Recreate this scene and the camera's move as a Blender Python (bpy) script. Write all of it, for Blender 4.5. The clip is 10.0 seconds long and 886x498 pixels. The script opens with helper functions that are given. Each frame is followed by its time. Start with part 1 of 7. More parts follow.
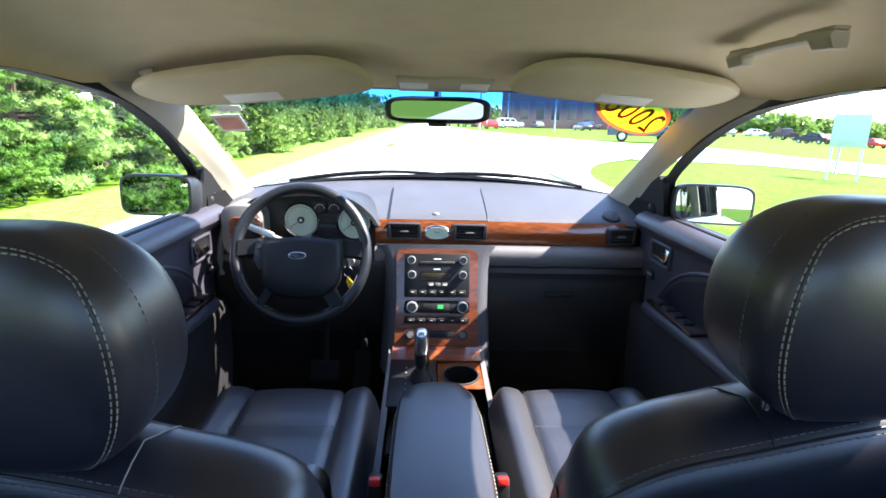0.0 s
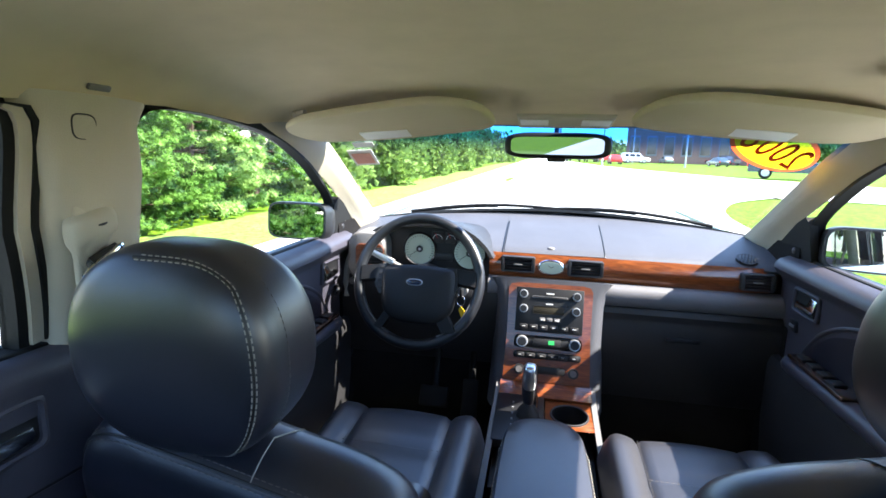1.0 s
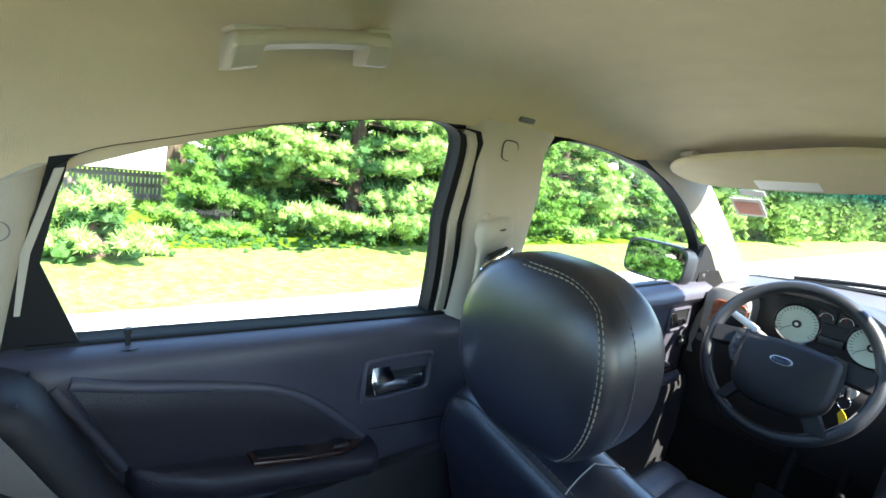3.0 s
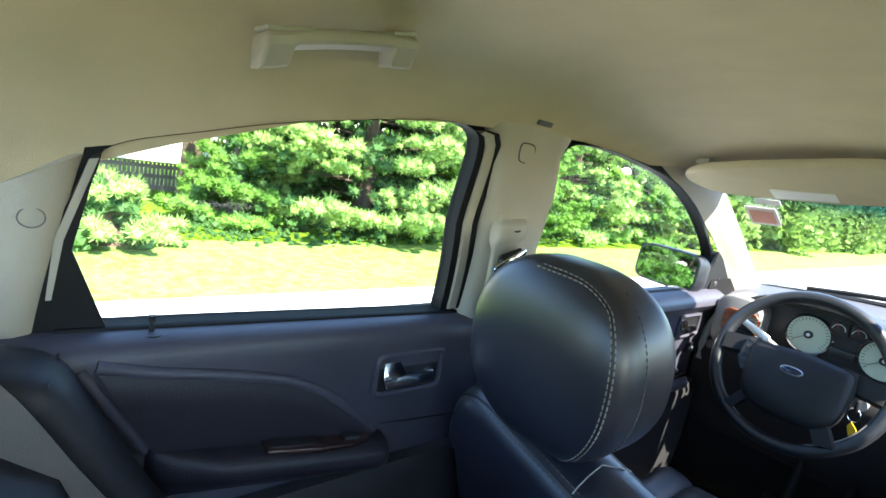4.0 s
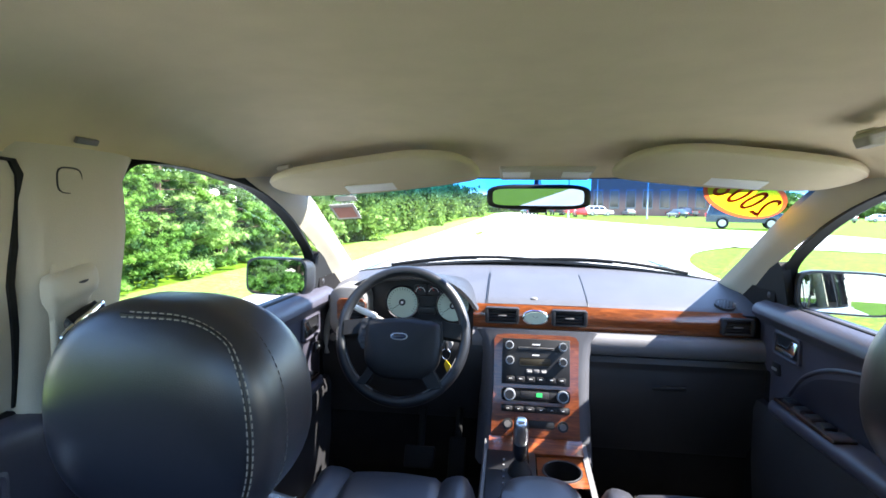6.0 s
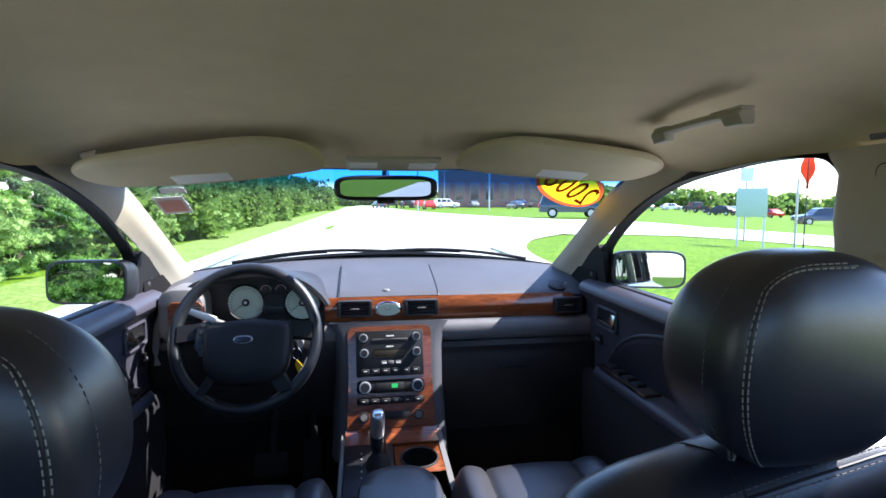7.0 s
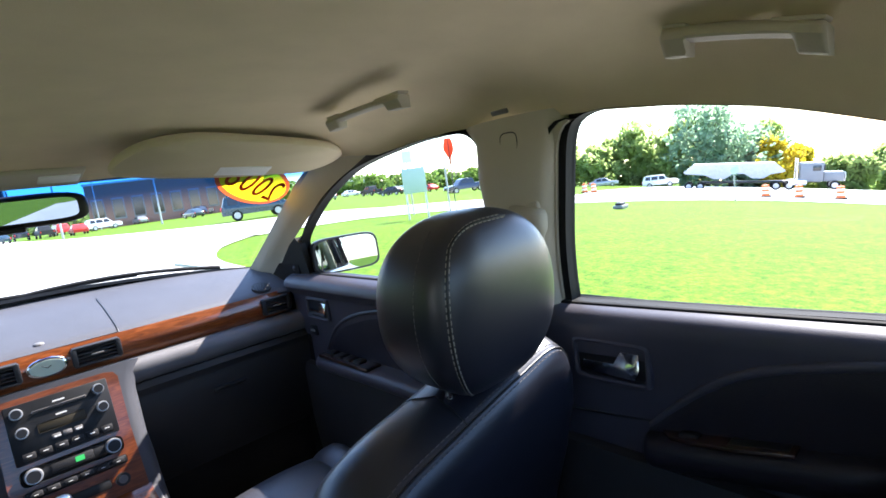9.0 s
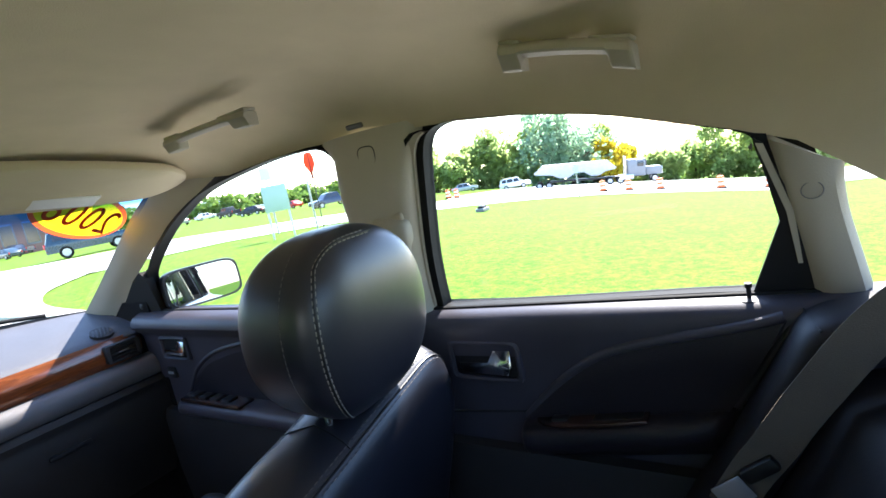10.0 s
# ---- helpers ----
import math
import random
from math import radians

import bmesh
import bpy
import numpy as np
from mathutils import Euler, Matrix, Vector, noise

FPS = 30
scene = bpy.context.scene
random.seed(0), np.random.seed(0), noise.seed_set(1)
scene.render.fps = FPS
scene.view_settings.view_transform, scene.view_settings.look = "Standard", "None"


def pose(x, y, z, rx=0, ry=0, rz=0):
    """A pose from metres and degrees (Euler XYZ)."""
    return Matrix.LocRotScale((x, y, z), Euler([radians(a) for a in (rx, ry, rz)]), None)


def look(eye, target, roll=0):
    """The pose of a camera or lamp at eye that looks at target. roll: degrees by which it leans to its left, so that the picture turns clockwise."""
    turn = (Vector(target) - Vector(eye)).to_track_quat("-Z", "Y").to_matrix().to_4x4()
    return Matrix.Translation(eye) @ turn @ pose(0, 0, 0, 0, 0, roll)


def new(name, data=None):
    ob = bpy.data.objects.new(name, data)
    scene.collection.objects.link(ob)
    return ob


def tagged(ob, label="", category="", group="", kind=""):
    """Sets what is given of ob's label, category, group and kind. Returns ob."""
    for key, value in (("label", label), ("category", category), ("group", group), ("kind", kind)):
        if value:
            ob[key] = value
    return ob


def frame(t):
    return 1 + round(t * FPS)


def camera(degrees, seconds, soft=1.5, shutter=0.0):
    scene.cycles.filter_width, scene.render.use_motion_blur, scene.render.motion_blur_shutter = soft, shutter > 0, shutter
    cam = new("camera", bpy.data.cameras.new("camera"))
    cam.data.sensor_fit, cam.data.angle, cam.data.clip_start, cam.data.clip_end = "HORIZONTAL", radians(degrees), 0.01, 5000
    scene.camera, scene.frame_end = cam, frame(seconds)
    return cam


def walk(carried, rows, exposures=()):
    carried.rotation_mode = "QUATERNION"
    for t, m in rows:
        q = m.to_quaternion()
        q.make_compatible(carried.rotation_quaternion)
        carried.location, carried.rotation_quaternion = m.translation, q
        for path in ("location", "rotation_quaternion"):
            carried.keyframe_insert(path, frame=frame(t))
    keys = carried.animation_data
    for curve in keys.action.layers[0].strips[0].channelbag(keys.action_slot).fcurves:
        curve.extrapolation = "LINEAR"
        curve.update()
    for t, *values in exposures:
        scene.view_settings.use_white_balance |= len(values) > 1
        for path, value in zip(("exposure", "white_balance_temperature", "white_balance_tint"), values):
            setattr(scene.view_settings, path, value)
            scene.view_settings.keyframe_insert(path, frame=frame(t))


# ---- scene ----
cam = camera(82.1, 10.0, soft=1.6)
# seconds, place, turn (degrees)
PATH = [
    (0.00, -0.035, 0.002, 1.272, 75.75, -1.30, -1.98),
    (0.50, -0.032, -0.005, 1.272, 77.57, -1.15, 1.14),
    (1.00, -0.032, -0.021, 1.274, 79.17, -1.40, 11.16),
    (1.50, -0.032, -0.024, 1.273, 79.61, -2.73, 21.81),
    (2.00, -0.036, -0.034, 1.274, 79.31, -3.69, 31.33),
    (2.50, -0.045, -0.050, 1.276, 79.63, -4.49, 39.65),
    (3.00, -0.051, -0.060, 1.274, 79.47, -8.06, 50.17),
    (3.20, -0.051, -0.067, 1.274, 78.79, -8.95, 53.40),
    (3.50, -0.051, -0.073, 1.273, 78.58, -10.18, 56.48),
    (3.75, -0.050, -0.075, 1.274, 78.70, -10.26, 55.32),
    (4.00, -0.048, -0.075, 1.274, 79.21, -9.60, 51.52),
    (4.30, -0.048, -0.069, 1.274, 80.44, -8.03, 44.49),
    (4.50, -0.049, -0.064, 1.273, 81.88, -6.85, 38.38),
    (5.00, -0.053, -0.049, 1.270, 84.24, -3.51, 25.80),
    (5.50, -0.061, -0.037, 1.268, 84.85, -1.02, 16.03),
    (5.70, -0.067, -0.026, 1.266, 85.26, -0.83, 12.76),
    (6.05, -0.071, -0.019, 1.265, 85.30, -0.64, 6.62),
    (6.40, -0.071, -0.017, 1.263, 84.76, -1.49, 0.89),
    (6.80, -0.069, -0.012, 1.262, 84.16, -1.39, -5.80),
    (7.00, -0.065, -0.003, 1.259, 84.71, 0.04, -8.88),
    (7.50, -0.064, 0.005, 1.257, 83.61, 1.33, -18.03),
    (8.00, -0.069, 0.014, 1.255, 83.04, 3.28, -27.09),
    (8.50, -0.068, 0.017, 1.253, 82.43, 5.99, -36.48),
    (9.00, -0.067, 0.017, 1.253, 81.84, 7.65, -43.33),
    (9.50, -0.062, 0.017, 1.254, 81.46, 8.84, -50.92),
    (10.00, -0.057, 0.015, 1.256, 80.59, 10.95, -58.55),
]
walk(cam, [(t, pose(x, y, z, a, b, c)) for t, x, y, z, a, b, c in PATH], [(0, 2.85, 6400, 13), (1.0, 2.9, 6350, 10), (2.0, 3.0, 6350, 4), (3.0, 3.38, 6450, 6), (4.5, 3.2, 6400, 6), (5.5, 3.2, 6250, 10), (6.8, 2.3, 5950, 14), (7.5, 2.02, 5850, 16), (8.5, 2.25, 6000, 17), (9.2, 2.5, 6300, 14), (10, 2.62, 6300, 13)])

# ---- light ----
SUN_WAY = Vector((1.0, 0.02, 1.08)).normalized()
world = bpy.data.worlds.new("world")
scene.world = world
world.use_nodes = True
wn = world.node_tree.nodes
sky = wn.new("ShaderNodeTexSky")
sky.sky_type = "NISHITA"
sky.sun_disc = False
sky.sun_elevation = math.asin(SUN_WAY.z)
sky.sun_rotation = math.atan2(SUN_WAY.x, SUN_WAY.y)
sky.dust_density = 0.3
sky.ozone_density = 2.5
wn["Background"].inputs["Strength"].default_value = 0.15
world.node_tree.links.new(sky.outputs[0], wn["Background"].inputs[0])
sun_data = bpy.data.lights.new("sun", "SUN")
sun_data.energy = 4.0
sun_data.angle = radians(0.55)
sun_data.color = (1.0, 0.95, 0.86)
sun = new("sun", sun_data)
sun.matrix_world = look(SUN_WAY * 40, (0, 0, 0))


# ---- materials ----
def material(name, color, rough=0.6, metal=0.0, spread=0.15, scale=8.0, bump=0.0, bump_scale=120.0, second=None, coat=0.0, spec=0.5):
    """A surface whose colour wanders at two sizes, with a fine relief."""
    m = bpy.data.materials.new(name)
    m.use_nodes = True
    n, l = m.node_tree.nodes, m.node_tree.links
    b = n["Principled BSDF"]
    b.inputs["Roughness"].default_value = rough
    b.inputs["Metallic"].default_value = metal
    b.inputs["Coat Weight"].default_value = coat
    b.inputs["Coat Roughness"].default_value = 0.08
    b.inputs["Specular IOR Level"].default_value = spec
    co = n.new("ShaderNodeTexCoord")
    big = n.new("ShaderNodeTexNoise")
    big.inputs["Scale"].default_value = scale
    big.inputs["Detail"].default_value = 6
    fine = n.new("ShaderNodeTexNoise")
    fine.inputs["Scale"].default_value = bump_scale
    fine.inputs["Detail"].default_value = 3
    l.new(co.outputs["Object"], big.inputs["Vector"])
    l.new(co.outputs["Object"], fine.inputs["Vector"])
    add = n.new("ShaderNodeMath")
    add.operation = "MULTIPLY_ADD"
    add.inputs[1].default_value = 0.35
    l.new(fine.outputs["Fac"], add.inputs[0])
    l.new(big.outputs["Fac"], add.inputs[2])
    ramp = n.new("ShaderNodeValToRGB")
    lo = [c * (1 - spread) for c in color]
    hi = list(second) if second else [min(1, c * (1 + spread)) for c in color]
    ramp.color_ramp.elements[0].position, ramp.color_ramp.elements[1].position = 0.42, 0.92
    ramp.color_ramp.elements[0].color, ramp.color_ramp.elements[1].color = (*lo, 1), (*hi, 1)
    l.new(add.outputs[0], ramp.inputs[0])
    l.new(ramp.outputs[0], b.inputs["Base Color"])
    if bump:
        bp = n.new("ShaderNodeBump")
        bp.inputs["Strength"].default_value = bump
        bp.inputs["Distance"].default_value = 0.002
        l.new(fine.outputs["Fac"], bp.inputs["Height"])
        l.new(bp.outputs[0], b.inputs["Normal"])
    return m


def leather(name, color, rough=0.42, spec=1.0):
    m = material(name, color, rough, spread=0.25, scale=5, spec=spec)
    n, l = m.node_tree.nodes, m.node_tree.links
    co = n.new("ShaderNodeTexCoord")
    cell = n.new("ShaderNodeTexVoronoi")
    cell.feature = "DISTANCE_TO_EDGE"
    cell.inputs["Scale"].default_value = 420
    crease = n.new("ShaderNodeTexNoise")
    crease.inputs["Scale"].default_value = 22
    crease.inputs["Detail"].default_value = 4
    l.new(co.outputs["Object"], cell.inputs["Vector"])
    l.new(co.outputs["Object"], crease.inputs["Vector"])
    mix = n.new("ShaderNodeMath")
    mix.operation = "MULTIPLY_ADD"
    mix.inputs[1].default_value = 0.6
    l.new(cell.outputs["Distance"], mix.inputs[0])
    l.new(crease.outputs["Fac"], mix.inputs[2])
    bp = n.new("ShaderNodeBump")
    bp.inputs["Strength"].default_value = 0.13
    bp.inputs["Distance"].default_value = 0.002
    l.new(mix.outputs[0], bp.inputs["Height"])
    l.new(bp.outputs[0], n["Principled BSDF"].inputs["Normal"])
    return m


def wood(name):
    m = material(name, (0.2, 0.06, 0.015), 0.28, coat=0.8)
    n, l = m.node_tree.nodes, m.node_tree.links
    co = n.new("ShaderNodeTexCoord")
    mp = n.new("ShaderNodeMapping")
    mp.inputs["Scale"].default_value = (3.0, 16, 20)
    l.new(co.outputs["Object"], mp.inputs["Vector"])
    tex = n.new("ShaderNodeTexNoise")
    tex.inputs["Scale"].default_value = 5
    tex.inputs["Detail"].default_value = 9
    tex.inputs["Distortion"].default_value = 1.6
    l.new(mp.outputs[0], tex.inputs["Vector"])
    ramp = n.new("ShaderNodeValToRGB")
    e = ramp.color_ramp.elements
    e[0].position, e[0].color = 0.32, (0.105, 0.024, 0.006, 1)
    e[1].position, e[1].color = 0.7, (0.27, 0.074, 0.018, 1)
    mid = e.new(0.5)
    mid.color = (0.18, 0.044, 0.010, 1)
    l.new(tex.outputs["Fac"], ramp.inputs[0])
    l.new(ramp.outputs[0], n["Principled BSDF"].inputs["Base Color"])
    return m


def glass(name, tint=(1, 1, 1), gloss=0.02):
    m = bpy.data.materials.new(name)
    m.use_nodes = True
    n, l = m.node_tree.nodes, m.node_tree.links
    n.remove(n["Principled BSDF"])
    clear = n.new("ShaderNodeBsdfTransparent")
    clear.inputs[0].default_value = (*tint, 1)
    shine = n.new("ShaderNodeBsdfGlossy")
    shine.inputs["Roughness"].default_value = gloss
    lw = n.new("ShaderNodeLayerWeight")
    lw.inputs[0].default_value = 0.5
    pw = n.new("ShaderNodeMath")
    pw.operation = "POWER"
    pw.inputs[1].default_value = 5.0
    l.new(lw.outputs["Facing"], pw.inputs[0])
    fr = n.new("ShaderNodeMath")
    fr.operation = "MULTIPLY_ADD"
    fr.inputs[1].default_value, fr.inputs[2].default_value = 0.45, 0.025
    l.new(pw.outputs[0], fr.inputs[0])
    mix = n.new("ShaderNodeMixShader")
    l.new(fr.outputs[0], mix.inputs[0])
    l.new(clear.outputs[0], mix.inputs[1])
    l.new(shine.outputs[0], mix.inputs[2])
    l.new(mix.outputs[0], n["Material Output"].inputs["Surface"])
    return m


def shade_glass(name, tint, clear_z, deep_z):
    """Clear glass that deepens to a tint towards its upper edge."""
    m = glass(name)
    n, l = m.node_tree.nodes, m.node_tree.links
    geo = n.new("ShaderNodeNewGeometry")
    split = n.new("ShaderNodeSeparateXYZ")
    l.new(geo.outputs["Position"], split.inputs[0])
    span = n.new("ShaderNodeMapRange")
    span.interpolation_type = "SMOOTHSTEP"
    span.inputs["From Min"].default_value, span.inputs["From Max"].default_value = clear_z, deep_z
    l.new(split.outputs["Z"], span.inputs["Value"])
    mix = n.new("ShaderNodeMix")
    mix.data_type = "RGBA"
    for k in mix.inputs:
        if k.name == "A" and k.type == "RGBA":
            k.default_value = (1, 1, 1, 1)
        if k.name == "B" and k.type == "RGBA":
            k.default_value = (*tint, 1)
    l.new(span.outputs["Result"], mix.inputs["Factor"])
    out = [k for k in mix.outputs if k.type == "RGBA"][0]
    clear = [k for k in n if k.type == "BSDF_TRANSPARENT"][0]
    l.new(out, clear.inputs[0])
    return m


def emitting(name, color, strength):
    m = material(name, color, 0.5)
    b = m.node_tree.nodes["Principled BSDF"]
    b.inputs["Emission Color"].default_value = (*color, 1)
    b.inputs["Emission Strength"].default_value = strength
    return m


def foliage(name, color, second, scale, glow=0.45):
    """Leaves that let part of the light through."""
    m = material(name, color, 0.6, spread=0.35, scale=scale, second=second, spec=0.25)
    n, l = m.node_tree.nodes, m.node_tree.links
    b = n["Principled BSDF"]
    tl = n.new("ShaderNodeBsdfTranslucent")
    src = b.inputs["Base Color"].links[0].from_socket
    l.new(src, tl.inputs[0])
    mix = n.new("ShaderNodeMixShader")
    mix.inputs[0].default_value = glow
    l.new(b.outputs[0], mix.inputs[1])
    l.new(tl.outputs[0], mix.inputs[2])
    l.new(mix.outputs[0], n["Material Output"].inputs["Surface"])
    return m


def lawn(name, dark, light):
    """Mown grass: fine tufts over soft patches."""
    m = material(name, dark, 0.9, bump=1.0, bump_scale=30, spec=0.1)
    n, l = m.node_tree.nodes, m.node_tree.links
    co = n.new("ShaderNodeTexCoord")
    total = None
    for scale, weight, detail in ((34.0, 0.44, 8), (9.0, 0.44, 7), (1.2, 0.12, 6)):
        t = n.new("ShaderNodeTexNoise")
        t.inputs["Scale"].default_value = scale
        t.inputs["Detail"].default_value = detail
        t.inputs["Roughness"].default_value = 0.65
        l.new(co.outputs["Object"], t.inputs["Vector"])
        mul = n.new("ShaderNodeMath")
        mul.operation = "MULTIPLY_ADD"
        mul.inputs[1].default_value = weight
        mul.inputs[2].default_value = 0.0
        l.new(t.outputs["Fac"], mul.inputs[0])
        if total:
            l.new(total, mul.inputs[2])
        total = mul.outputs[0]
    ramp = n.new("ShaderNodeValToRGB")
    ramp.color_ramp.elements[0].position, ramp.color_ramp.elements[1].position = 0.44, 0.565
    ramp.color_ramp.elements[0].color, ramp.color_ramp.elements[1].color = (*dark, 1), (*light, 1)
    l.new(total, ramp.inputs[0])
    l.new(ramp.outputs[0], n["Principled BSDF"].inputs["Base Color"])
    return m


HEADLINER = material("headliner", (0.62, 0.51, 0.33), 0.95, spread=0.05, scale=14, bump=0.5, bump_scale=900, spec=0.1)
TRIM_LIGHT = material("light_trim", (0.45, 0.40, 0.305), 0.7, spread=0.05, bump=0.3, bump_scale=700, spec=0.3)
VISOR = material("visor_fabric", (0.52, 0.44, 0.30), 0.9, spread=0.05, bump=0.4, bump_scale=800, spec=0.1)
LEATHER = leather("black_leather", (0.011, 0.012, 0.019), 0.36, 0.8)
LEATHER_REAR = leather("matt_leather", (0.012, 0.011, 0.015), 0.55, 0.35)
LEATHER_GREY = leather("dark_leather", (0.026, 0.026, 0.032), 0.40)
PLASTIC = material("dark_plastic", (0.022, 0.021, 0.022), 0.5, spread=0.2, bump=0.35, bump_scale=600, spec=0.4)
PLASTIC_SOFT = material("soft_dash", (0.065, 0.066, 0.076), 0.55, spread=0.12, bump=0.4, bump_scale=700, spec=0.4)
PLASTIC_GREY = material("grey_plastic", (0.15, 0.142, 0.138), 0.5, spread=0.1, bump=0.2, bump_scale=600)
END_GREY = material("pale_grey_trim", (0.42, 0.40, 0.37), 0.5, spread=0.06, bump=0.2, bump_scale=600)
DOOR_DARK = material("door_vinyl", (0.049, 0.046, 0.060), 0.46, spread=0.2, bump=0.15, bump_scale=650, spec=0.45)
DOOR_INSERT = material("door_insert", (0.019, 0.0165, 0.022), 0.42, spread=0.2, bump=0.4, bump_scale=500, spec=0.3)
BAND_GREY = material("padded_band", (0.115, 0.11, 0.115), 0.5, spread=0.12, bump=0.3, bump_scale=600)
BLACK = material("black", (0.008, 0.008, 0.009), 0.45)
RUBBER = material("rubber", (0.010, 0.010, 0.010), 0.75, bump=0.2, spec=0.2)
WHEEL_LEATHER = leather("wheel_leather", (0.010, 0.011, 0.014), 0.42, 0.6)
WHEEL_PAD = material("wheel_pad", (0.010, 0.010, 0.011), 0.55, spread=0.2, bump=0.3, bump_scale=650, spec=0.35)
CARPET = material("carpet", (0.012, 0.011, 0.011), 0.95, spread=0.4, bump=1.0, bump_scale=500, spec=0.1)
WOOD = wood("burl_wood")
WOOD_DARK = material("dark_wood", (0.032, 0.014, 0.009), 0.25, spread=0.5, scale=20, coat=0.8)
CHROME = material("chrome", (0.75, 0.76, 0.78), 0.12, 1.0, spread=0.05)
HANDLE_CHROME = material("satin_chrome", (0.8, 0.81, 0.83), 0.3, 1.0, spread=0.05)
SILVER = material("silver_paint", (0.45, 0.45, 0.46), 0.35, 0.6, spread=0.08)
THREAD = material("thread", (0.27, 0.25, 0.22), 0.8)
THREAD_DIM = material("dark_thread", (0.11, 0.10, 0.095), 0.8)
DIAL = material("dial_face", (0.44, 0.50, 0.40), 0.5, spread=0.04)
WHITE = material("white_plastic", (0.75, 0.74, 0.72), 0.5, spread=0.05)
RED = material("red_plastic", (0.6, 0.02, 0.015), 0.4)
YELLOW = material("yellow_plastic", (0.85, 0.55, 0.02), 0.5)
PAINT = material("car_paint", (0.3, 0.32, 0.33), 0.3, 0.5, coat=0.6)
PAINT_NAVY = material("navy_paint", (0.01, 0.02, 0.05), 0.25, 0.2, coat=0.8)
PAINT_TEAL = material("dark_teal_paint", (0.012, 0.04, 0.06), 0.25, 0.3, coat=0.8)
PAINT_WHITE = material("white_paint", (0.75, 0.75, 0.74), 0.3, coat=0.5)
GLASS = glass("clear_glass", (0.97, 0.985, 0.975))
GLASS_TINT = shade_glass("blue_shade_band", (0.03, 0.20, 0.62), 1.262, 1.322)
# tint is added, not seen: it halves the skylight coming from behind
GLASS_REAR = glass("tinted_rear_glass", (0.50, 0.56, 0.62))
GLASS_DARK = material("dark_window", (0.01, 0.012, 0.015), 0.08, spec=0.8)
MIRROR = material("mirror", (0.44, 0.48, 0.52), 0.01, 1.0, spread=0.0)
BELT = material("belt_webbing", (0.11, 0.09, 0.07), 0.8, bump=0.6, bump_scale=900)
SCREEN_GREEN = emitting("green_display", (0.02, 0.25, 0.06), 0.35)
SCREEN_AMBER = emitting("amber_display", (0.018, 0.013, 0.004), 0.05)
GRASS = lawn("grass", (0.036, 0.092, 0.004), (0.135, 0.225, 0.012))
FILM_YELLOW = foliage("yellow_film", (0.92, 0.60, 0.008), (0.95, 0.66, 0.012), 3.0, 0.75)
FILM_INK = foliage("dark_red_film", (0.42, 0.05, 0.012), (0.5, 0.07, 0.02), 3.0, 0.6)
FLAG_CLOTH = foliage("flag_cloth", (0.85, 0.11, 0.035), (0.9, 0.15, 0.05), 3.0, 0.5)
FILM_RED = foliage("red_film", (0.85, 0.10, 0.02), (0.9, 0.13, 0.03), 3.0, 0.6)
GRASS_DRY = lawn("dry_grass", (0.09, 0.145, 0.025), (0.20, 0.27, 0.075))
ROAD = material("pale_asphalt", (0.52, 0.51, 0.48), 0.9, spread=0.12, scale=1.2, bump=0.6, bump_scale=60, spec=0.2)
GRAVEL = material("gravel", (0.40, 0.37, 0.33), 0.95, spread=0.4, scale=6, bump=1.0, bump_scale=40)
BARK = material("bark", (0.09, 0.06, 0.04), 0.9, spread=0.4, bump=1.0, bump_scale=30)
NEEDLE = foliage("pine_needles", (0.07, 0.18, 0.024), (0.17, 0.33, 0.05), 1.6, 0.35)
# darker copy of the needle green: shade under the boughs put into the colour
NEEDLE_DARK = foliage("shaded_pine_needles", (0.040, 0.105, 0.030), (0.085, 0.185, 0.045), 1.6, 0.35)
NEEDLE_PALE = foliage("pale_pine_needles", (0.19, 0.33, 0.075), (0.34, 0.52, 0.14), 1.6, 0.35)
LEAF = foliage("leaves", (0.13, 0.24, 0.045), (0.24, 0.36, 0.085), 0.8)
LEAF_YELLOW = foliage("yellow_leaves", (0.6, 0.48, 0.03), (0.75, 0.6, 0.06), 0.8, 0.65)
# two far greens with distance haze mixed into the colour, the second bluer
LEAF_FAR = foliage("far_hazed_leaves", (0.38, 0.5, 0.17), (0.52, 0.63, 0.25), 0.3, 0.78)
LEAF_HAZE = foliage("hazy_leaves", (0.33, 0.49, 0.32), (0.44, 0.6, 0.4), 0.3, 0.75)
BRICK_FAR = material("far_brick", (0.25, 0.13, 0.10), 0.85, spread=0.15)
FENCE = material("grey_fence", (0.16, 0.13, 0.11), 0.85, spread=0.3)
SIDING = material("white_siding", (0.7, 0.7, 0.7), 0.7, spread=0.06)
SIGN_GREEN = material("pale_green_sign", (0.42, 0.52, 0.47), 0.5, spread=0.05)
CAB_GREY = material("grey_cab_paint", (0.17, 0.18, 0.20), 0.4, spread=0.1, coat=0.3)
HOPPER = material("dull_hopper", (0.42, 0.43, 0.44), 0.6, spread=0.12, scale=3)
STEEL = material("galvanised_steel", (0.4, 0.41, 0.42), 0.45, 0.7)
BARREL = material("orange_barrel", (0.8, 0.16, 0.03), 0.5)


# ---- shape tools ----
def part(name, bm, mat, parent=None, label="", smooth=True):
    """Links a bmesh, given in world places, as one mesh object, under its parent."""
    bmesh.ops.recalc_face_normals(bm, faces=bm.faces)
    me = bpy.data.meshes.new(name)
    if parent:
        me_m = world_of(parent).inverted()
        bm.transform(me_m)
    bm.to_mesh(me)
    bm.free()
    me.materials.append(mat)
    if smooth:
        for p in me.polygons:
            p.use_smooth = True
        me.set_sharp_from_angle(angle=radians(38))
    ob = new(name, me)
    if parent:
        ob.parent = parent
    if label:
        tagged(ob, label)
    return ob


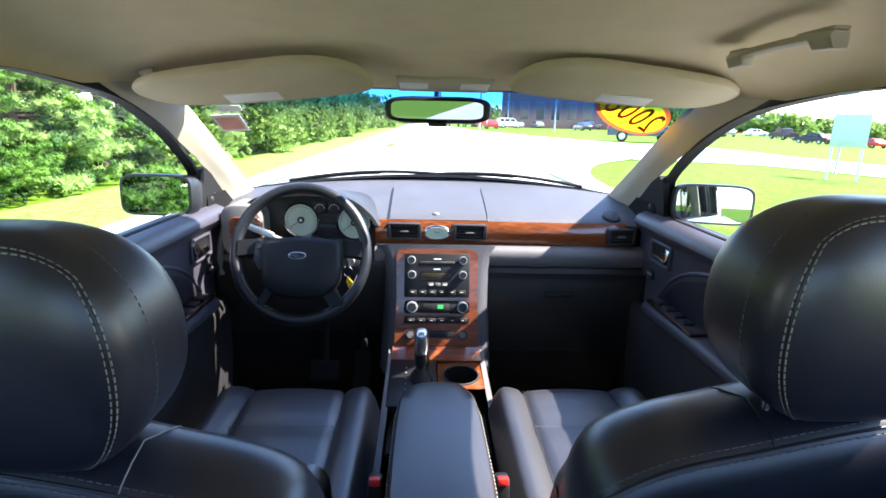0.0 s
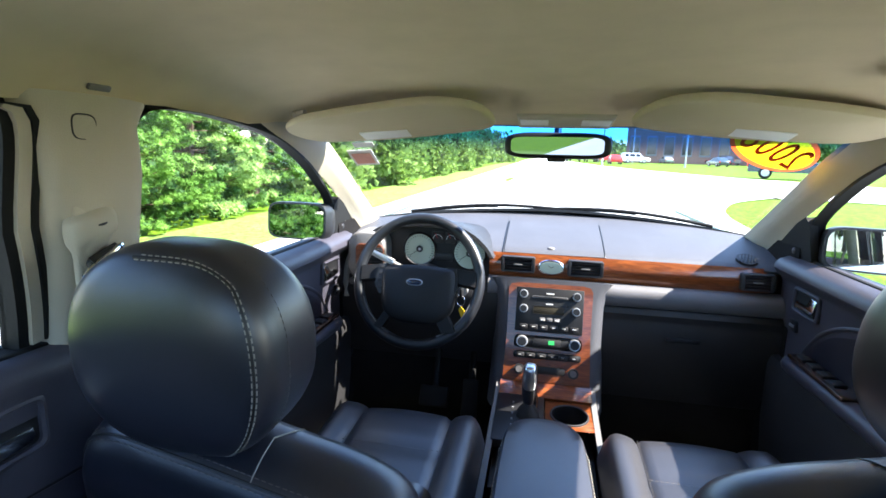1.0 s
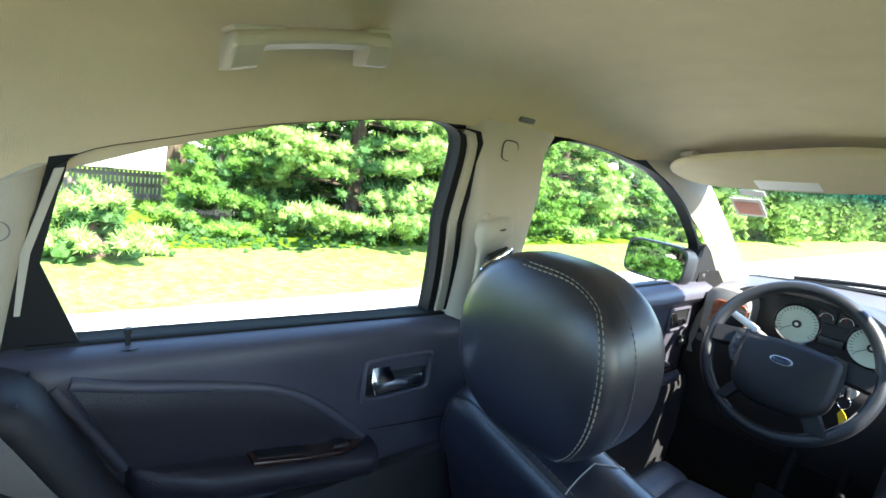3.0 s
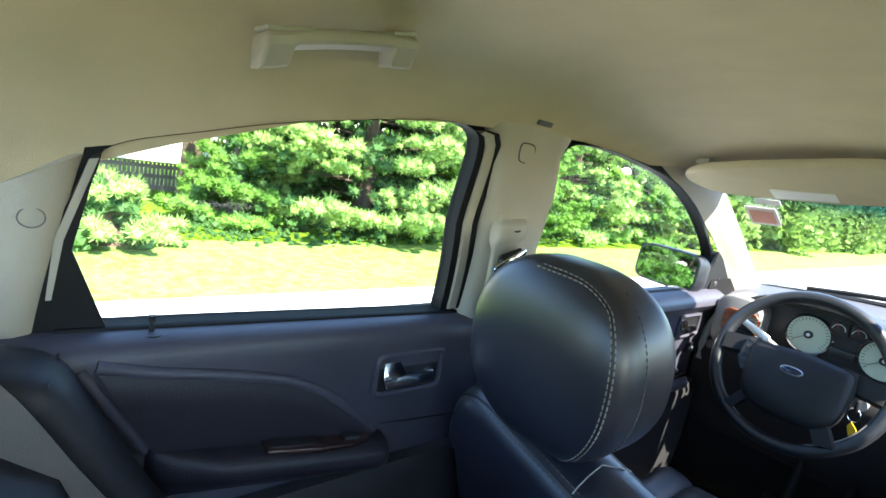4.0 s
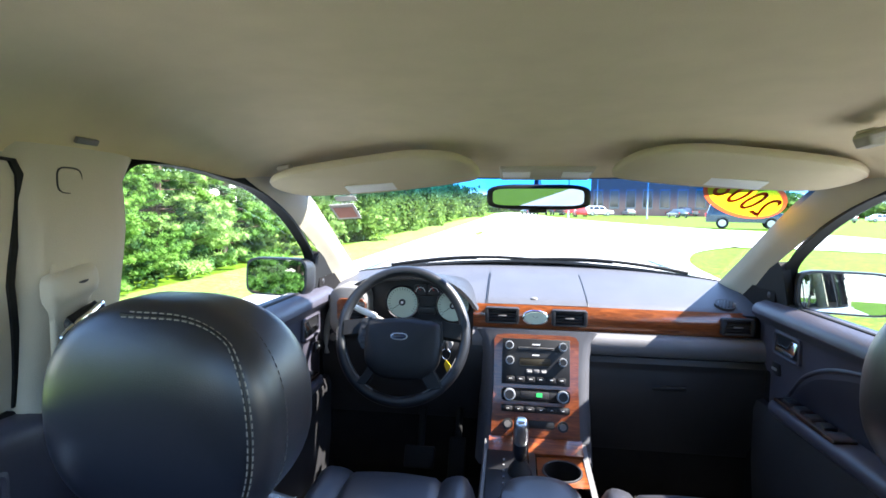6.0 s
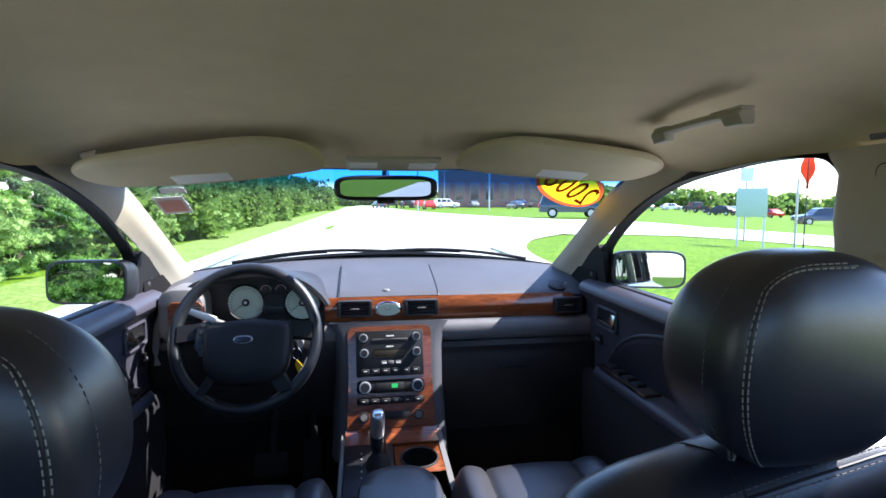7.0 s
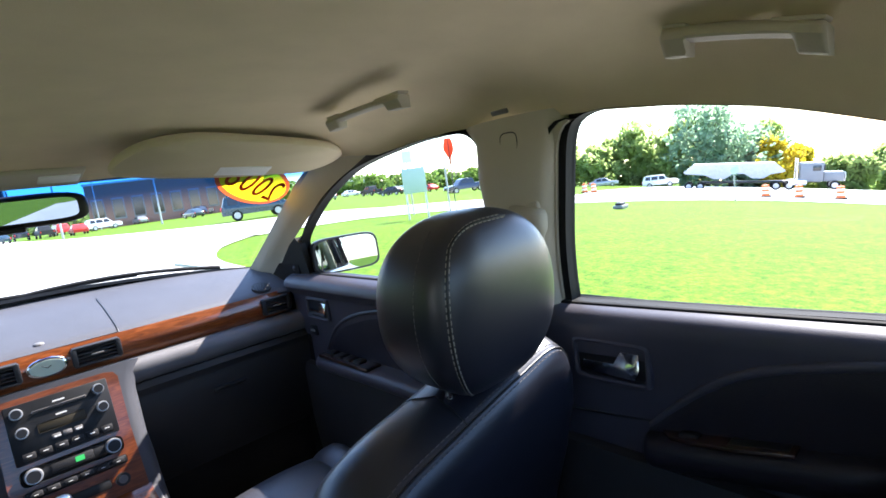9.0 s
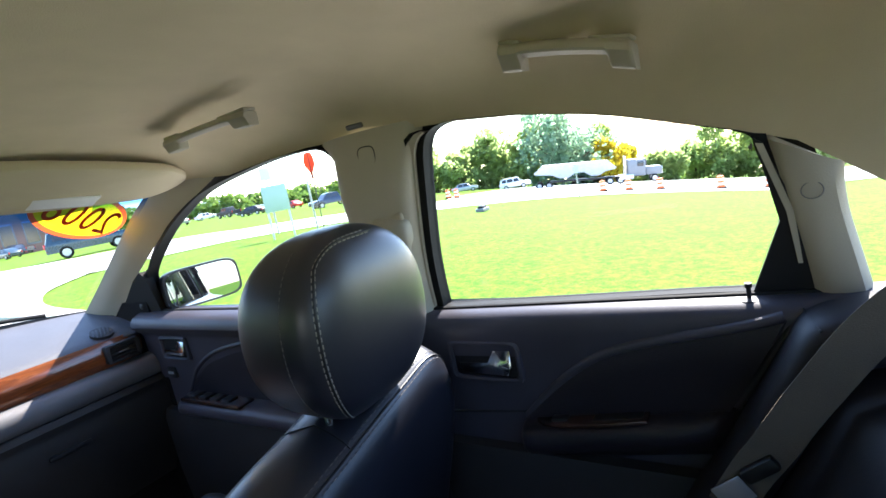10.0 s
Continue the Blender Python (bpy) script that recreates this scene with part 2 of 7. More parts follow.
def world_of(ob):
    return (world_of(ob.parent) @ ob.matrix_basis) if ob.parent else ob.matrix_basis.copy()


def thing(name, at, label, category, group="", kind=""):
    ob = new(name)
    ob.empty_display_size = 0.05
    ob.matrix_basis = Matrix.Translation(at)
    return tagged(ob, label, category, group, kind)


def skin(bm, rows, closed=False, caps=False):
    """Quads between rows of points; closed: each row is a ring."""
    vs = [[bm.verts.new(p) for p in r] for r in rows]
    for a, b in zip(vs, vs[1:]):
        n = len(a)
        for i in range(n if closed else n - 1):
            j = (i + 1) % n
            bm.faces.new((a[i], a[j], b[j], b[i]))
    if caps and closed:
        bm.faces.new(vs[0][::-1])
        bm.faces.new(vs[-1])
    return bm


def thick(bm, t):
    """Gives an open sheet a thickness."""
    bmesh.ops.recalc_face_normals(bm, faces=bm.faces)
    bmesh.ops.solidify(bm, geom=bm.faces[:], thickness=t)
    return bm


def box(bm, c, s, r=0.006, seg=2, turn=None):
    m = Matrix.Translation(c) @ (turn.to_4x4() if turn else Matrix()) @ Matrix.Diagonal((*s, 1))
    vs = bmesh.ops.create_cube(bm, size=1, matrix=m)["verts"]
    if r:
        es = list({e for v in vs for e in v.link_edges})
        bmesh.ops.bevel(bm, geom=es, offset=r, segments=seg, affect="EDGES", profile=0.5)
    return bm


def turned(ax, deg):
    return Matrix.Rotation(radians(deg), 3, ax)


def cyl(bm, a, b, r1, r2=None, n=20, caps=True):
    a, b = Vector(a), Vector(b)
    q = (b - a).to_track_quat("Z", "Y").to_matrix().to_4x4()
    bmesh.ops.create_cone(bm, cap_ends=caps, segments=n, radius1=r1, radius2=r1 if r2 is None else r2, depth=(b - a).length,
                          matrix=Matrix.Translation((a + b) / 2) @ q)
    return bm


def tube(bm, pts, r, n=8, closed=False):
    pts = [Vector(p) for p in pts]
    rings, up = [], None
    m = len(pts)
    for i, p in enumerate(pts):
        d = (pts[(i + 1) % m] - pts[i - 1]) if closed else (pts[min(i + 1, m - 1)] - pts[max(i - 1, 0)])
        d.normalize()
        if up is None:
            up = d.orthogonal().normalized()
        up = (up - d * up.dot(d)).normalized()
        side = d.cross(up)
        rr = r(i / (m - 1)) if callable(r) else r
        rings.append([p + (up * math.cos(a) + side * math.sin(a)) * rr for a in (2 * math.pi * k / n for k in range(n))])
    if closed:
        rings.append(rings[0])
        skin(bm, rings[:-1], True)
        vs = bm.verts[:][-n * m:]
        for i in range(n):
            j = (i + 1) % n
            bm.faces.new((vs[(m - 1) * n + i], vs[(m - 1) * n + j], vs[j], vs[i]))
    else:
        skin(bm, rings, True, True)
    return bm


def pillow(bm, c, s, e1=0.5, e2=0.5, nu=28, nv=18, turn=None):
    """A superellipsoid: e near 1 round, near 0 boxy."""
    def pw(v, e):
        return math.copysign(abs(v) ** e, v)
    rows = []
    t = turn or Matrix.Identity(3)
    for j in range(1, nv):
        ph = -math.pi / 2 + math.pi * j / nv
        row = []
        for i in range(nu):
            th = 2 * math.pi * i / nu
            p = Vector((pw(math.cos(ph), e1) * pw(math.cos(th), e2) * s[0] / 2, pw(math.cos(ph), e1) * pw(math.sin(th), e2) * s[1] / 2, pw(math.sin(ph), e1) * s[2] / 2))
            row.append(Vector(c) + t @ p)
        rows.append(row)
    return skin(bm, rows, True, True)


def smooth_line(pts, n=6, closed=False):
    """Catmull-Rom through the points."""
    pts = [Vector(p) for p in pts]
    out, m = [], len(pts)
    for i in range(m if closed else m - 1):
        p0 = pts[(i - 1) % m] if closed or i else pts[0]
        p1, p2 = pts[i], pts[(i + 1) % m]
        p3 = pts[(i + 2) % m] if closed or i + 2 < m else pts[-1]
        for k in range(n):
            t = k / n
            out.append(0.5 * (2 * p1 + (p2 - p0) * t + (2 * p0 - 5 * p1 + 4 * p2 - p3) * t * t + (3 * p1 - p0 - 3 * p2 + p3) * t ** 3))
    if not closed:
        out.append(pts[-1])
    return out


def prism(bm, loop, depth):
    """A solid from a closed flat loop, pushed by the vector depth."""
    d = Vector(depth)
    a = [bm.verts.new(p) for p in loop]
    b = [bm.verts.new(Vector(p) + d) for p in loop]
    bm.faces.new(a)
    bm.faces.new(b[::-1])
    for i in range(len(a)):
        j = (i + 1) % len(a)
        bm.faces.new((a[i], b[i], b[j], a[j]))
    return bm


def stitches(bm, pts, length=0.006, gap=0.0035, r=0.0011):
    """Short threads along a line."""
    pts = [Vector(p) for p in pts]
    run, acc = [0.0], 0.0
    for a, b in zip(pts, pts[1:]):
        acc += (b - a).length
        run.append(acc)

    def at(s):
        for i in range(len(run) - 1):
            if s <= run[i + 1]:
                return pts[i].lerp(pts[i + 1], (s - run[i]) / max(1e-6, run[i + 1] - run[i]))
        return pts[-1]
    s = 0.0
    while s < acc - length:
        cyl(bm, at(s), at(s + length), r, n=5)
        s += length + gap
    return bm


def B():
    return bmesh.new()


# ---- cabin shell ----
REAR_WIN = [(0.022, 1.012), (0.10, 1.010), (0.28, 1.004), (0.46, 0.999), (0.535, 0.997), (0.543, 1.005), (0.532, 1.10), (0.505, 1.22), (0.483, 1.295), (0.455, 1.320), (0.40, 1.322), (0.30, 1.306),
            (0.19, 1.283), (0.09, 1.252), (0.02, 1.227), (0.008, 1.20), (-0.010, 1.108), (0.016, 1.022)]
FRONT_WIN = [(0.70, 0.995), (0.69, 1.137), (0.675, 1.265), (0.69, 1.312), (0.73, 1.330), (0.83, 1.332), (0.93, 1.324), (1.07, 1.306), (1.17, 1.281),
             (1.30, 1.232), (1.41, 1.175), (1.495, 1.122), (1.522, 1.085), (1.527, 1.005), (1.1, 0.997)]


def rounded(loop, n=4):
    return [(p.x, p.y) for p in smooth_line([Vector((y, z, 0)) for y, z in loop], n, True)]


REAR_WIN, FRONT_WIN = rounded(REAR_WIN), rounded(FRONT_WIN)


def side_x(z):
    return 0.72 - 0.19 * max(0.0, z - 1.0)


def on_side(s, pts, inset=0.0):
    return [Vector((s * (side_x(z) - inset), y, z)) for y, z in pts]


def cabin_floor():
    bm = B()
    box(bm, (0, 0.5, 0.27), (1.46, 3.1, 0.06), 0.01)
    tagged(part("floor", bm, CARPET), "black carpeted car floor", "floor", kind="structure")
    bm = B()
    skin(bm, [[Vector((x, 1.72, z)) for x in (-0.72, 0.72)] for z in (0.3, 0.55, 0.95)])
    thick(bm, 0.03)
    for s in (-1, 1):
        box(bm, (s * 0.725, 1.68, 0.66), (0.06, 0.22, 0.74), 0)
    tagged(part("wall_front", bm, CARPET), "dark bulkhead under the dashboard", "wall", kind="structure")
    bm = B()
    skin(bm, [[Vector((x, y, z)) for x in (-0.66, 0.66)] for y, z in ((-0.62, 0.3), (-0.62, 0.9), (-0.75, 0.93), (-1.05, 0.94))])
    thick(bm, 0.03)
    tagged(part("wall_back", bm, PLASTIC), "dark panel behind the rear seat", "wall", kind="structure")


STATIONS = [(-.34, 1.398, -.13, .683, 1.118), (-.24, 1.412, -.11, .683, 1.135), (-.14, 1.423, -.08, .682, 1.158), (-.05, 1.430, -.02, .680, 1.205), (0.05, 1.432, .05, .675, 1.233),
            (.19, 1.437, .19, .667, 1.280), (.30, 1.439, .30, .662, 1.304), (.42, 1.44, .42, .66, 1.319), (.6, 1.438, .6, .658, 1.332), (.75, 1.432, .75, .658, 1.337),
            (.9, 1.42, .88, .658, 1.331), (1.05, 1.402, .99, .655, 1.322), (1.18, 1.383, 1.09, .653, 1.331), (1.30, 1.363, 1.19, .652, 1.333),
            (1.41, 1.346, 1.305, .652, 1.327)]


def headliner_point(u, st):
    yc, zc, ye, xe, ze = st
    a = abs(u)
    lift = 1 - a ** 4
    return Vector((xe * math.sin(u * math.pi / 2 * 0.82) / math.sin(math.pi / 2 * 0.82), yc + (ye - yc) * a * a, ze + (zc - ze) * lift))


def ceiling():
    full = []
    for k in range(len(STATIONS) - 1):
        a, b = STATIONS[k], STATIONS[k + 1]
        for i in range(4):
            full.append([p + (q - p) * i / 4 for p, q in zip(a, b)])
    full.append(list(STATIONS[-1]))
    bm = B()
    n = 44
    skin(bm, [[headliner_point(-1 + 2 * i / n, st) for i in range(n + 1)] for st in full])
    bmesh.ops.smooth_vert(bm, verts=[v for v in bm.verts if not v.is_boundary], factor=0.5, use_axis_x=False, use_axis_y=False, use_axis_z=True)
    thick(bm, -0.012)
    tagged(part("ceiling", bm, HEADLINER), "beige woven headliner of a car roof", "ceiling", kind="structure")
    # outer roof skin
    bm = B()
    skin(bm, [[headliner_point(-1 + 2 * i / 20, st) * 1.0 + Vector((0.045 * (-1 + 2 * i / 20), 0.02, 0.045)) for i in range(21)] for st in full])
    thick(bm, -0.01)
    tagged(part("roof", bm, PAINT), "silver painted steel car roof", "roof", kind="structure")


def pillars():
    door_line = [(.66, .92, 1.350), (.662, 1.01, 1.340), (.667, 1.09, 1.316), (.672, 1.18, 1.288), (.68, 1.30, 1.247), (.69, 1.42, 1.194), (.697, 1.55, 1.128), (.702, 1.67, 1.058), (.707, 1.78, .975)]
    glass_line = [(.656, .96, 1.352), (.653, 1.08, 1.350), (.652, 1.19, 1.345), (.652, 1.30, 1.330), (.656, 1.39, 1.297), (.659, 1.48, 1.25), (.661, 1.58, 1.193), (.664, 1.73, 1.105), (.667, 1.93, .992)]
    for s in (-1, 1):
        bm = B()
        a = smooth_line([Vector((s * x, y, z)) for x, y, z in door_line], 5)
        b = smooth_line([Vector((s * x, y, z)) for x, y, z in glass_line], 5)
        rows = []
        for p, q in zip(a, b):
            row = []
            for k in range(7):
                t = k / 6
                r = p.lerp(q, t)
                r.x -= s * 0.004 * math.sin(t * math.pi)
                r.y -= 0.022 * math.sin(t ** 2.2 * math.pi) * min(1, max(0, (1.34 - r.z) / 0.05))
                row.append(r)
            rows.append(row)
        skin(bm, rows)
        thick(bm, 0.006)
        tagged(part("trim", bm, TRIM_LIGHT), "pale beige moulded windscreen pillar cover", "pillar", kind="structure")
        # B pillar
        bm = B()
        rows = []
        for k in range(13):
            z = 0.90 + (1.338 - 0.90) * k / 12
            y0 = (0.570 if s > 0 else 0.549) - (0.075 if s > 0 else 0.042) * max(0, (z - 1.0) / 0.33) ** 1.6
            y1 = 0.695 - 0.018 * (z - 0.9) / 0.4 + (0.03 * max(0, (z - 1.29) / 0.05) ** 2)
            x = side_x(z) - 0.028 + 0.024 * max(0, (z - 1.24) / 0.098)
            rows.append([Vector((s * (x + d), y0 + (y1 - y0) * t, z)) for t, d in ((0, .026), (.03, .012), (.10, .003), (.25, -.002), (.5, -.004), (.75, -.002), (.90, .003), (.97, .012), (1, .026))])
        skin(bm, rows)
        thick(bm, 0.01)
        pil = tagged(part("trim", bm, TRIM_LIGHT), "pale grey centre pillar cover between the side windows", "pillar", kind="structure")
        bm = B()
        cy = 0.588 if s > 0 else 0.570
        box(bm, (s * 0.6395, cy, 1.295), (0.006, 0.034, 0.030), 0.0025)
        cap = part("cap", bm, TRIM_LIGHT, pil, "round-cornered plastic airbag cap")
        bm = B()
        tube(bm, [Vector((s * 0.6368, cy + 0.0185 * math.copysign(abs(math.cos(a)) ** 0.6, math.cos(a)), 1.295 + 0.0165 * math.copysign(abs(math.sin(a)) ** 0.6, math.sin(a)))) for a in (2 * math.pi * k / 28 for k in range(28))], 0.0011, 5, True)
        part("groove", bm, PLASTIC, cap)
        # rear pillar, its head slanting along the roof lining
        bm = B()
        rows = []
        y_low, y_top = (-0.030, 0.006) if s > 0 else (-0.070, -0.034)
        for k in range(15):
            t = k / 14
            row = []
            for q, d in ((0.0, -0.8), (0.05, 0.1), (0.15, 0.6), (0.35, 0.95), (0.6, 1.0), (0.85, 0.8), (0.95, 0.3), (1.0, -0.8)):
                z = 0.90 + (0.318 - 0.045 * q) * t
                w = 0.046 + 0.020 * (1 - t) ** 2 + 0.010 * max(0, (t - 0.7) / 0.3) ** 2
                y = y_low + (y_top - y_low) * max(0, (z - 0.98) / 0.225) ** 1.3
                row.append(Vector((s * (side_x(z) + 0.004 - d * 0.014), y - w * q, z)))
            rows.append(row)
        skin(bm, rows)
        thick(bm, 0.008)
        pil = tagged(part("trim", bm, TRIM_LIGHT), "pale grey rear pillar cover", "pillar", kind="structure")
        bm = B()
        yc = (y_low + y_top) / 2 - 0.018
        tube(bm, [Vector((s * 0.6735, yc + 0.011 * math.cos(v), 1.145 + 0.010 * math.sin(v))) for v in (2 * math.pi * k / 24 for k in range(24))], 0.0007, 5, True)
        part("cap_groove", bm, PLASTIC_GREY, pil, "round outline of an airbag cap")
        # rear quarter above the parcel shelf, behind the glass
        bm = B()
        skin(bm, [[Vector((s * 0.70, y, z)) for y in (-0.30, -1.05)] for z in (0.6, 0.95, 1.06)])
        thick(bm, 0.02)
        tagged(part("wall_quarter", bm, TRIM_LIGHT), "pale trim beside the rear shelf", "wall", kind="structure")


def strip_ring(bm, loop, s, width, depth, inset, thin=1.0, start=0.0):
    """A frame of a given width round a window loop (outside it)."""
    n = len(loop)
    cy, cz = sum(p[0] for p in loop) / n, sum(p[1] for p in loop) / n
    ring = []
    for i, (y, z) in enumerate(loop):
        a, b = Vector(loop[i - 1]), Vector(loop[(i + 1) % n])
        d = (b - a).normalized()
        nrm = Vector((d.y, -d.x))
        if nrm.dot(Vector((y - cy, z - cz))) < 0:
            nrm = -nrm
        slim = thin if y < 0.8 else min(0.6, thin + 1.6 * max(0, y - 0.98))
        wd = width * (slim + (1 - slim) * (min(1, max(0, (0.85 - nrm.y) / 0.5)) if y < 0.8 else nrm.y < 0.55))
        if nrm.y < -0.5:
            wd *= 0.45
        if start and nrm.x < 0.45:
            continue
        o = (y + nrm.x * wd, z + nrm.y * wd)
        y, z = y + nrm.x * wd * start, z + nrm.y * wd * start
        x0, x1 = side_x(z) - inset, side_x(z) - inset + depth
        ring.append([Vector((s * x0, y, z)), Vector((s * x0, *o)), Vector((s * x1, *o)), Vector((s * x1, y, z))])
    if not start:
        ring.append([v.copy() for v in ring[0]])
    skin(bm, ring, True)
    bmesh.ops.remove_doubles(bm, verts=bm.verts, dist=1e-5)
    return bm


def fill_loop(bm, pts):
    c = bm.verts.new(sum(pts, Vector()) / len(pts))
    vs = [bm.verts.new(p) for p in pts]
    for i in range(len(vs)):
        bm.faces.new((vs[i], vs[(i + 1) % len(vs)], c))
    return bm


def clear_pane(bm, parent, name="pane"):
    ob = part(name, bm, GLASS, parent, "clear side window glass")
    ob.visible_shadow = False
    return ob


def door(s, number, front):
    """One car door: inner panel, window frame, glass, handle, armrest."""
    side = "front" if front else "rear"
    d = thing(f"door_{number}", (s * 0.72, 1.1 if front else 0.25, 0.32), f"closed {side} car door, dark vinyl panel under a clear window", "car door", kind="structure")
    y0, y1 = (0.60, 1.62) if front else (-0.13, 0.60)
    # inner panel: sill shelf, upper roll, middle, lower
    prof = [(0.735, 1.000), (0.712, 1.000), (0.688, 0.997), (0.668, 0.989), (0.657, 0.976), (0.656, 0.962), (0.666, 0.948), (0.678, 0.938), (0.684, 0.926), (0.686, 0.87), (0.690, 0.82), (0.697, 0.78), (0.697, 0.70), (0.69, 0.55), (0.70, 0.34)]
    if not front:
        prof = [(0.735, 1.000), (0.712, 1.000), (0.694, 0.998), (0.681, 0.993), (0.674, 0.985), (0.671, 0.975), (0.671, 0.962), (0.673, 0.945), (0.677, 0.925), (0.681, 0.90), (0.685, 0.86), (0.690, 0.82), (0.697, 0.78), (0.697, 0.70), (0.69, 0.55), (0.70, 0.34)]
    bm = B()
    rows = []
    ny = 26
    for i in range(ny + 1):
        y = y0 + (y1 - y0) * i / ny
        rows.append([Vector((s * x, y, z + (0.0175 * (0.3 - y) / 0.6 if not front else 0) * (1 if z > 0.6 else 0))) for x, z in prof])
    skin(bm, rows)
    thick(bm, 0.03)
    part("door_panel", bm, DOOR_DARK, d)
    # outer body
    bm = B()
    skin(bm, [[Vector((s * x, y, z)) for x, z in ((0.745, 1.0), (0.80, 0.96), (0.86, 0.85), (0.88, 0.62), (0.85, 0.34))] for y in (y0, (y0 + y1) / 2, y1)])
    thick(bm, 0.012)
    part("outer_skin", bm, PAINT, d, "silver painted outer door skin")
    win = FRONT_WIN if front else [(y + (0.014 if s > 0 else -0.026) * min(1, max(0, (0.25 - y) / 0.2)) - (0 if s > 0 else 0.036) * min(1, max(0, (y - 0.40) / 0.08)) * min(1, max(0, (1.31 - z) / 0.14)), z - 0.003 * min(1, max(0, (z - 1.10) / 0.12))) for y, z in REAR_WIN]
    bm = B()
    strip_ring(bm, win, s, 0.015, 0.03, 0.006, 0.05 if front else 0.03)
    part("window_frame", bm, RUBBER, d, "black rubber window seal")
    bm = B()
    strip_ring(bm, [(y, z) for y, z in win], s, 0.055, 0.006, -0.013)
    part("outer_frame", bm, RUBBER, d)
    if not front:
        bm = B()
        strip_ring(bm, win, s, 0.031, 0.028, 0.012, 0.10, 0.46)
        part("painted_frame", bm, TRIM_LIGHT, d, "pale grey painted inner door frame")
        bm = B()
        strip_ring(bm, win, s, 0.040, 0.03, 0.015, 0.10, 0.78)
        part("door_seal", bm, RUBBER, d, "black rubber seal against the pillar")
    bm = B()
    fill_loop(bm, on_side(s, win, -0.012))
    clear_pane(bm, d)
    if front:
        # mirror sail with a small tweeter
        bm = B()
        prism(bm, on_side(s, [(1.515, 0.985), (1.515, 1.100), (1.535, 1.122), (1.59, 1.098), (1.69, 1.036), (1.79, 0.962), (1.60, 0.976)], 0.016), (s * 0.02, 0, 0))
        sail = part("sail_panel", bm, RUBBER, d, "black triangular mirror base panel")
        bm = B()
        tube(bm, [Vector((s * 0.6985, 1.605 + 0.032 * math.cos(a), 1.016 + 0.027 * math.sin(a))) for a in (2 * math.pi * k / 24 for k in range(24))], 0.0025, 6, True)
        part("speaker_ring", bm, SILVER, sail)
        bm = B()
        pillow(bm, (s * 0.698, 1.605, 1.016), (0.012, 0.022, 0.020), 0.9, 0.9, 16, 10)
        part("tweeter", bm, PLASTIC, sail, "small round loudspeaker")
    # handle in its recess
    hy, hz = (1.462, 0.894) if front else ((0.455 if s > 0 else 0.430), 0.906)
    w, h = (0.118, 0.054) if front else (0.124, 0.060)
    fx = 0.681 if front else 0.676

    def ring_loop(gy, gz, n=28):
        return [(math.copysign(abs(math.cos(a)) ** 0.22, math.cos(a)) * gy, math.copysign(abs(math.sin(a)) ** 0.22, math.sin(a)) * gz) for a in (2 * math.pi * (k + 0.5) / n for k in range(n))]
    bm = B()
    rings = []
    for grow, out in ((0.010, 0.006), (0.009, -0.003), (0.004, -0.005), (0.0, -0.002), (-0.002, 0.014)):
        rings.append([Vector((s * (fx + out), hy + a, hz + c + 0.0)) for a, c in ring_loop(w / 2 + grow, h / 2 + grow)])
    skin(bm, rings, True)
    hb = part("handle_bezel", bm, DOOR_DARK, d)
    bm = B()
    prism(bm, [Vector((s * (fx + 0.002), hy + a, hz + c)) for a, c in ring_loop(w / 2 - 0.001, h / 2 - 0.001)], (s * 0.006, 0, 0))
    part("recess", bm, BLACK, hb)
    bm = B()
    lever = [(0.09, 0.86), (0.34, 0.88), (0.37, 0.70), (0.44, 0.45), (0.90, 0.46), (0.91, 0.30), (0.85, 0.18), (0.12, 0.14), (0.07, 0.40)]
    prism(bm, [Vector((s * (fx - 0.013 + 0.016 * r + (0.003 if q > 0.4 else 0)), hy + (q - 0.5) * w, hz + (r - 0.5) * h)) for q, r in lever], (s * 0.007, 0, 0))
    bmesh.ops.bevel(bm, geom=bm.edges[:], offset=0.0009, segments=2, affect="EDGES", profile=0.5, clamp_overlap=True)
    part("handle", bm, CHROME, d, "polished chrome release handle")
    if front:
        bm = B()
        box(bm, (s * 0.688, 1.522, 0.815), (0.010, 0.040, 0.034), 0.003)
        lk = part("lock_switch", bm, BLACK, d)
        bm = B()
        box(bm, (s * 0.682, 1.522, 0.815), (0.004, 0.026, 0.008), 0.0015)
        part("toggle", bm, SILVER, lk)
    # padded insert with an arched top, and the stitched roll round it
    dy = 0 if front else (0.012 if s > 0 else -0.008)
    if front:
        arch = [(0.72, 0.925), (0.9, 0.930), (1.05, 0.925), (1.18, 0.908), (1.29, 0.880), (1.38, 0.835), (1.445, 0.780), (1.48, 0.735)]
        base = 0.60
    else:
        arch = [(y + dy * (1 - max(0, y - 0.1) * 2), z + 0.004 * s) for y, z in ((-0.004, 0.980), (0.05, 0.966), (0.13, 0.9495), (0.20, 0.932), (0.25, 0.911), (0.295, 0.881), (0.34, 0.842), (0.392, 0.790))]
    heel, toe = (0.067 + 1.4 * dy, 0.852), (0.396, 0.788)

    def rest_z(y):
        """Top of the rear armrest."""
        return 0.863 - 0.18 * y

    def panel_x(z):
        """Inner face of the panel at a height."""
        for (xa, za), (xb, zb) in zip(prof[4:], prof[5:]):
            if zb <= z <= za:
                return xb + (xa - xb) * (z - zb) / (za - zb)
        return 0.69
    line = smooth_line([Vector((s * (panel_x(z) - 0.001), y, z)) for y, z in arch], 6)
    bm = B()
    rows = []
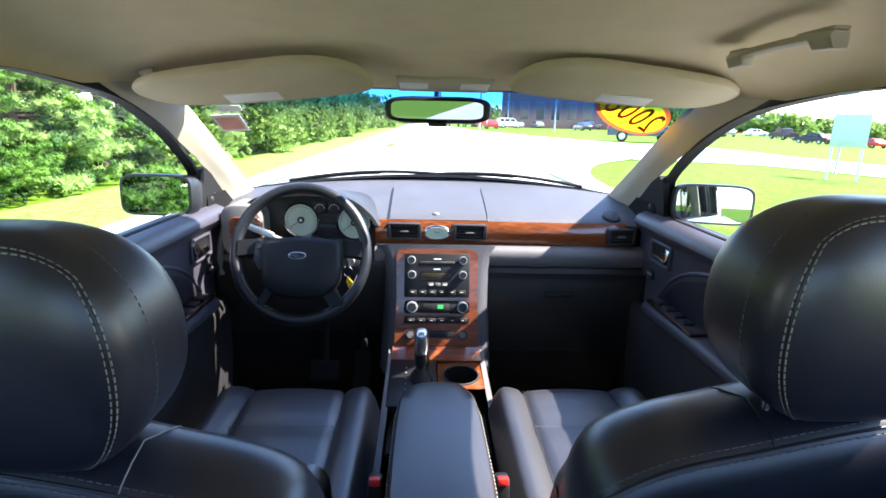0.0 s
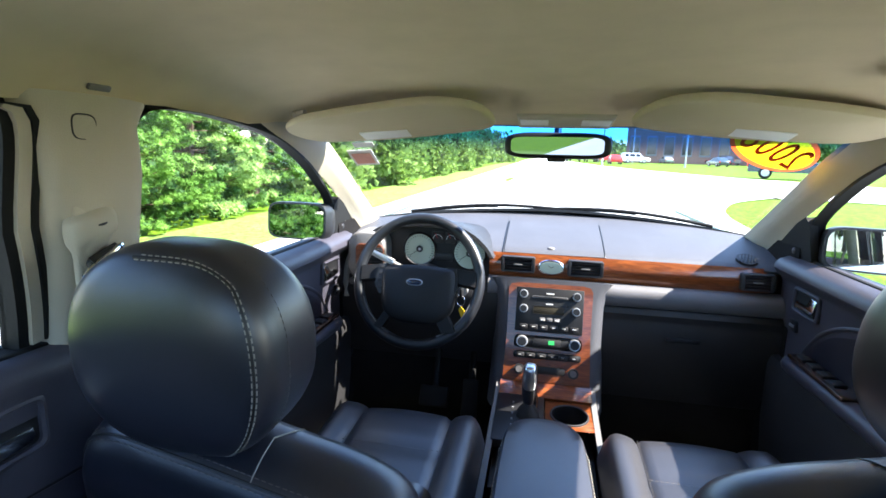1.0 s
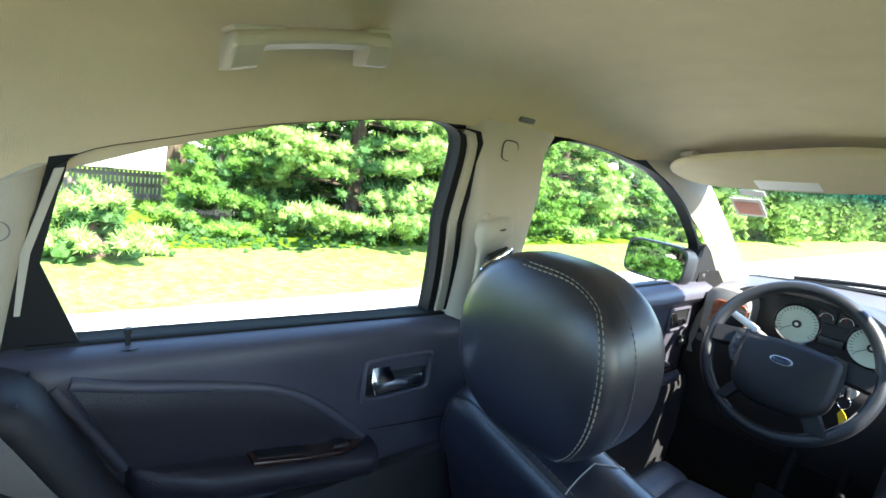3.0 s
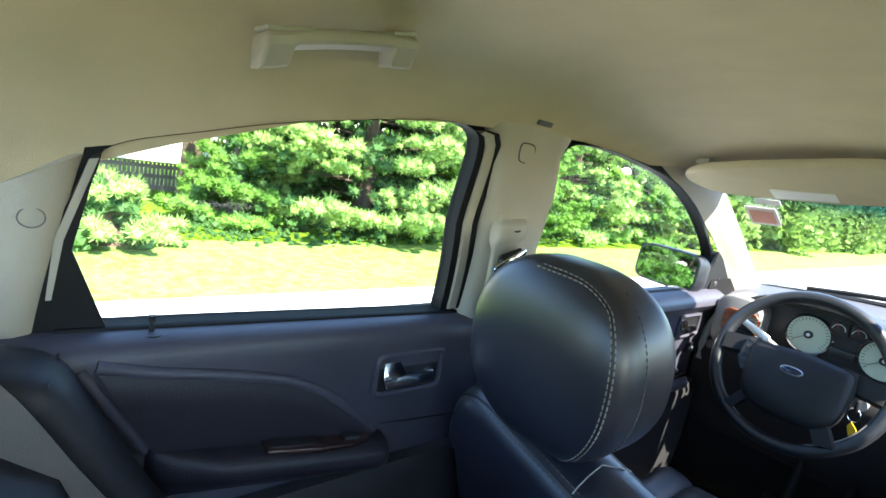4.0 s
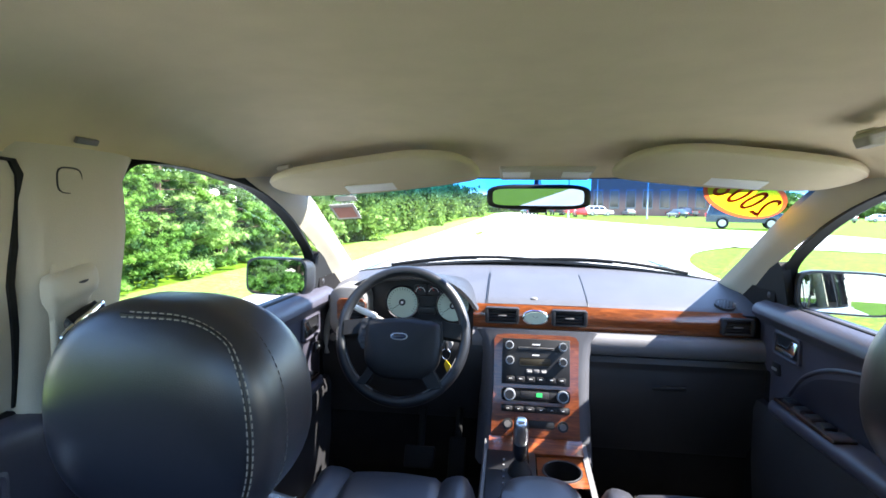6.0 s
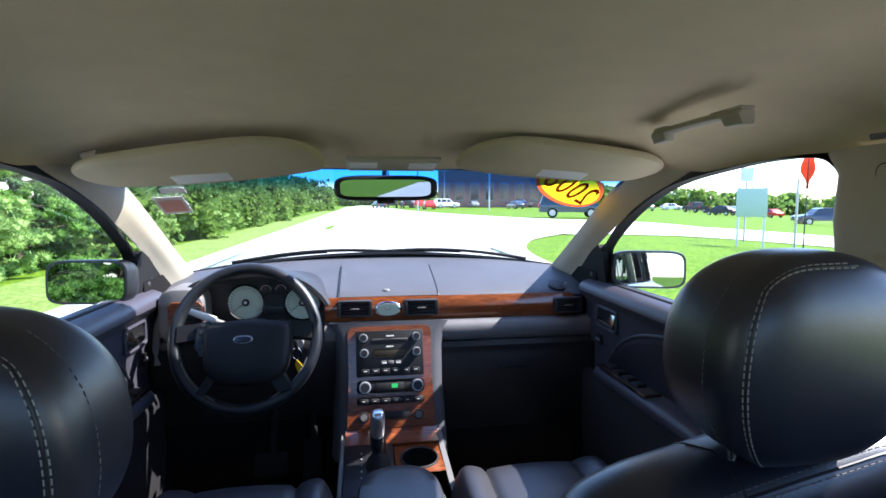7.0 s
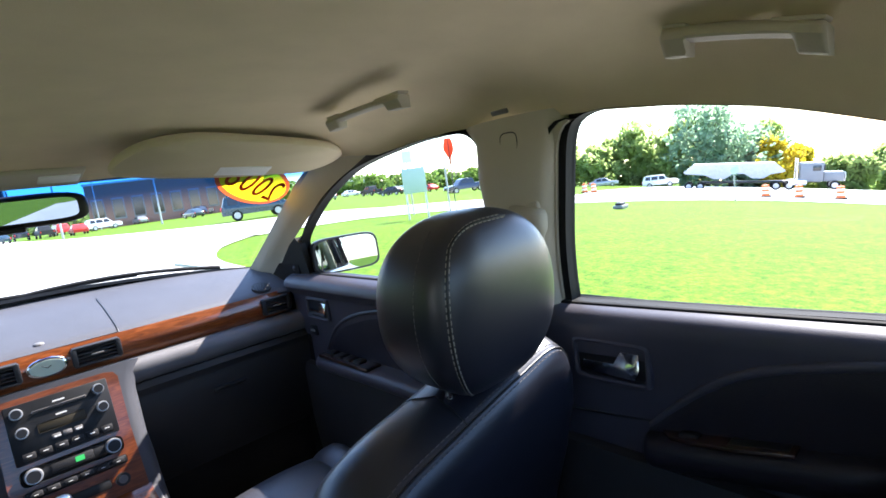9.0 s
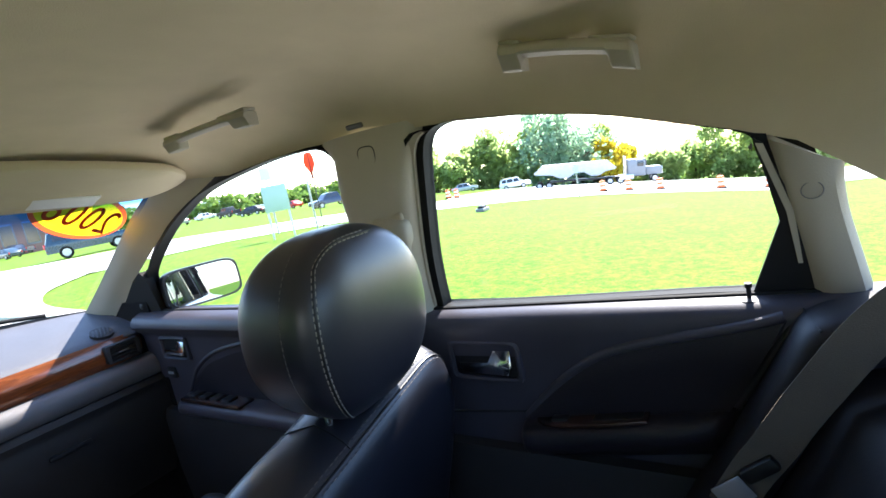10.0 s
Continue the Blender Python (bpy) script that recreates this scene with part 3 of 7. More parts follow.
    for i, p in enumerate(line):
        q = i / (len(line) - 1)
        fy = p.y if front else heel[0] + (toe[0] - heel[0]) * q
        foot = base if front else min(rest_z(fy), p.z) - 0.006
        col = []
        for k in range(10):
            t = k / 9
            z = p.z + (foot - p.z) * t
            col.append(Vector((s * (panel_x(z) + 0.002 - 0.008 * math.sin(min(1, t * 3) * math.pi / 2)), p.y + (fy - p.y) * t, z)))
        rows.append(col)
    skin(bm, rows)
    thick(bm, 0.006)
    part("insert", bm, DOOR_INSERT, d, "dark padded door insert")
    bm = B()
    tube(bm, [p + Vector((s * 0.001, 0, 0.004)) for p in line], 0.0058 if front else 0.0080, 10)
    part("piping", bm, DOOR_DARK, d)
    bm = B()
    stitches(bm, [p + Vector((s * -0.0052, 0, 0.003)) for p in line], 0.006, 0.004, 0.0006)
    part("stitching", bm, THREAD_DIM, d, "pale stitching along the arch")
    if not front:
        # slanting rear edge of the insert, and the padded strip behind it
        head = Vector((0, arch[0][0], arch[0][1]))
        tail = Vector((0, *heel))
        for back, r, m in ((0.0, 0.0036, DOOR_DARK), (-0.016, 0.0085, DOOR_DARK), (-0.032, 0.0022, BLACK)):
            bm = B()
            line = []
            for k in range(9):
                p = head.lerp(tail, k / 8)
                line.append(Vector((s * (panel_x(p.z) + (0.004 if r > 0.008 else 0.0)), p.y + back * (1 - 0.35 * k / 8), p.z)))
            tube(bm, line, r, 10)
            part("piping", bm, m, d)
    # dark lower pocket
    bm = B()
    ya, yb = (0.62, 1.60) if front else (-0.10, 0.58)
    skin(bm, [[Vector((s * x, y, z)) for x, z in ((0.694, 0.74 if not front else 0.70), (0.676, 0.735 if not front else 0.695), (0.668, 0.70 if not front else 0.67), (0.670, 0.50), (0.682, 0.36))] for y in (ya + (yb - ya) * k / 8 for k in range(9))])
    thick(bm, 0.006)
    part("map_pocket", bm, PLASTIC, d, "dark lower door pocket")
    # armrest
    if front:
        path = [(0.72, 0.755), (0.95, 0.757), (1.15, 0.757), (1.30, 0.755), (1.42, 0.752), (1.47, 0.75)]
    else:
        path = [(y, rest_z(y)) for y in (heel[0] - 0.012, 0.075 + dy, 0.10, 0.13, 0.18, 0.24, 0.30, 0.345, 0.375, 0.392, 0.400)]
    bm = B()
    rows = []
    pts = smooth_line([Vector((0, y, z)) for y, z in path], 5)
    for i, p in enumerate(pts):
        t = i / (len(pts) - 1)
        out = 0.0675 * min(1, (1 - t) * 6 + 0.15) if front else 0.012 + 0.047 * min(1, max(0, t) * 3.2) ** 0.6 * max(0.02, 1 - max(0, (t - 0.74) / 0.26) ** 2.4) ** 0.5
        rows.append([Vector((s * (0.697 - out * a), p.y, p.z + b)) for a, b in ((0, 0.004), (0.5, 0.003), (0.8, 0.001), (0.93, -0.004), (0.99, -0.011), (1.0, -0.019), (0.95, -0.030), (0.75, -0.044), (0.35, -0.06), (0, -0.078))])
    skin(bm, rows)
    thick(bm, 0.004)
    part("armrest", bm, DOOR_DARK if front else DOOR_INSERT, d)
    bm = B()
    ya, yb = (1.16, 1.42) if front else (0.186, 0.378)
    if front:
        box(bm, (s * 0.660, (ya + yb) / 2, 0.762), (0.052, yb - ya, 0.012), 0.005)
    else:
        loop = [(0.0, 0.004), (0.0, 0.048), (0.40, 0.050), (0.70, 0.046), (0.88, 0.036), (0.97, 0.020), (1.0, 0.006)]
        prism(bm, [Vector((s * (0.695 - out), ya + (yb - ya) * q, rest_z(ya + (yb - ya) * q) + 0.002)) for q, out in loop], (0, 0, 0.006))
        bmesh.ops.bevel(bm, geom=bm.edges[:], offset=0.0015, segments=2, affect="EDGES", profile=0.5, clamp_overlap=True)
    sw = part("switch_plate", bm, WOOD_DARK, d, "glossy wood-look switch plate")
    for k in range(4 if front else 1):
        bm = B()
        yy = ya + 0.07 + 0.05 * k if front else 0.328
        box(bm, (s * (0.660 if front else 0.670), yy, 0.770 if front else rest_z(yy) + 0.009), (0.03, 0.034, 0.008) if front else (0.018, 0.028, 0.008), 0.003, turn=turned("X", -8 if not front else 0))
        part("switch", bm, BLACK, sw)
    if not front:
        # flat black slab in place of the cup's hollow, its inner shade painted on
        bm = B()
        box(bm, (s * 0.669, 0.232, rest_z(0.232) + 0.0062), (0.027, 0.078, 0.006), 0.002, turn=turned("X", -10.2))
        part("pull_cup_shade", bm, BLACK, sw)
        bm = B()
        cyl(bm, (s * 0.700, 0.045, 0.998), (s * 0.700, 0.045, 1.004), 0.014)
        cyl(bm, (s * 0.700, 0.045, 1.0), (s * 0.700, 0.045, 1.022), 0.003)
        cyl(bm, (s * 0.700, 0.045, 1.020), (s * 0.700, 0.045, 1.026), 0.0045)
        part("lock_knob", bm, BLACK, d, "small black lock knob")
        bm = B()
        prism(bm, on_side(s, [(y + (0.014 if s > 0 else -0.026), z) for y, z in ((0.028, 1.004), (-0.010, 1.108), (0.010, 1.216), (0.002, 1.210), (-0.030, 1.12), (-0.046, 1.0))], 0.008), (s * 0.012, 0, 0))
        part("quarter_blank", bm, BLACK, d, "black rear window blank")
        bm = B()
        prism(bm, on_side(s, [(y + (0.014 if s > 0 else -0.026), z) for y, z in ((0.0085, 1.210), (-0.0175, 1.12), (-0.026, 1.05), (-0.031, 1.05), (-0.0255, 1.12), (0.0005, 1.208))], 0.0105), (s * 0.008, 0, 0))
        part("painted_strip", bm, TRIM_LIGHT, d, "pale painted edge of the door frame")
        # seam and map pocket lines on the lower panel
        bm = B()
        tube(bm, smooth_line([Vector((s * 0.694, y, z)) for y, z in ((0.395, 0.808), (0.46, 0.800), (0.585, 0.788))], 4), 0.003, 6)
        part("seam", bm, BLACK, d)
    bm = B()
    box(bm, (s * 0.712, (y0 + y1) / 2 + (0.0 if front else 0.03), 0.997 if front else 0.9985), (0.014, y1 - y0 - 0.10, 0.012), 0.004, turn=turned("X", 0 if front else -1.67))
    part("window_seal", bm, RUBBER, d)


def windscreen():
    w = thing("window_1", (0, 1.95, 1.0), "laminated windscreen with a blue shade band along its top", "windscreen", kind="structure")

    def at(u, v):
        lo = Vector((u * 0.672, 1.945 + 0.10 * (1 - u * u), 0.995 + 0.05 * (1 - u * u)))
        hi = Vector((u * 0.652, 1.305 + 0.11 * (1 - u * u), 1.325 + 0.022 * (1 - u * u)))
        p = lo.lerp(hi, v)
        p.z += 0.012 * math.sin(v * math.pi)
        return p
    bm = B()
    skin(bm, [[at(-1 + 2 * i / 24, 1.06 * j / 12) for i in range(25)] for j in range(13)])
    ob = part("pane", bm, GLASS, w)
    ob.visible_shadow = False
    bm = B()
    skin(bm, [[at(-1 + 2 * i / 24, v) - Vector((0, 0.006, 0.003)) for i in range(25)] for v in (0.66, 0.72, 0.78, 0.84, 0.90, 0.96, 1.055)])
    ob = part("shade_band", bm, GLASS_TINT, w, "deep blue transparent shade band")
    ob.visible_shadow = False
    bm = B()
    skin(bm, [[at(-1 + 2 * i / 24, v) + Vector((0, -0.012 * k, 0.004)) for i in range(25)] for v, k in ((-0.02, 0), (0.03, 0), (0.045, 1))])
    thick(bm, 0.01)
    part("lower_seal", bm, BLACK, w, "black band at the foot of the glass")
    # dealer sticker in the upper corner and inspection decal
    return at


def rear_window():
    w = thing("window_2", (0, -0.6, 1.0), "sloping rear window glass above the rear shelf", "rear window", kind="structure")

    def at(u, v):
        hi = headliner_point(u, STATIONS[0]) + Vector((0.03 * u, 0.0, 0.018))
        lo = Vector((u * 0.70, -1.0 - 0.06 * (1 - u * u), 0.985))
        p = hi.lerp(lo, v)
        p.z += 0.05 * math.sin(v * math.pi) * (1 - u ** 4)
        return p
    bm = B()
    skin(bm, [[at(-1 + 2 * i / 20, j / 10) for i in range(21)] for j in range(11)])
    ob = part("pane", bm, GLASS_REAR, w, "rear glass with a tint added to dim the light from behind")
    ob.visible_shadow = False
    bm = B()
    tube(bm, [at(-1 + 2 * i / 20, 0.0) for i in range(21)], 0.008, 6)
    part("upper_seal", bm, RUBBER, w, "black rubber seal along the roof edge")


def oval_sticker(at):
    c = at(0.805, 0.91)
    ex = Vector((1, 0, 0))
    ey = (at(0.855, 0.82) - at(0.855, 0.70)).normalized()
    nrm = ex.cross(ey).normalized()
    if nrm.y > 0:
        nrm = -nrm
    c = c + nrm * 0.008
    tilt = Matrix.Rotation(radians(-28), 3, "Z")
    rot = Matrix((ex, ey, nrm)).transposed() @ Matrix.Diagonal((0.93, 1.5, 1))

    def ell(a, b, off):
        return [c + nrm * off + rot @ (tilt @ Vector((a * math.cos(t), b * math.sin(t), 0))) for t in (2 * math.pi * k / 40 for k in range(40))]
    st = thing("window_sticker", c, "oval yellow and red year sticker inside the windscreen, seen reversed", "sticker")
    bm = B()
    skin(bm, [ell(0.146, 0.066, 0), ell(0.134, 0.055, 0)], True)
    part("rim", bm, FILM_RED, st, "red oval rim")
    bm = B()
    fill_loop(bm, ell(0.134, 0.055, 0))
    part("face", bm, FILM_YELLOW, st, "yellow oval face")
    for k, figure in enumerate("2008"):
        cu = bpy.data.curves.new("figure", "FONT")
        cu.body = figure
        cu.size = 0.098
        cu.align_x, cu.align_y = "CENTER", "CENTER"
        cu.extrude = 0.0008
        tmp = bpy.data.objects.new("tmp_text", cu)
        scene.collection.objects.link(tmp)
        me = bpy.data.meshes.new_from_object(tmp.evaluated_get(bpy.context.evaluated_depsgraph_get()))
        bpy.data.objects.remove(tmp)
        bm = B()
        bm.from_mesh(me)
        m = Matrix.Translation(c + nrm * 0.003) @ (rot @ tilt).to_4x4() @ Matrix.Diagonal((-1, 1, 1, 1)) @ Matrix.Translation((0.056 * (k - 1.5), 0, 0))
        bm.transform(m)
        part("figure", bm, FILM_INK, st, "reversed dark red year figure", smooth=False)
    # faded labels in the driver's upper corner
    def patch(u0, u1, v0, v1, lift):
        bm = B()
        skin(bm, [[at(u0 + (u1 - u0) * i / 4, v0 + (v1 - v0) * j / 4) + nrm * lift for i in range(5)] for j in range(5)])
        thick(bm, 0.0008)
        return bm
    dec = tagged(part("inspection_decal", patch(-0.93, -0.825, 0.675, 0.825, 0.008), WHITE), "faded white and red decal on the windscreen", "decal")
    part("red_band", patch(-0.918, -0.835, 0.70, 0.80, 0.011), material("faded_red", (0.62, 0.30, 0.25), 0.7), dec)
    tagged(part("upper_decal", patch(-0.885, -0.80, 0.855, 0.898, 0.008), WHITE), "small pale decal under the shade band", "decal")


# ---- dashboard ----
def dashboard():
    d = thing("dashboard", (0, 1.75, 0.5), "two-tone grey dashboard with a glossy wood-look band", "dashboard")
    n = 40
    prof = [(2.03, 1.045), (1.90, 1.020), (1.80, 1.000), (1.72, 0.979), (1.675, 0.965), (1.655, 0.957), (1.645, 0.948), (1.65, 0.94)]

    def top_row(u):
        row = []
        for y, z in prof:
            yy = y - 0.10 * u * u * max(0, (y - 1.65) / 0.38)
            row.append(Vector((u * (0.69 + 0.0 * y), yy - 0.02 * abs(u) ** 4, z - 0.030 * abs(u) ** 3 * max(0, (y - 1.65) / 0.38) - 0.004 * abs(u) ** 3)))
        return row
    bm = B()
    skin(bm, [top_row(-1 + 2 * i / n) for i in range(n + 1)])
    thick(bm, 0.014)
    part("dash_top", bm, PLASTIC_SOFT, d, "soft grey grained dash top")
    # raised lid in the middle and its seams
    bm = B()
    rows = []
    for i in range(17):
        x = -0.145 + 0.318 * i / 16
        rows.append([top_row(x / 0.69)[k] + Vector((0, 0, 0.005)) for k in range(1, 7)])
    skin(bm, rows)
    thick(bm, 0.008)
    part("dash_lid", bm, PLASTIC_SOFT, d, "raised lid in the dash top")
    for x in (-0.149, 0.177):
        bm = B()
        r = top_row(x / 0.69)
        tube(bm, [v + Vector((0, 0, 0.003)) for v in r[1:7]], 0.0022, 6)
        part("seam", bm, BLACK, d)
    bm = B()
    pillow(bm, (0.006, 1.672, 0.966), (0.026, 0.022, 0.014), 0.8, 0.9, 14, 8)
    part("light_sensor", bm, PLASTIC_GREY, d)
    # round defroster vent at the passenger's end
    bm = B()
    lean = turned("X", 22)
    vc = Vector((0.598, 1.668, 0.969))
    cyl(bm, vc - lean @ Vector((0, 0, 0.01)), vc + lean @ Vector((0, 0, 0.004)), 0.030, n=28)
    dv = part("corner_vent", bm, PLASTIC, d, "round slotted demister vent")
    for k in range(5):
        bm = B()
        box(bm, vc + lean @ Vector((-0.020 + 0.010 * k, 0, 0.0045)), (0.0058, 0.050 - 0.007 * abs(k - 2), 0.003), 0.001, turn=lean @ turned("Z", -18))
        part("slot", bm, BLACK, dv)
    # wood band
    bm = B()
    rows = []
    for i in range(37):
        x = -0.19 + (0.69 + 0.19) * i / 36
        back = 0.05 * max(0, (x - 0.60) / 0.09) ** 2
        rows.append([Vector((x, 1.636 + back - 0.014 * math.sin(t * math.pi), 0.950 - 0.006 * max(0, x) - (0.072 - 0.004 * x) * t)) for t in (0, .15, .35, .6, .85, 1)])
    skin(bm, rows)
    thick(bm, 0.01)
    part("wood_band", bm, WOOD, d, "glossy reddish wood-look band")
    # grey lower edge band
    bm = B()
    rows = []
    for i in range(37):
        x = -0.19 + 0.89 * i / 36
        rows.append([Vector((x, y, z - 0.004 * x)) for y, z in ((1.632, 0.878), (1.608, 0.877), (1.592, 0.868), (1.584, 0.850), (1.585, 0.830), (1.594, 0.815), (1.606, 0.808))])
    skin(bm, rows)
    thick(bm, 0.01)
    part("lower_band", bm, BAND_GREY, d, "padded grey roll under the wood band")
    # glovebox side
    bm = B()
    rows = []
    for i in range(20):
        x = 0.165 + 0.54 * i / 19
        rows.append([Vector((x, y, z)) for y, z in ((1.612, 0.812), (1.596, 0.806), (1.588, 0.790), (1.594, 0.775), (1.596, 0.765), (1.592, 0.755), (1.60, 0.66), (1.64, 0.55), (1.70, 0.45))])
    skin(bm, rows)
    thick(bm, 0.012)
    gb = part("glovebox", bm, PLASTIC, d, "dark grained glovebox front")
    bm = B()
    box(bm, (0.42, 1.594, 0.715), (0.10, 0.012, 0.014), 0.004)
    part("latch", bm, BLACK, gb)
    # driver's lower panel
    bm = B()
    rows = []
    for i in range(20):
        x = -0.70 + 0.56 * i / 19
        rows.append([Vector((x, y, z)) for y, z in ((1.66, 0.875), (1.64, 0.873), (1.61, 0.86), (1.59, 0.84), (1.585, 0.80), (1.60, 0.70), (1.66, 0.58), (1.72, 0.5))])
    skin(bm, rows)
    thick(bm, 0.012)
    part("knee_panel", bm, PLASTIC, d)
    # end cap by the driver's door: a pale curved trim round wood, switch and vent
    bm = B()
    box(bm, (-0.645, 1.655, 0.88), (0.10, 0.07, 0.17), 0.02, 3)
    part("end_cap", bm, PLASTIC, d)
    bm = B()
    curve = smooth_line([Vector((x, y, z)) for x, y, z in ((-0.678, 1.600, 0.775), (-0.680, 1.598, 0.83), (-0.673, 1.598, 0.885), (-0.655, 1.600, 0.930), (-0.624, 1.605, 0.966), (-0.585, 1.615, 0.992))], 5)
    tube(bm, curve, lambda q: 0.015 - 0.004 * q, 12)
    part("end_trim", bm, END_GREY, d, "pale grey curved dash end trim")
    bm = B()
    prism(bm, [Vector((x, 1.606, z)) for x, z in ((-0.660, 0.888), (-0.648, 0.925), (-0.622, 0.952), (-0.616, 0.952), (-0.616, 0.888))], (0, 0.012, 0))
    part("wood_tab", bm, WOOD, d, smooth=False)
    bm = B()
    box(bm, (-0.652, 1.600, 0.832), (0.034, 0.03, 0.050), 0.006)
    sw = part("light_switch", bm, BLACK, d)
    bm = B()
    cyl(bm, (-0.650, 1.586, 0.835), (-0.650, 1.568, 0.835), 0.012)
    part("knob", bm, PLASTIC_GREY, sw)

    def vent(x0, x1, z0, z1, y):
        bm = B()
        cx, cz, w, h = (x0 + x1) / 2, (z0 + z1) / 2, x1 - x0, z1 - z0
        for dx, dz, sx, sz in ((0, h / 2, w, 0.006), (0, -h / 2, w, 0.006), (w / 2, 0, 0.006, h), (-w / 2, 0, 0.006, h)):
            box(bm, (cx + dx, y, cz + dz), (sx + 0.006, 0.024, sz), 0.002)
        v = part("air_vent", bm, PLASTIC, d, "black louvred air vent")
        bm = B()
        box(bm, (cx, y + 0.007, cz), (w, 0.004, h), 0)
        part("backing", bm, BLACK, v)
        for k in range(5):
            bm = B()
            box(bm, (cx, y - 0.003, z0 + h * (k + 0.5) / 5), (w - 0.004, 0.014, 0.0028), 0.001, turn=turned("X", 22))
            part("louvre", bm, PLASTIC, v)
        bm = B()
        box(bm, (cx, y - 0.010, cz), (0.028, 0.008, 0.005), 0.002)
        part("tab", bm, PLASTIC_GREY, v)
    vent(-0.606, -0.572, 0.890, 0.944, 1.612)
    vent(-0.145, -0.048, 0.899, 0.945, 1.612)
    vent(0.066, 0.164, 0.897, 0.943, 1.612)
    vent(0.572, 0.655, 0.890, 0.936, 1.610)
    # clock
    bm = B()
    pillow(bm, (0.009, 1.616, 0.917), (0.086, 0.022, 0.050), 0.9, 0.5, 32, 10)
    ck = part("clock", bm, CHROME, d, "oval analogue clock with a pale face")
    bm = B()
    prism(bm, [Vector((0.009 + 0.036 * math.cos(a), 1.606, 0.917 + 0.019 * math.sin(a))) for a in (2 * math.pi * k / 32 for k in range(32))], (0, -0.002, 0))
    part("face", bm, DIAL, ck)
    for a, L in ((2.5, 0.014), (0.6, 0.010)):
        bm = B()
        cyl(bm, (0.009, 1.6025, 0.917), (0.009 + L * math.cos(a), 1.6025, 0.917 + L * math.sin(a)), 0.0008, n=6)
        part("pointer", bm, BLACK, ck)
    bm = B()
    box(bm, (0.247, 1.619, 0.915), (0.036, 0.006, 0.012), 0.002)
    part("badge", bm, SILVER, d, "small silver badge")


def dash_end():
    """Left end of the dash: wood panel with an air vent, light switch below."""
    e = thing("dash_end_panel", (-0.60, 1.56, 0.9), "grey dash end with a wood vent surround and light switch", "dash panel")

    def rounded(x0, x1, z0, z1, y, r):
        pts = []
        for cx_, cz_, a0 in ((x1 - r, z1 - r, 0), (x0 + r, z1 - r, 90), (x0 + r, z0 + r, 180), (x1 - r, z0 + r, 270)):
            pts += [Vector((cx_ + r * math.cos(math.radians(a0 + 15 * k)), y, cz_ + r * math.sin(math.radians(a0 + 15 * k)))) for k in range(7)]
        return pts
    bm = B()
    skin(bm, [rounded(-0.655 + g, -0.530, 0.845 + g, 1.010 - g, y, 0.045) for g, y in ((0.0, 1.66), (0.0, 1.555), (0.004, 1.545), (0.010, 1.542))], True, True)
    part("surround", bm, PLASTIC_GREY, e)
    bm = B()
    skin(bm, [rounded(-0.625 + g, -0.530, 0.895 + g, 0.972 - g, y, 0.016) for g, y in ((0.0, 1.56), (0.0, 1.540), (0.002, 1.538))], True, True)
    part("wood_panel", bm, WOOD, e, "glossy brown wood-grain vent surround")
    bm = B()
    box(bm, (-0.560, 1.540, 0.934), (0.056, 0.010, 0.056), 0.003)
    v = part("vent", bm, BLACK, e)
    for k in range(4):
        bm = B()
        box(bm, (-0.560, 1.534, 0.914 + 0.0135 * k), (0.052, 0.006, 0.004), 0.001)
        part("slat", bm, PLASTIC, v)
    bm = B()
    box(bm, (-0.590, 1.540, 0.870), (0.055, 0.008, 0.038), 0.004)
    sw = part("switch_plate", bm, BLACK, e)
    bm = B()
    cyl(bm, (-0.590, 1.540, 0.870), (-0.590, 1.518, 0.870), 0.014, 0.012, 20)
    part("knob", bm, PLASTIC, sw)


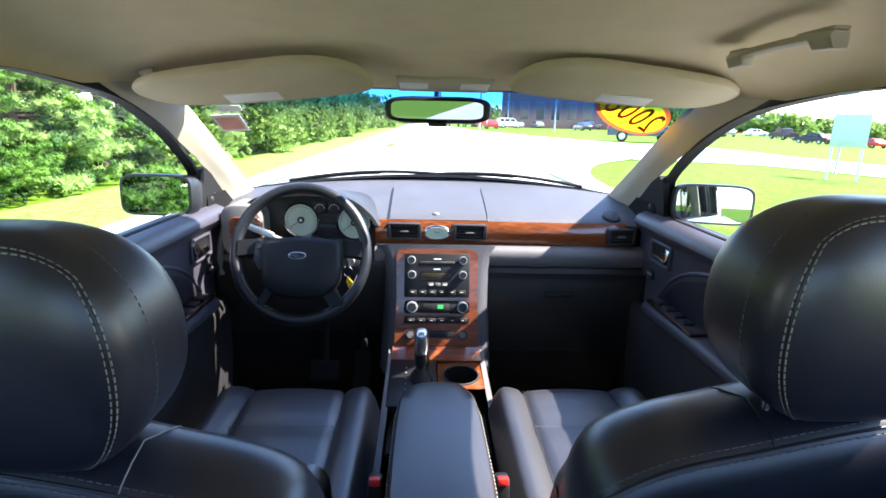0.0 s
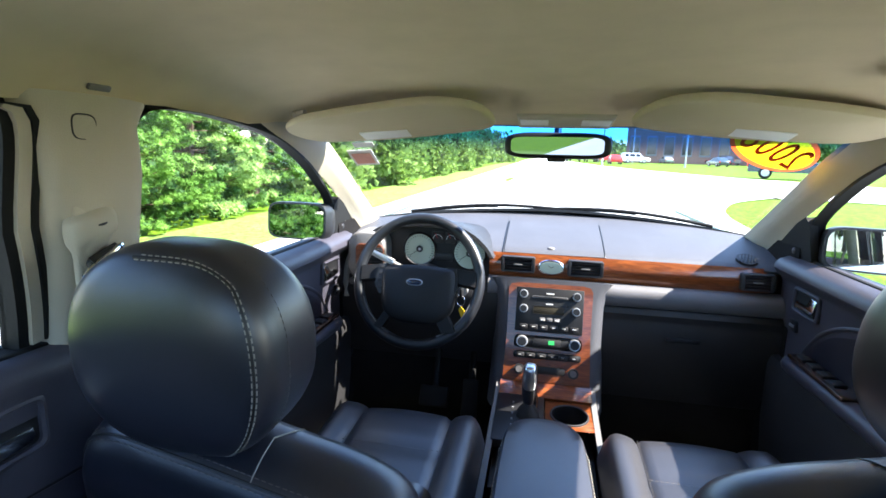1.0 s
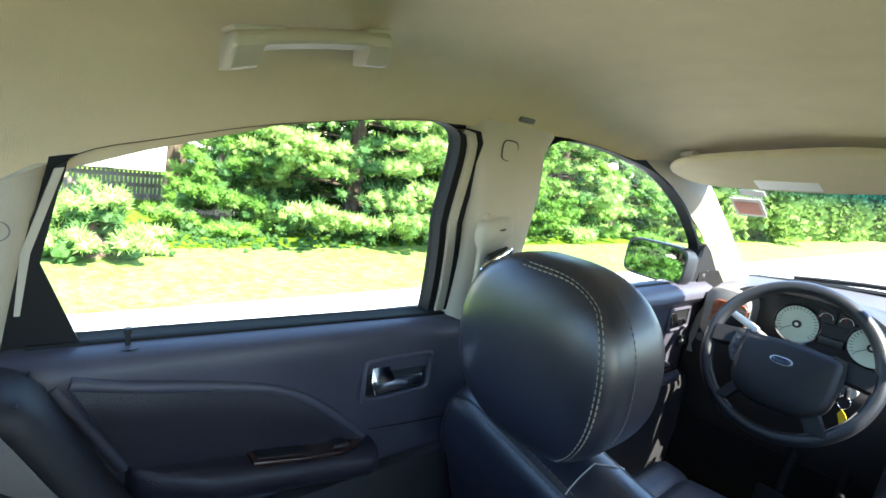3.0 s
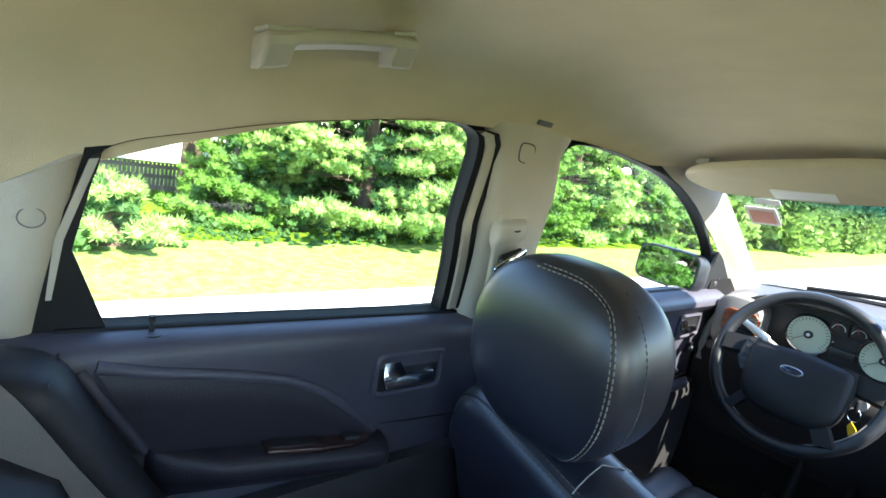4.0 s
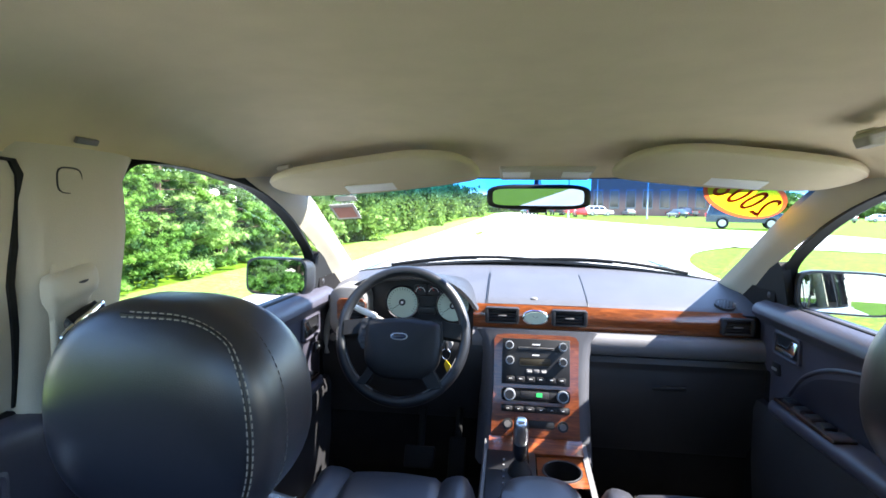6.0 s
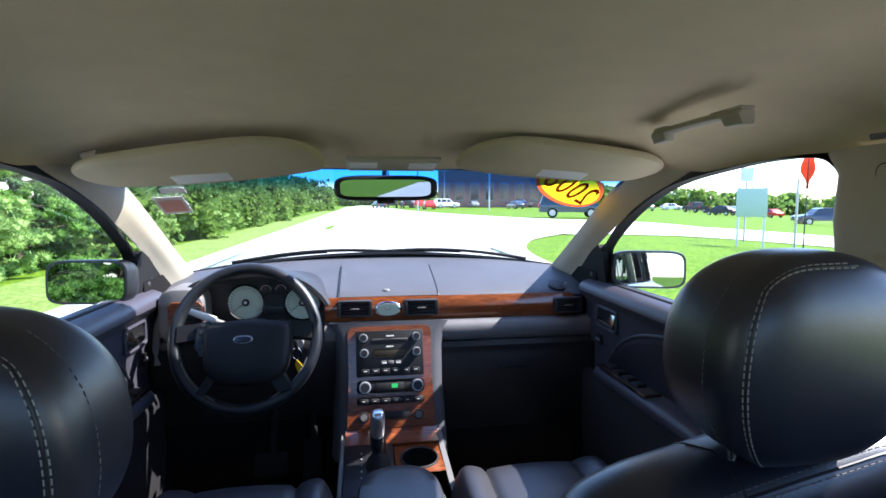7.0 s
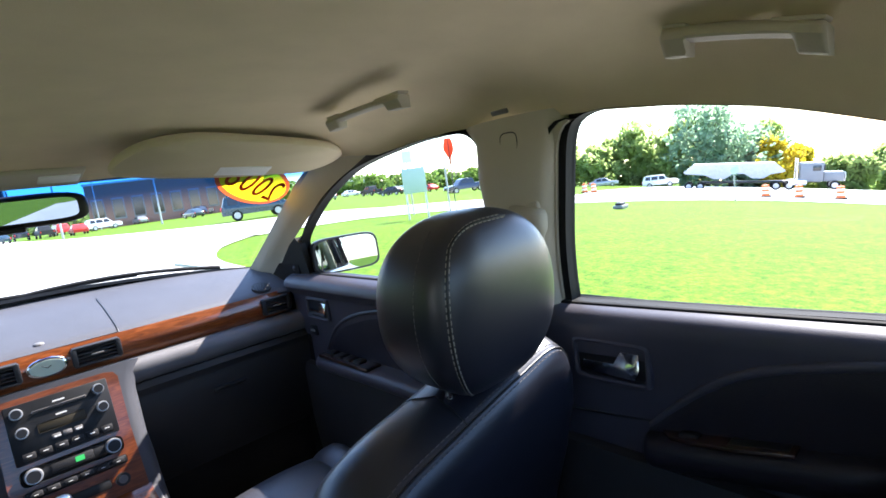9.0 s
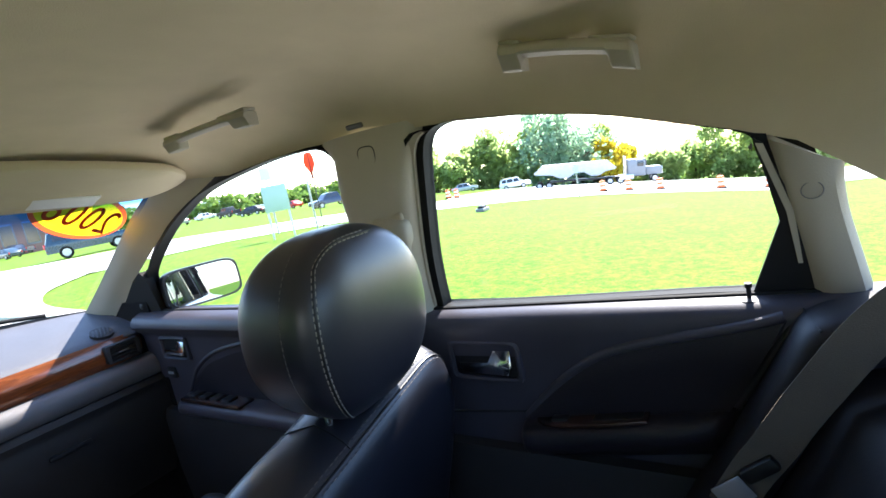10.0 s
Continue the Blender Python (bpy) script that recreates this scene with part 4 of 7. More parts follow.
def cluster():
    c = thing("instrument_cluster", (-0.36, 1.7, 0.9), "hooded instrument cluster with pale round dials", "instrument cluster")
    arch = [(-0.615, 0.945), (-0.605, 0.985), (-0.565, 1.022), (-0.50, 1.045), (-0.40, 1.056), (-0.31, 1.048), (-0.245, 1.022), (-0.20, 0.985), (-0.172, 0.945)]
    line = smooth_line([Vector((x, 0, z)) for x, z in arch], 5)
    bm = B()
    rows = []
    for p in line:
        q = Vector((-0.39 + (p.x + 0.39) * 0.93, 0, 0.93 + (p.z - 0.93) * 0.80))
        rows.append([Vector((p.x * 0.96 - 0.015, 1.85, 0.985 + (p.z - 0.945) * 0.30)), Vector((p.x, 1.66, p.z - 0.006)), Vector((p.x, 1.585, p.z)), Vector((p.x, 1.57, p.z - 0.003)),
                     Vector((q.x, 1.568, q.z + 0.006)), Vector((q.x, 1.585, q.z)), Vector((q.x, 1.66, q.z - 0.012))])
    skin(bm, rows)
    thick(bm, 0.004)
    part("hood", bm, PLASTIC, c, "grained grey hood over the dials")
    bm = B()
    prism(bm, [Vector((-0.585, 1.632, 0.86)), *[Vector((-0.39 + (p.x + 0.39) * 0.95, 1.632, 0.93 + (p.z - 0.93) * 0.82)) for p in line], Vector((-0.19, 1.632, 0.86))], (0, 0.01, 0))
    part("face_panel", bm, BLACK, c, smooth=False)
    for x, z, r, rings in ((-0.428, 0.950, 0.051, True), (-0.258, 0.944, 0.051, True), (-0.367, 0.992, 0.020, False), (-0.322, 0.992, 0.020, False)):
        bm = B()
        if rings:
            cyl(bm, (x, 1.630, z), (x, 1.624, z), r, n=40)
        else:
            box(bm, (x, 1.627, z), (0.042, 0.008, 0.038), 0.006)
        g = part("dial", bm, DIAL if rings else PLASTIC, c, "pale round dial with a dark hub" if rings else "small square gauge")
        if rings:
            bm = B()
            tube(bm, [Vector((x + (r + 0.003) * math.cos(a), 1.624, z + (r + 0.003) * math.sin(a))) for a in (2 * math.pi * k / 40 for k in range(40))], 0.004, 6, True)
            part("bezel", bm, CHROME, g)
            bm = B()
            cyl(bm, (x, 1.624, z), (x, 1.618, z), 0.011, n=28)
            hub = part("hub", bm, BLACK, g)
            bm = B()
            cyl(bm, (x, 1.618, z), (x, 1.6165, z), 0.0045, n=20)
            part("hub_cap", bm, WHITE, hub)
            bm = B()
            for k in range(25):
                a = radians(-40 + 260 * k / 24)
                p, q = r * 0.80, r * 0.95
                cyl(bm, (x + p * math.cos(a), 1.6235, z + p * math.sin(a)), (x + q * math.cos(a), 1.6235, z + q * math.sin(a)), 0.0008, n=4)
            part("scale_marks", bm, BLACK, g)
            a = radians(215)
        else:
            bm = B()
            tube(bm, [Vector((x + 0.015 * math.cos(a), 1.6225, z - 0.005 + 0.015 * math.sin(a))) for a in (math.pi * k / 12 for k in range(13))], 0.001, 5)
            part("scale_marks", bm, WHITE, g)
            a = radians(120)
        bm = B()
        cyl(bm, (x, 1.617, z), (x + r * 0.8 * math.cos(a), 1.6195, z + r * 0.8 * math.sin(a)), 0.0008, n=6)
        part("pointer", bm, PLASTIC if rings else RED, g)
    bm = B()
    box(bm, (-0.345, 1.627, 0.925), (0.058, 0.01, 0.026), 0.003)
    part("trip_display", bm, BLACK, c)


def steering_wheel():
    C = Vector((-0.390, 1.45, 0.885))
    t = turned("X", -20)      # plane of the rim leans its top away
    w = thing("steering_wheel", C, "black leather steering wheel with silver-edged spokes", "steering wheel")

    def at(x, z, out=0.0):
        return C + t @ Vector((x, -out, z))
    R = 0.189
    bm = B()
    tube(bm, [at(R * math.cos(a), 1.03 * R * math.sin(a)) for a in (2 * math.pi * k / 64 for k in range(64))], 0.0165, 12, True)
    rim = part("rim", bm, WHEEL_LEATHER, w, "black leather-wrapped rim")
    for a0, a1 in ((200, 245), (295, 340)):
        bm = B()
        tube(bm, [at((R - 0.0135) * math.cos(radians(a)), 1.03 * (R - 0.0135) * math.sin(radians(a)), 0.0105) for a in range(a0, a1 + 1, 5)], 0.002, 6)
        part("rim_seam", bm, PLASTIC_GREY, rim)
    pad = [(-0.100, 0.052), (-0.06, 0.062), (0, 0.066), (0.06, 0.062), (0.098, 0.052), (0.103, 0.0), (0.096, -0.070), (0.06, -0.110), (0, -0.118), (-0.06, -0.110), (-0.098, -0.070), (-0.105, 0.0)]
    loop = smooth_line([Vector((x * 1.10 + 0.008, 0, z * 0.97 - 0.018)) for x, z in pad], 5, True)
    bm = B()
    rings = []
    for k, o in ((1.0, 0.0), (1.0, 0.020), (0.96, 0.032), (0.85, 0.040), (0.5, 0.046), (0.05, 0.048)):
        rings.append([at(p.x * k, -0.06 + (p.z + 0.06) * k, o) for p in loop])
    skin(bm, rings, True, True)
    part("airbag_cover", bm, WHEEL_PAD, w, "dark grained airbag cover")
    bm = B()
    pillow(bm, at(0.0, -0.010, 0.045), (0.052, 0.008, 0.022), 0.9, 0.6, 24, 8, turn=t)
    em = part("emblem", bm, SILVER, w, "small oval silver badge")
    bm = B()
    pillow(bm, at(0.0, -0.010, 0.0475), (0.045, 0.006, 0.016), 0.9, 0.6, 24, 8, turn=t)
    part("badge_face", bm, PAINT_NAVY, em)
    for s in (-1, 1):
        bm = B()
        skin(bm, [[at(s * x, z + h, o) for h, o in ((0.024, 0.004), (0.022, 0.018), (-0.022, 0.018), (-0.03, 0.004))] for x, z in ((0.085, 0.02), (0.13, 0.018), (0.178, 0.012))])
        thick(bm, 0.008)
        sp = part("spoke", bm, WHEEL_PAD, w)
        bm = B()
        prism(bm, [at(s * x, z, 0.022) for x, z in ((0.092, 0.045), (0.120, 0.040), (0.128, -0.02), (0.112, -0.05), (0.096, -0.045))], t @ Vector((0, -0.006, 0)))
        bp = part("button_panel", bm, BLACK, sp)
        for k in range(4):
            bm = B()
            box(bm, at(s * 0.110, 0.032 - 0.02 * k, 0.0275), (0.016, 0.003, 0.012), 0.0015, turn=t)
            part("button", bm, PLASTIC, bp)
        bm = B()
        skin(bm, [[at(s * (x + dx), z, o) for dx, o in ((-0.018, 0.004), (-0.014, 0.016), (0.014, 0.016), (0.018, 0.004))] for x, z in ((0.055, -0.065), (0.085, -0.11), (0.110, -0.150))])
        thick(bm, 0.008)
        part("lower_spoke", bm, WHEEL_PAD, w)
    bm = B()
    skin(bm, [[Vector((-0.40 + r * math.cos(a), y, z + r * math.sin(a) * 0.9)) for a in (2 * math.pi * k / 20 for k in range(20))] for y, z, r in ((1.50, 0.858, 0.05), (1.54, 0.850, 0.070), (1.68, 0.82, 0.080))], True, True)
    part("column_shroud", bm, PLASTIC, w)
    # stalks
    st = tagged(part("indicator_stalk", cyl(B(), (-0.46, 1.55, 0.895), (-0.572, 1.515, 0.957), 0.008, 0.007), PLASTIC_GREY), "pale grey indicator stalk", "stalk")
    part("tip", cyl(B(), (-0.495, 1.536, 0.916), (-0.565, 1.515, 0.953), 0.011, 0.009), WHITE, st)
    # key with tag
    k = thing("ignition_key", (-0.262, 1.50, 0.84), "car key in the ignition with a yellow paper tag", "key")
    bm = B()
    cyl(bm, (-0.262, 1.54, 0.842), (-0.262, 1.515, 0.842), 0.016)
    part("lock_barrel", bm, SILVER, k)
    bm = B()
    box(bm, (-0.262, 1.50, 0.842), (0.008, 0.03, 0.03), 0.003)
    part("key_head", bm, BLACK, k)
    bm = B()
    tube(bm, [Vector((-0.262 + 0.013 * math.cos(a), 1.488, 0.820 + 0.017 * math.sin(a))) for a in (2 * math.pi * i / 18 for i in range(18))], 0.0015, 6, True)
    part("ring", bm, CHROME, k)
    bm = B()
    prism(bm, [Vector((x, 1.485, z)) for x, z in ((-0.262, 0.803), (-0.250, 0.79), (-0.236, 0.752), (-0.258, 0.762), (-0.268, 0.79))], (0, 0.003, 0))
    part("tag", bm, YELLOW, k, "yellow paper tag")


def centre_stack():
    c = thing("centre_stack", (0.01, 1.55, 0.45), "centre console stack with wood-look panel, radio and climate controls", "console")
    top, low = Vector((0, 1.585, 0.868)), Vector((0, 1.502, 0.574))

    def at(x, v, out=0.0):
        """v: 0 at the panel's top, 1 at its foot."""
        p = top.lerp(low, v)
        return Vector((0.011 + x, p.y, p.z)) + Vector((0, -0.962, 0.273)) * out
    tilt = turned("X", -15.8)
    # grey flared bezel
    bm = B()
    rows = []
    for v, w in ((-0.05, 0.172), (0.0, 0.164), (0.06, 0.155), (0.2, 0.147), (0.6, 0.142), (1.0, 0.146), (1.30, 0.150)):
        rows.append([at(x, v, o) for x, o in ((-w - 0.03, -0.10), (-w - 0.012, -0.012), (-w, 0.0), (-w + 0.012, 0.003), (w - 0.012, 0.003), (w, 0.0), (w + 0.012, -0.012), (w + 0.03, -0.10))])
    skin(bm, rows)
    thick(bm, 0.006)
    part("bezel", bm, PLASTIC_SOFT, c, "grey flared surround")
    loop = []
    for x, v in ((-0.133, 1.0), (-0.128, 0.5), (-0.130, 0.06), (-0.122, 0.015), (-0.10, 0.0), (0.10, 0.0), (0.122, 0.015), (0.130, 0.06), (0.128, 0.5), (0.133, 1.0)):
        loop.append(at(x, v, 0.006))
    bm = B()
    prism(bm, loop, Vector((0, -0.962, 0.273)) * 0.006)
    part("wood_panel", bm, WOOD, c, "glossy wood-look panel", smooth=False)

    def block(name, x0, x1, v0, v1, o0, o1, mat, parent, label="", r=0.003):
        bm = B()
        a, b = at((x0 + x1) / 2, (v0 + v1) / 2, (o0 + o1) / 2), (top - low).length * (v1 - v0)
        box(bm, a, (x1 - x0, o1 - o0, b), r, turn=tilt)
        return part(name, bm, mat, parent, label)

    def knob(x, v, r, parent, mat=SILVER, o=0.012, deep=0.016):
        bm = B()
        cyl(bm, at(x, v, o), at(x, v, o + deep), r, r * 0.88, 24)
        k = part("knob", bm, mat, parent, "round ridged knob")
        bm = B()
        cyl(bm, at(x, v, o + deep), at(x, v, o + deep + 0.002), r * 0.74, n=20)
        part("knob_face", bm, BLACK, k)
    rad = block("radio", -0.104, 0.103, 0.045, 0.50, 0.008, 0.020, BLACK, c, "black car radio with four knobs")
    block("disc_slot", -0.055, 0.055, 0.125, 0.150, 0.019, 0.0225, PLASTIC_GREY, rad)
    block("slot_gap", -0.052, 0.052, 0.133, 0.142, 0.0225, 0.0235, BLACK, rad, r=0)
    block("display", -0.050, 0.045, 0.235, 0.31, 0.019, 0.0215, SCREEN_AMBER, rad, "dim amber display")
    for x, v in ((-0.082, 0.115), (0.081, 0.115), (-0.080, 0.265), (0.081, 0.265)):
        knob(x, v, 0.0135, rad, o=0.020)
    for k in range(6):
        block("button", -0.090 + 0.031 * k, -0.064 + 0.031 * k, 0.42, 0.475, 0.019, 0.023, PLASTIC, rad)
    for k in range(3):
        block("button", -0.030 + 0.022 * k, -0.011 + 0.022 * k, 0.345, 0.385, 0.019, 0.023, PLASTIC_GREY, rad)
    for k in range(6):
        block("mark", -0.082 + 0.031 * k, -0.072 + 0.031 * k, 0.440, 0.447, 0.023, 0.0236, WHITE, rad, r=0)
    for x0, x1, v in ((-0.012, 0.012, 0.095), (-0.012, 0.010, 0.20), (-0.025, -0.012, 0.362), (0.018, 0.030, 0.362)):
        block("mark", x0, x1, v, v + 0.012, 0.0232, 0.0240, WHITE, rad, r=0)
    cl = block("climate_panel", -0.104, 0.103, 0.535, 0.665, 0.008, 0.018, BLACK, c, "black climate control panel with green display", 0.012)
    block("display", -0.045, 0.040, 0.56, 0.635, 0.017, 0.0205, PLASTIC, cl)
    block("green_figures", 0.002, 0.020, 0.575, 0.615, 0.0205, 0.0212, SCREEN_GREEN, cl, r=0)
    for x in (-0.079, 0.081):
        knob(x, 0.60, 0.0185, cl, o=0.018, deep=0.018)
    low_panel = block("switch_panel", -0.104, 0.103, 0.70, 0.77, 0.008, 0.016, BLACK, c, "row of small dark switches", 0.006)
    for k in range(6):
        block("switch", -0.096 + 0.033 * k, -0.070 + 0.033 * k, 0.712, 0.758, 0.015, 0.022, PLASTIC, low_panel)
        block("mark", -0.087 + 0.033 * k, -0.079 + 0.033 * k, 0.733, 0.738, 0.022, 0.0226, WHITE, low_panel, r=0)
    block("storage_slot", -0.060, 0.060, 0.835, 0.925, 0.007, 0.0135, BLACK, c, "dark storage flap", 0.006)
    for x in (-0.083, 0.082):
        bm = B()
        cyl(bm, at(x, 0.885, 0.008), at(x, 0.885, 0.022), 0.016, n=24)
        so = part("power_socket", bm, PLASTIC, c, "round capped power socket")
        bm = B()
        cyl(bm, at(x, 0.885, 0.022), at(x, 0.885, 0.025), 0.010, n=20)
        part("cap", bm, PLASTIC_GREY, so)
    # lower wood tray running back to the shifter and cup holder
    bm = B()
    rows = []
    for p in (low + Vector((0, 0.005, 0)), Vector((0, 1.475, 0.556)), Vector((0, 1.437, 0.546))):
        rows.append([Vector((0.011 + x, p.y, p.z)) for x in (-0.138, -0.06, 0.06, 0.138)])
    skin(bm, rows)
    thick(bm, 0.008)
    part("lower_wood", bm, WOOD, c, "wood-look strip under the panel")
    # plate with a round hole, and the well under it
    cc, rr = Vector((0.081, 1.365, 0.541)), 0.052
    circle, square, deep = [], [], []
    for k in range(40):
        t = 2 * math.pi * k / 40 + math.pi / 4
        dx, dy = math.cos(t), math.sin(t)
        f = min(0.068 / max(1e-6, abs(dx)), 0.071 / max(1e-6, abs(dy)))
        circle.append(cc + Vector((dx * rr, dy * rr, dy * rr * 0.06)))
        square.append(cc + Vector((dx * f, dy * f, dy * f * 0.06)))
        deep.append(cc + Vector((dx * rr * 0.92, dy * rr * 0.92, -0.065)))
    bm = B()
    skin(bm, [square, circle], True)
    part("cup_plate", bm, WOOD, c, "wood-look plate round the cup holder")
    bm = B()
    skin(bm, [circle, deep, [Vector((cc.x, cc.y, cc.z - 0.066)) + (p - cc) * 0.02 for p in deep]], True)
    well = part("cup_holder", bm, BLACK, c, "deep round black cup holder")
    bm = B()
    tube(bm, [p + Vector((0, 0, 0.001)) for p in circle], 0.0035, 6, True)
    part("cup_rim", bm, PLASTIC, well)
    bm = B()
    box(bm, (0.011, 1.27, 0.462), (0.27, 0.35, 0.02), 0.004)
    part("console_floor", bm, PLASTIC, c)
    bm = B()
    for s in (-1, 1):
        skin(bm, [[Vector((0.011 + s * x, y, z + dz)) for x, dz in ((0.135, 0.004), (0.150, 0.004), (0.155, -0.02), (0.155, -0.25))] for y, z in ((1.55, 0.575), (1.44, 0.546), (1.2, 0.525), (0.60, 0.50))])
    thick(bm, 0.006)
    part("side_wall", bm, PLASTIC_GREY, c, "grey console side")
    # gear selector gate
    bm = B()
    box(bm, (-0.060, 1.33, 0.530), (0.140, 0.24, 0.03), 0.006, turn=turned("X", 5))
    gate = part("gear_gate", bm, BLACK, c)
    for k in range(5):
        bm = B()
        box(bm, (-0.080, 1.39 - 0.028 * k, 0.552 - 0.0024 * k), (0.005, 0.007, 0.003), 0)
        part("mark", bm, SILVER, gate)
    bm = B()
    box(bm, (-0.012, 1.33, 0.546), (0.006, 0.22, 0.01), 0.002, turn=turned("X", 5))
    part("gate_edge", bm, CHROME, gate)


def gear_lever():
    g = thing("gear_lever", (-0.036, 1.33, 0.54), "automatic gear lever with a chrome-topped leather knob", "gear lever")
    bm = B()
    cyl(bm, (-0.036, 1.335, 0.545), (-0.036, 1.32, 0.62), 0.008)
    part("shaft", bm, CHROME, g)
    bm = B()
    pillow(bm, (-0.036, 1.314, 0.648), (0.040, 0.052, 0.115), 0.5, 0.7, 24, 16, turn=turned("X", 8))
    k = part("knob", bm, LEATHER, g, "black leather knob")
    bm = B()
    pillow(bm, (-0.036, 1.303, 0.675), (0.039, 0.046, 0.078), 0.55, 0.7, 24, 14, turn=turned("X", 8))
    part("knob_cap", bm, HANDLE_CHROME, k, "chrome cap")
    bm = B()
    skin(bm, [[Vector((-0.036 + r * math.cos(a), 1.335 + r * math.sin(a) - 0.06 * (z - 0.545), z)) for a in (2 * math.pi * i / 18 for i in range(18))] for z, r in ((0.545, 0.034), (0.56, 0.03), (0.58, 0.016), (0.60, 0.012))], True)
    part("gaiter", bm, PLASTIC, g)


def armrest_console():
    a = thing("armrest_console", (0.003, 0.9, 0.3), "padded black leather armrest lid on a dark console box", "console")
    loop = smooth_line([Vector((0.003 + x, y, 0)) for x, y in ((-0.092, 0.55), (-0.096, 0.80), (-0.093, 1.0), (-0.083, 1.08), (-0.055, 1.125), (0, 1.14), (0.055, 1.125), (0.083, 1.08), (0.093, 1.0), (0.096, 0.80), (0.092, 0.55))], 5)
    bm = B()
    rings = []
    c = Vector((0.003, 0.85, 0))
    for k, z in ((0.97, 0.585), (1.0, 0.60), (1.0, 0.632), (0.975, 0.648), (0.92, 0.657), (0.6, 0.664), (0.1, 0.666)):
        rings.append([Vector((c.x + (p.x - c.x) * k, c.y + (p.y - c.y) * (k if k > 0.9 else k ** 0.4), z)) for p in loop])
    skin(bm, rings, True, True)
    lid = part("lid", bm, LEATHER_GREY, a, "padded dark leather lid")
    for s in (-1, 1):
        bm = B()
        stitches(bm, [Vector((0.003 + s * x, y, 0.6365)) for x, y in ((0.095, 0.56), (0.0975, 0.80), (0.095, 1.0), (0.084, 1.085), (0.058, 1.127))], 0.007, 0.004)
        part("stitching", bm, THREAD, lid)
    bm = B()
    box(bm, (0.003, 0.83, 0.45), (0.178, 0.60, 0.29), 0.02, 3)
    part("console_body", bm, PLASTIC, a)


# ---- seats ----
def front_seat(s, group):
    side = "driver" if s < 0 else "passenger"
    drop = -0.048 if s < 0 else 0.0
    cx = s * 0.352
    seat = thing("front_seat", (s * 0.38, 0.9, 0.3), f"black leather {side} seat with pale stitched seams", "car seat", group)
    # cushion: centre panel with bolsters
    bm = B()
    rows = []
    for i in range(21):
        y = 0.62 + 0.645 * i / 20
        end = min(1, (20 - i) / 3.0)
        row = []
        for k in range(33):
            u = -1 + 2 * k / 32
            a = abs(u)
            z = 0.565 + 0.012 * math.cos(u * 2.2)
            if a > 0.58:
                z += 0.020 * math.sin(min(1, (a - 0.58) / 0.25) * math.pi / 2)
            z += 0.020 * (y - 0.62) / 0.6 - 0.070 * max(0, (a - 0.80) / 0.2) ** 2.6
            z -= 0.06 * (1 - end) ** 2 + 0.018 * (y - 0.95) * -0.3
            if abs(a - 0.58) < 0.035:
                z -= 0.010
            if abs(y - 1.035) < 0.02 and a < 0.58:
                z -= 0.006
            row.append(Vector((cx + u * 0.212 * (1 - 0.10 * (1 - end) ** 2), y, z)))
        rows.append(row)
    skin(bm, rows)
    thick(bm, 0.10)
    cu = part("cushion", bm, LEATHER_GREY, seat, "smooth leather seat cushion with raised bolsters")
    bm = B()
    for q in (-0.58, 0.58):
        stitches(bm, [Vector((cx + q * 0.212 + 0.004, 0.66 + 0.54 * k / 12, 0.5668 + 0.020 * (0.04 + 0.54 * k / 12) / 0.6)) for k in range(13)], 0.006, 0.005, 0.0007)
    stitches(bm, [Vector((cx + 0.12 * (-1 + 2 * k / 8), 1.035, 0.5883)) for k in range(9)], 0.006, 0.005, 0.0007)
    part("stitching", bm, THREAD_DIM, cu)
    bm = B()
    box(bm, (cx, 0.93, 0.42), (0.40, 0.55, 0.18), 0.03, 2)
    part("seat_base", bm, PLASTIC, seat)
    # backrest: sections across the seat, rolled shoulders
    tops = smooth_line([Vector((x, 0, z)) for x, z in ((0.160, 0.800), (0.172, 0.845), (0.195, 0.878), (0.230, 0.900), (0.280, 0.918), (0.350, 0.934), (0.430, 0.953), (0.510, 0.970), (0.575, 0.982), (0.615, 0.968), (0.640, 0.920), (0.650, 0.870))], 3)
    rows, rear = [], []
    for i, p in enumerate(tops):
        x = s * p.x
        zf = p.z + (drop * 1.25 if s < 0 else 0.0)
        e = min(1.0, max(0.0, min((p.x - 0.160) / 0.05, (0.650 - p.x) / 0.05)))
        f = 0.25 + 0.75 * math.sqrt(1 - (1 - e) ** 2)
        sec = []
        for y, z in ((0.80, 0.46), (0.745, 0.60), (0.68, 0.76), (0.645, zf - 0.055), (0.634, zf - 0.030), (0.618, zf - 0.011), (0.596, zf - 0.001), (0.565, zf - 0.001), (0.535, zf - 0.010),
                     (0.513, zf - 0.021), (0.503, zf - 0.029), (0.496, zf - 0.040), (0.490, zf - 0.060), (0.492, zf - 0.10), (0.515, 0.76), (0.565, 0.60), (0.62, 0.46)):
            yc = 0.57 + 0.14 * max(0, (0.80 - z) / 0.34)
            sec.append(Vector((x, yc + (y - yc) * f, min(z, zf))))
        rows.append(sec)
        rear.append(sec[10])
    bm = B()
    skin(bm, rows, True, True)
    back = part("backrest", bm, LEATHER, seat, "black leather backrest with rolled shoulders")
    edge = rear[3:-3]
    for dy, dz in ((0.007, 0.0055), (-0.0055, -0.0045)):
        bm = B()
        stitches(bm, [p + Vector((0, dy, dz + 0.0005)) for p in edge], 0.006, 0.004, 0.0008)
        part("stitching", bm, THREAD_DIM, back)
    bm = B()
    tube(bm, [p + Vector((0, 0, 0.0004)) for p in edge], 0.0020, 6)
    part("seam", bm, BLACK, back)
    k0 = min(range(len(tops)), key=lambda k: abs(tops[k].x - 0.37))
    bm = B()
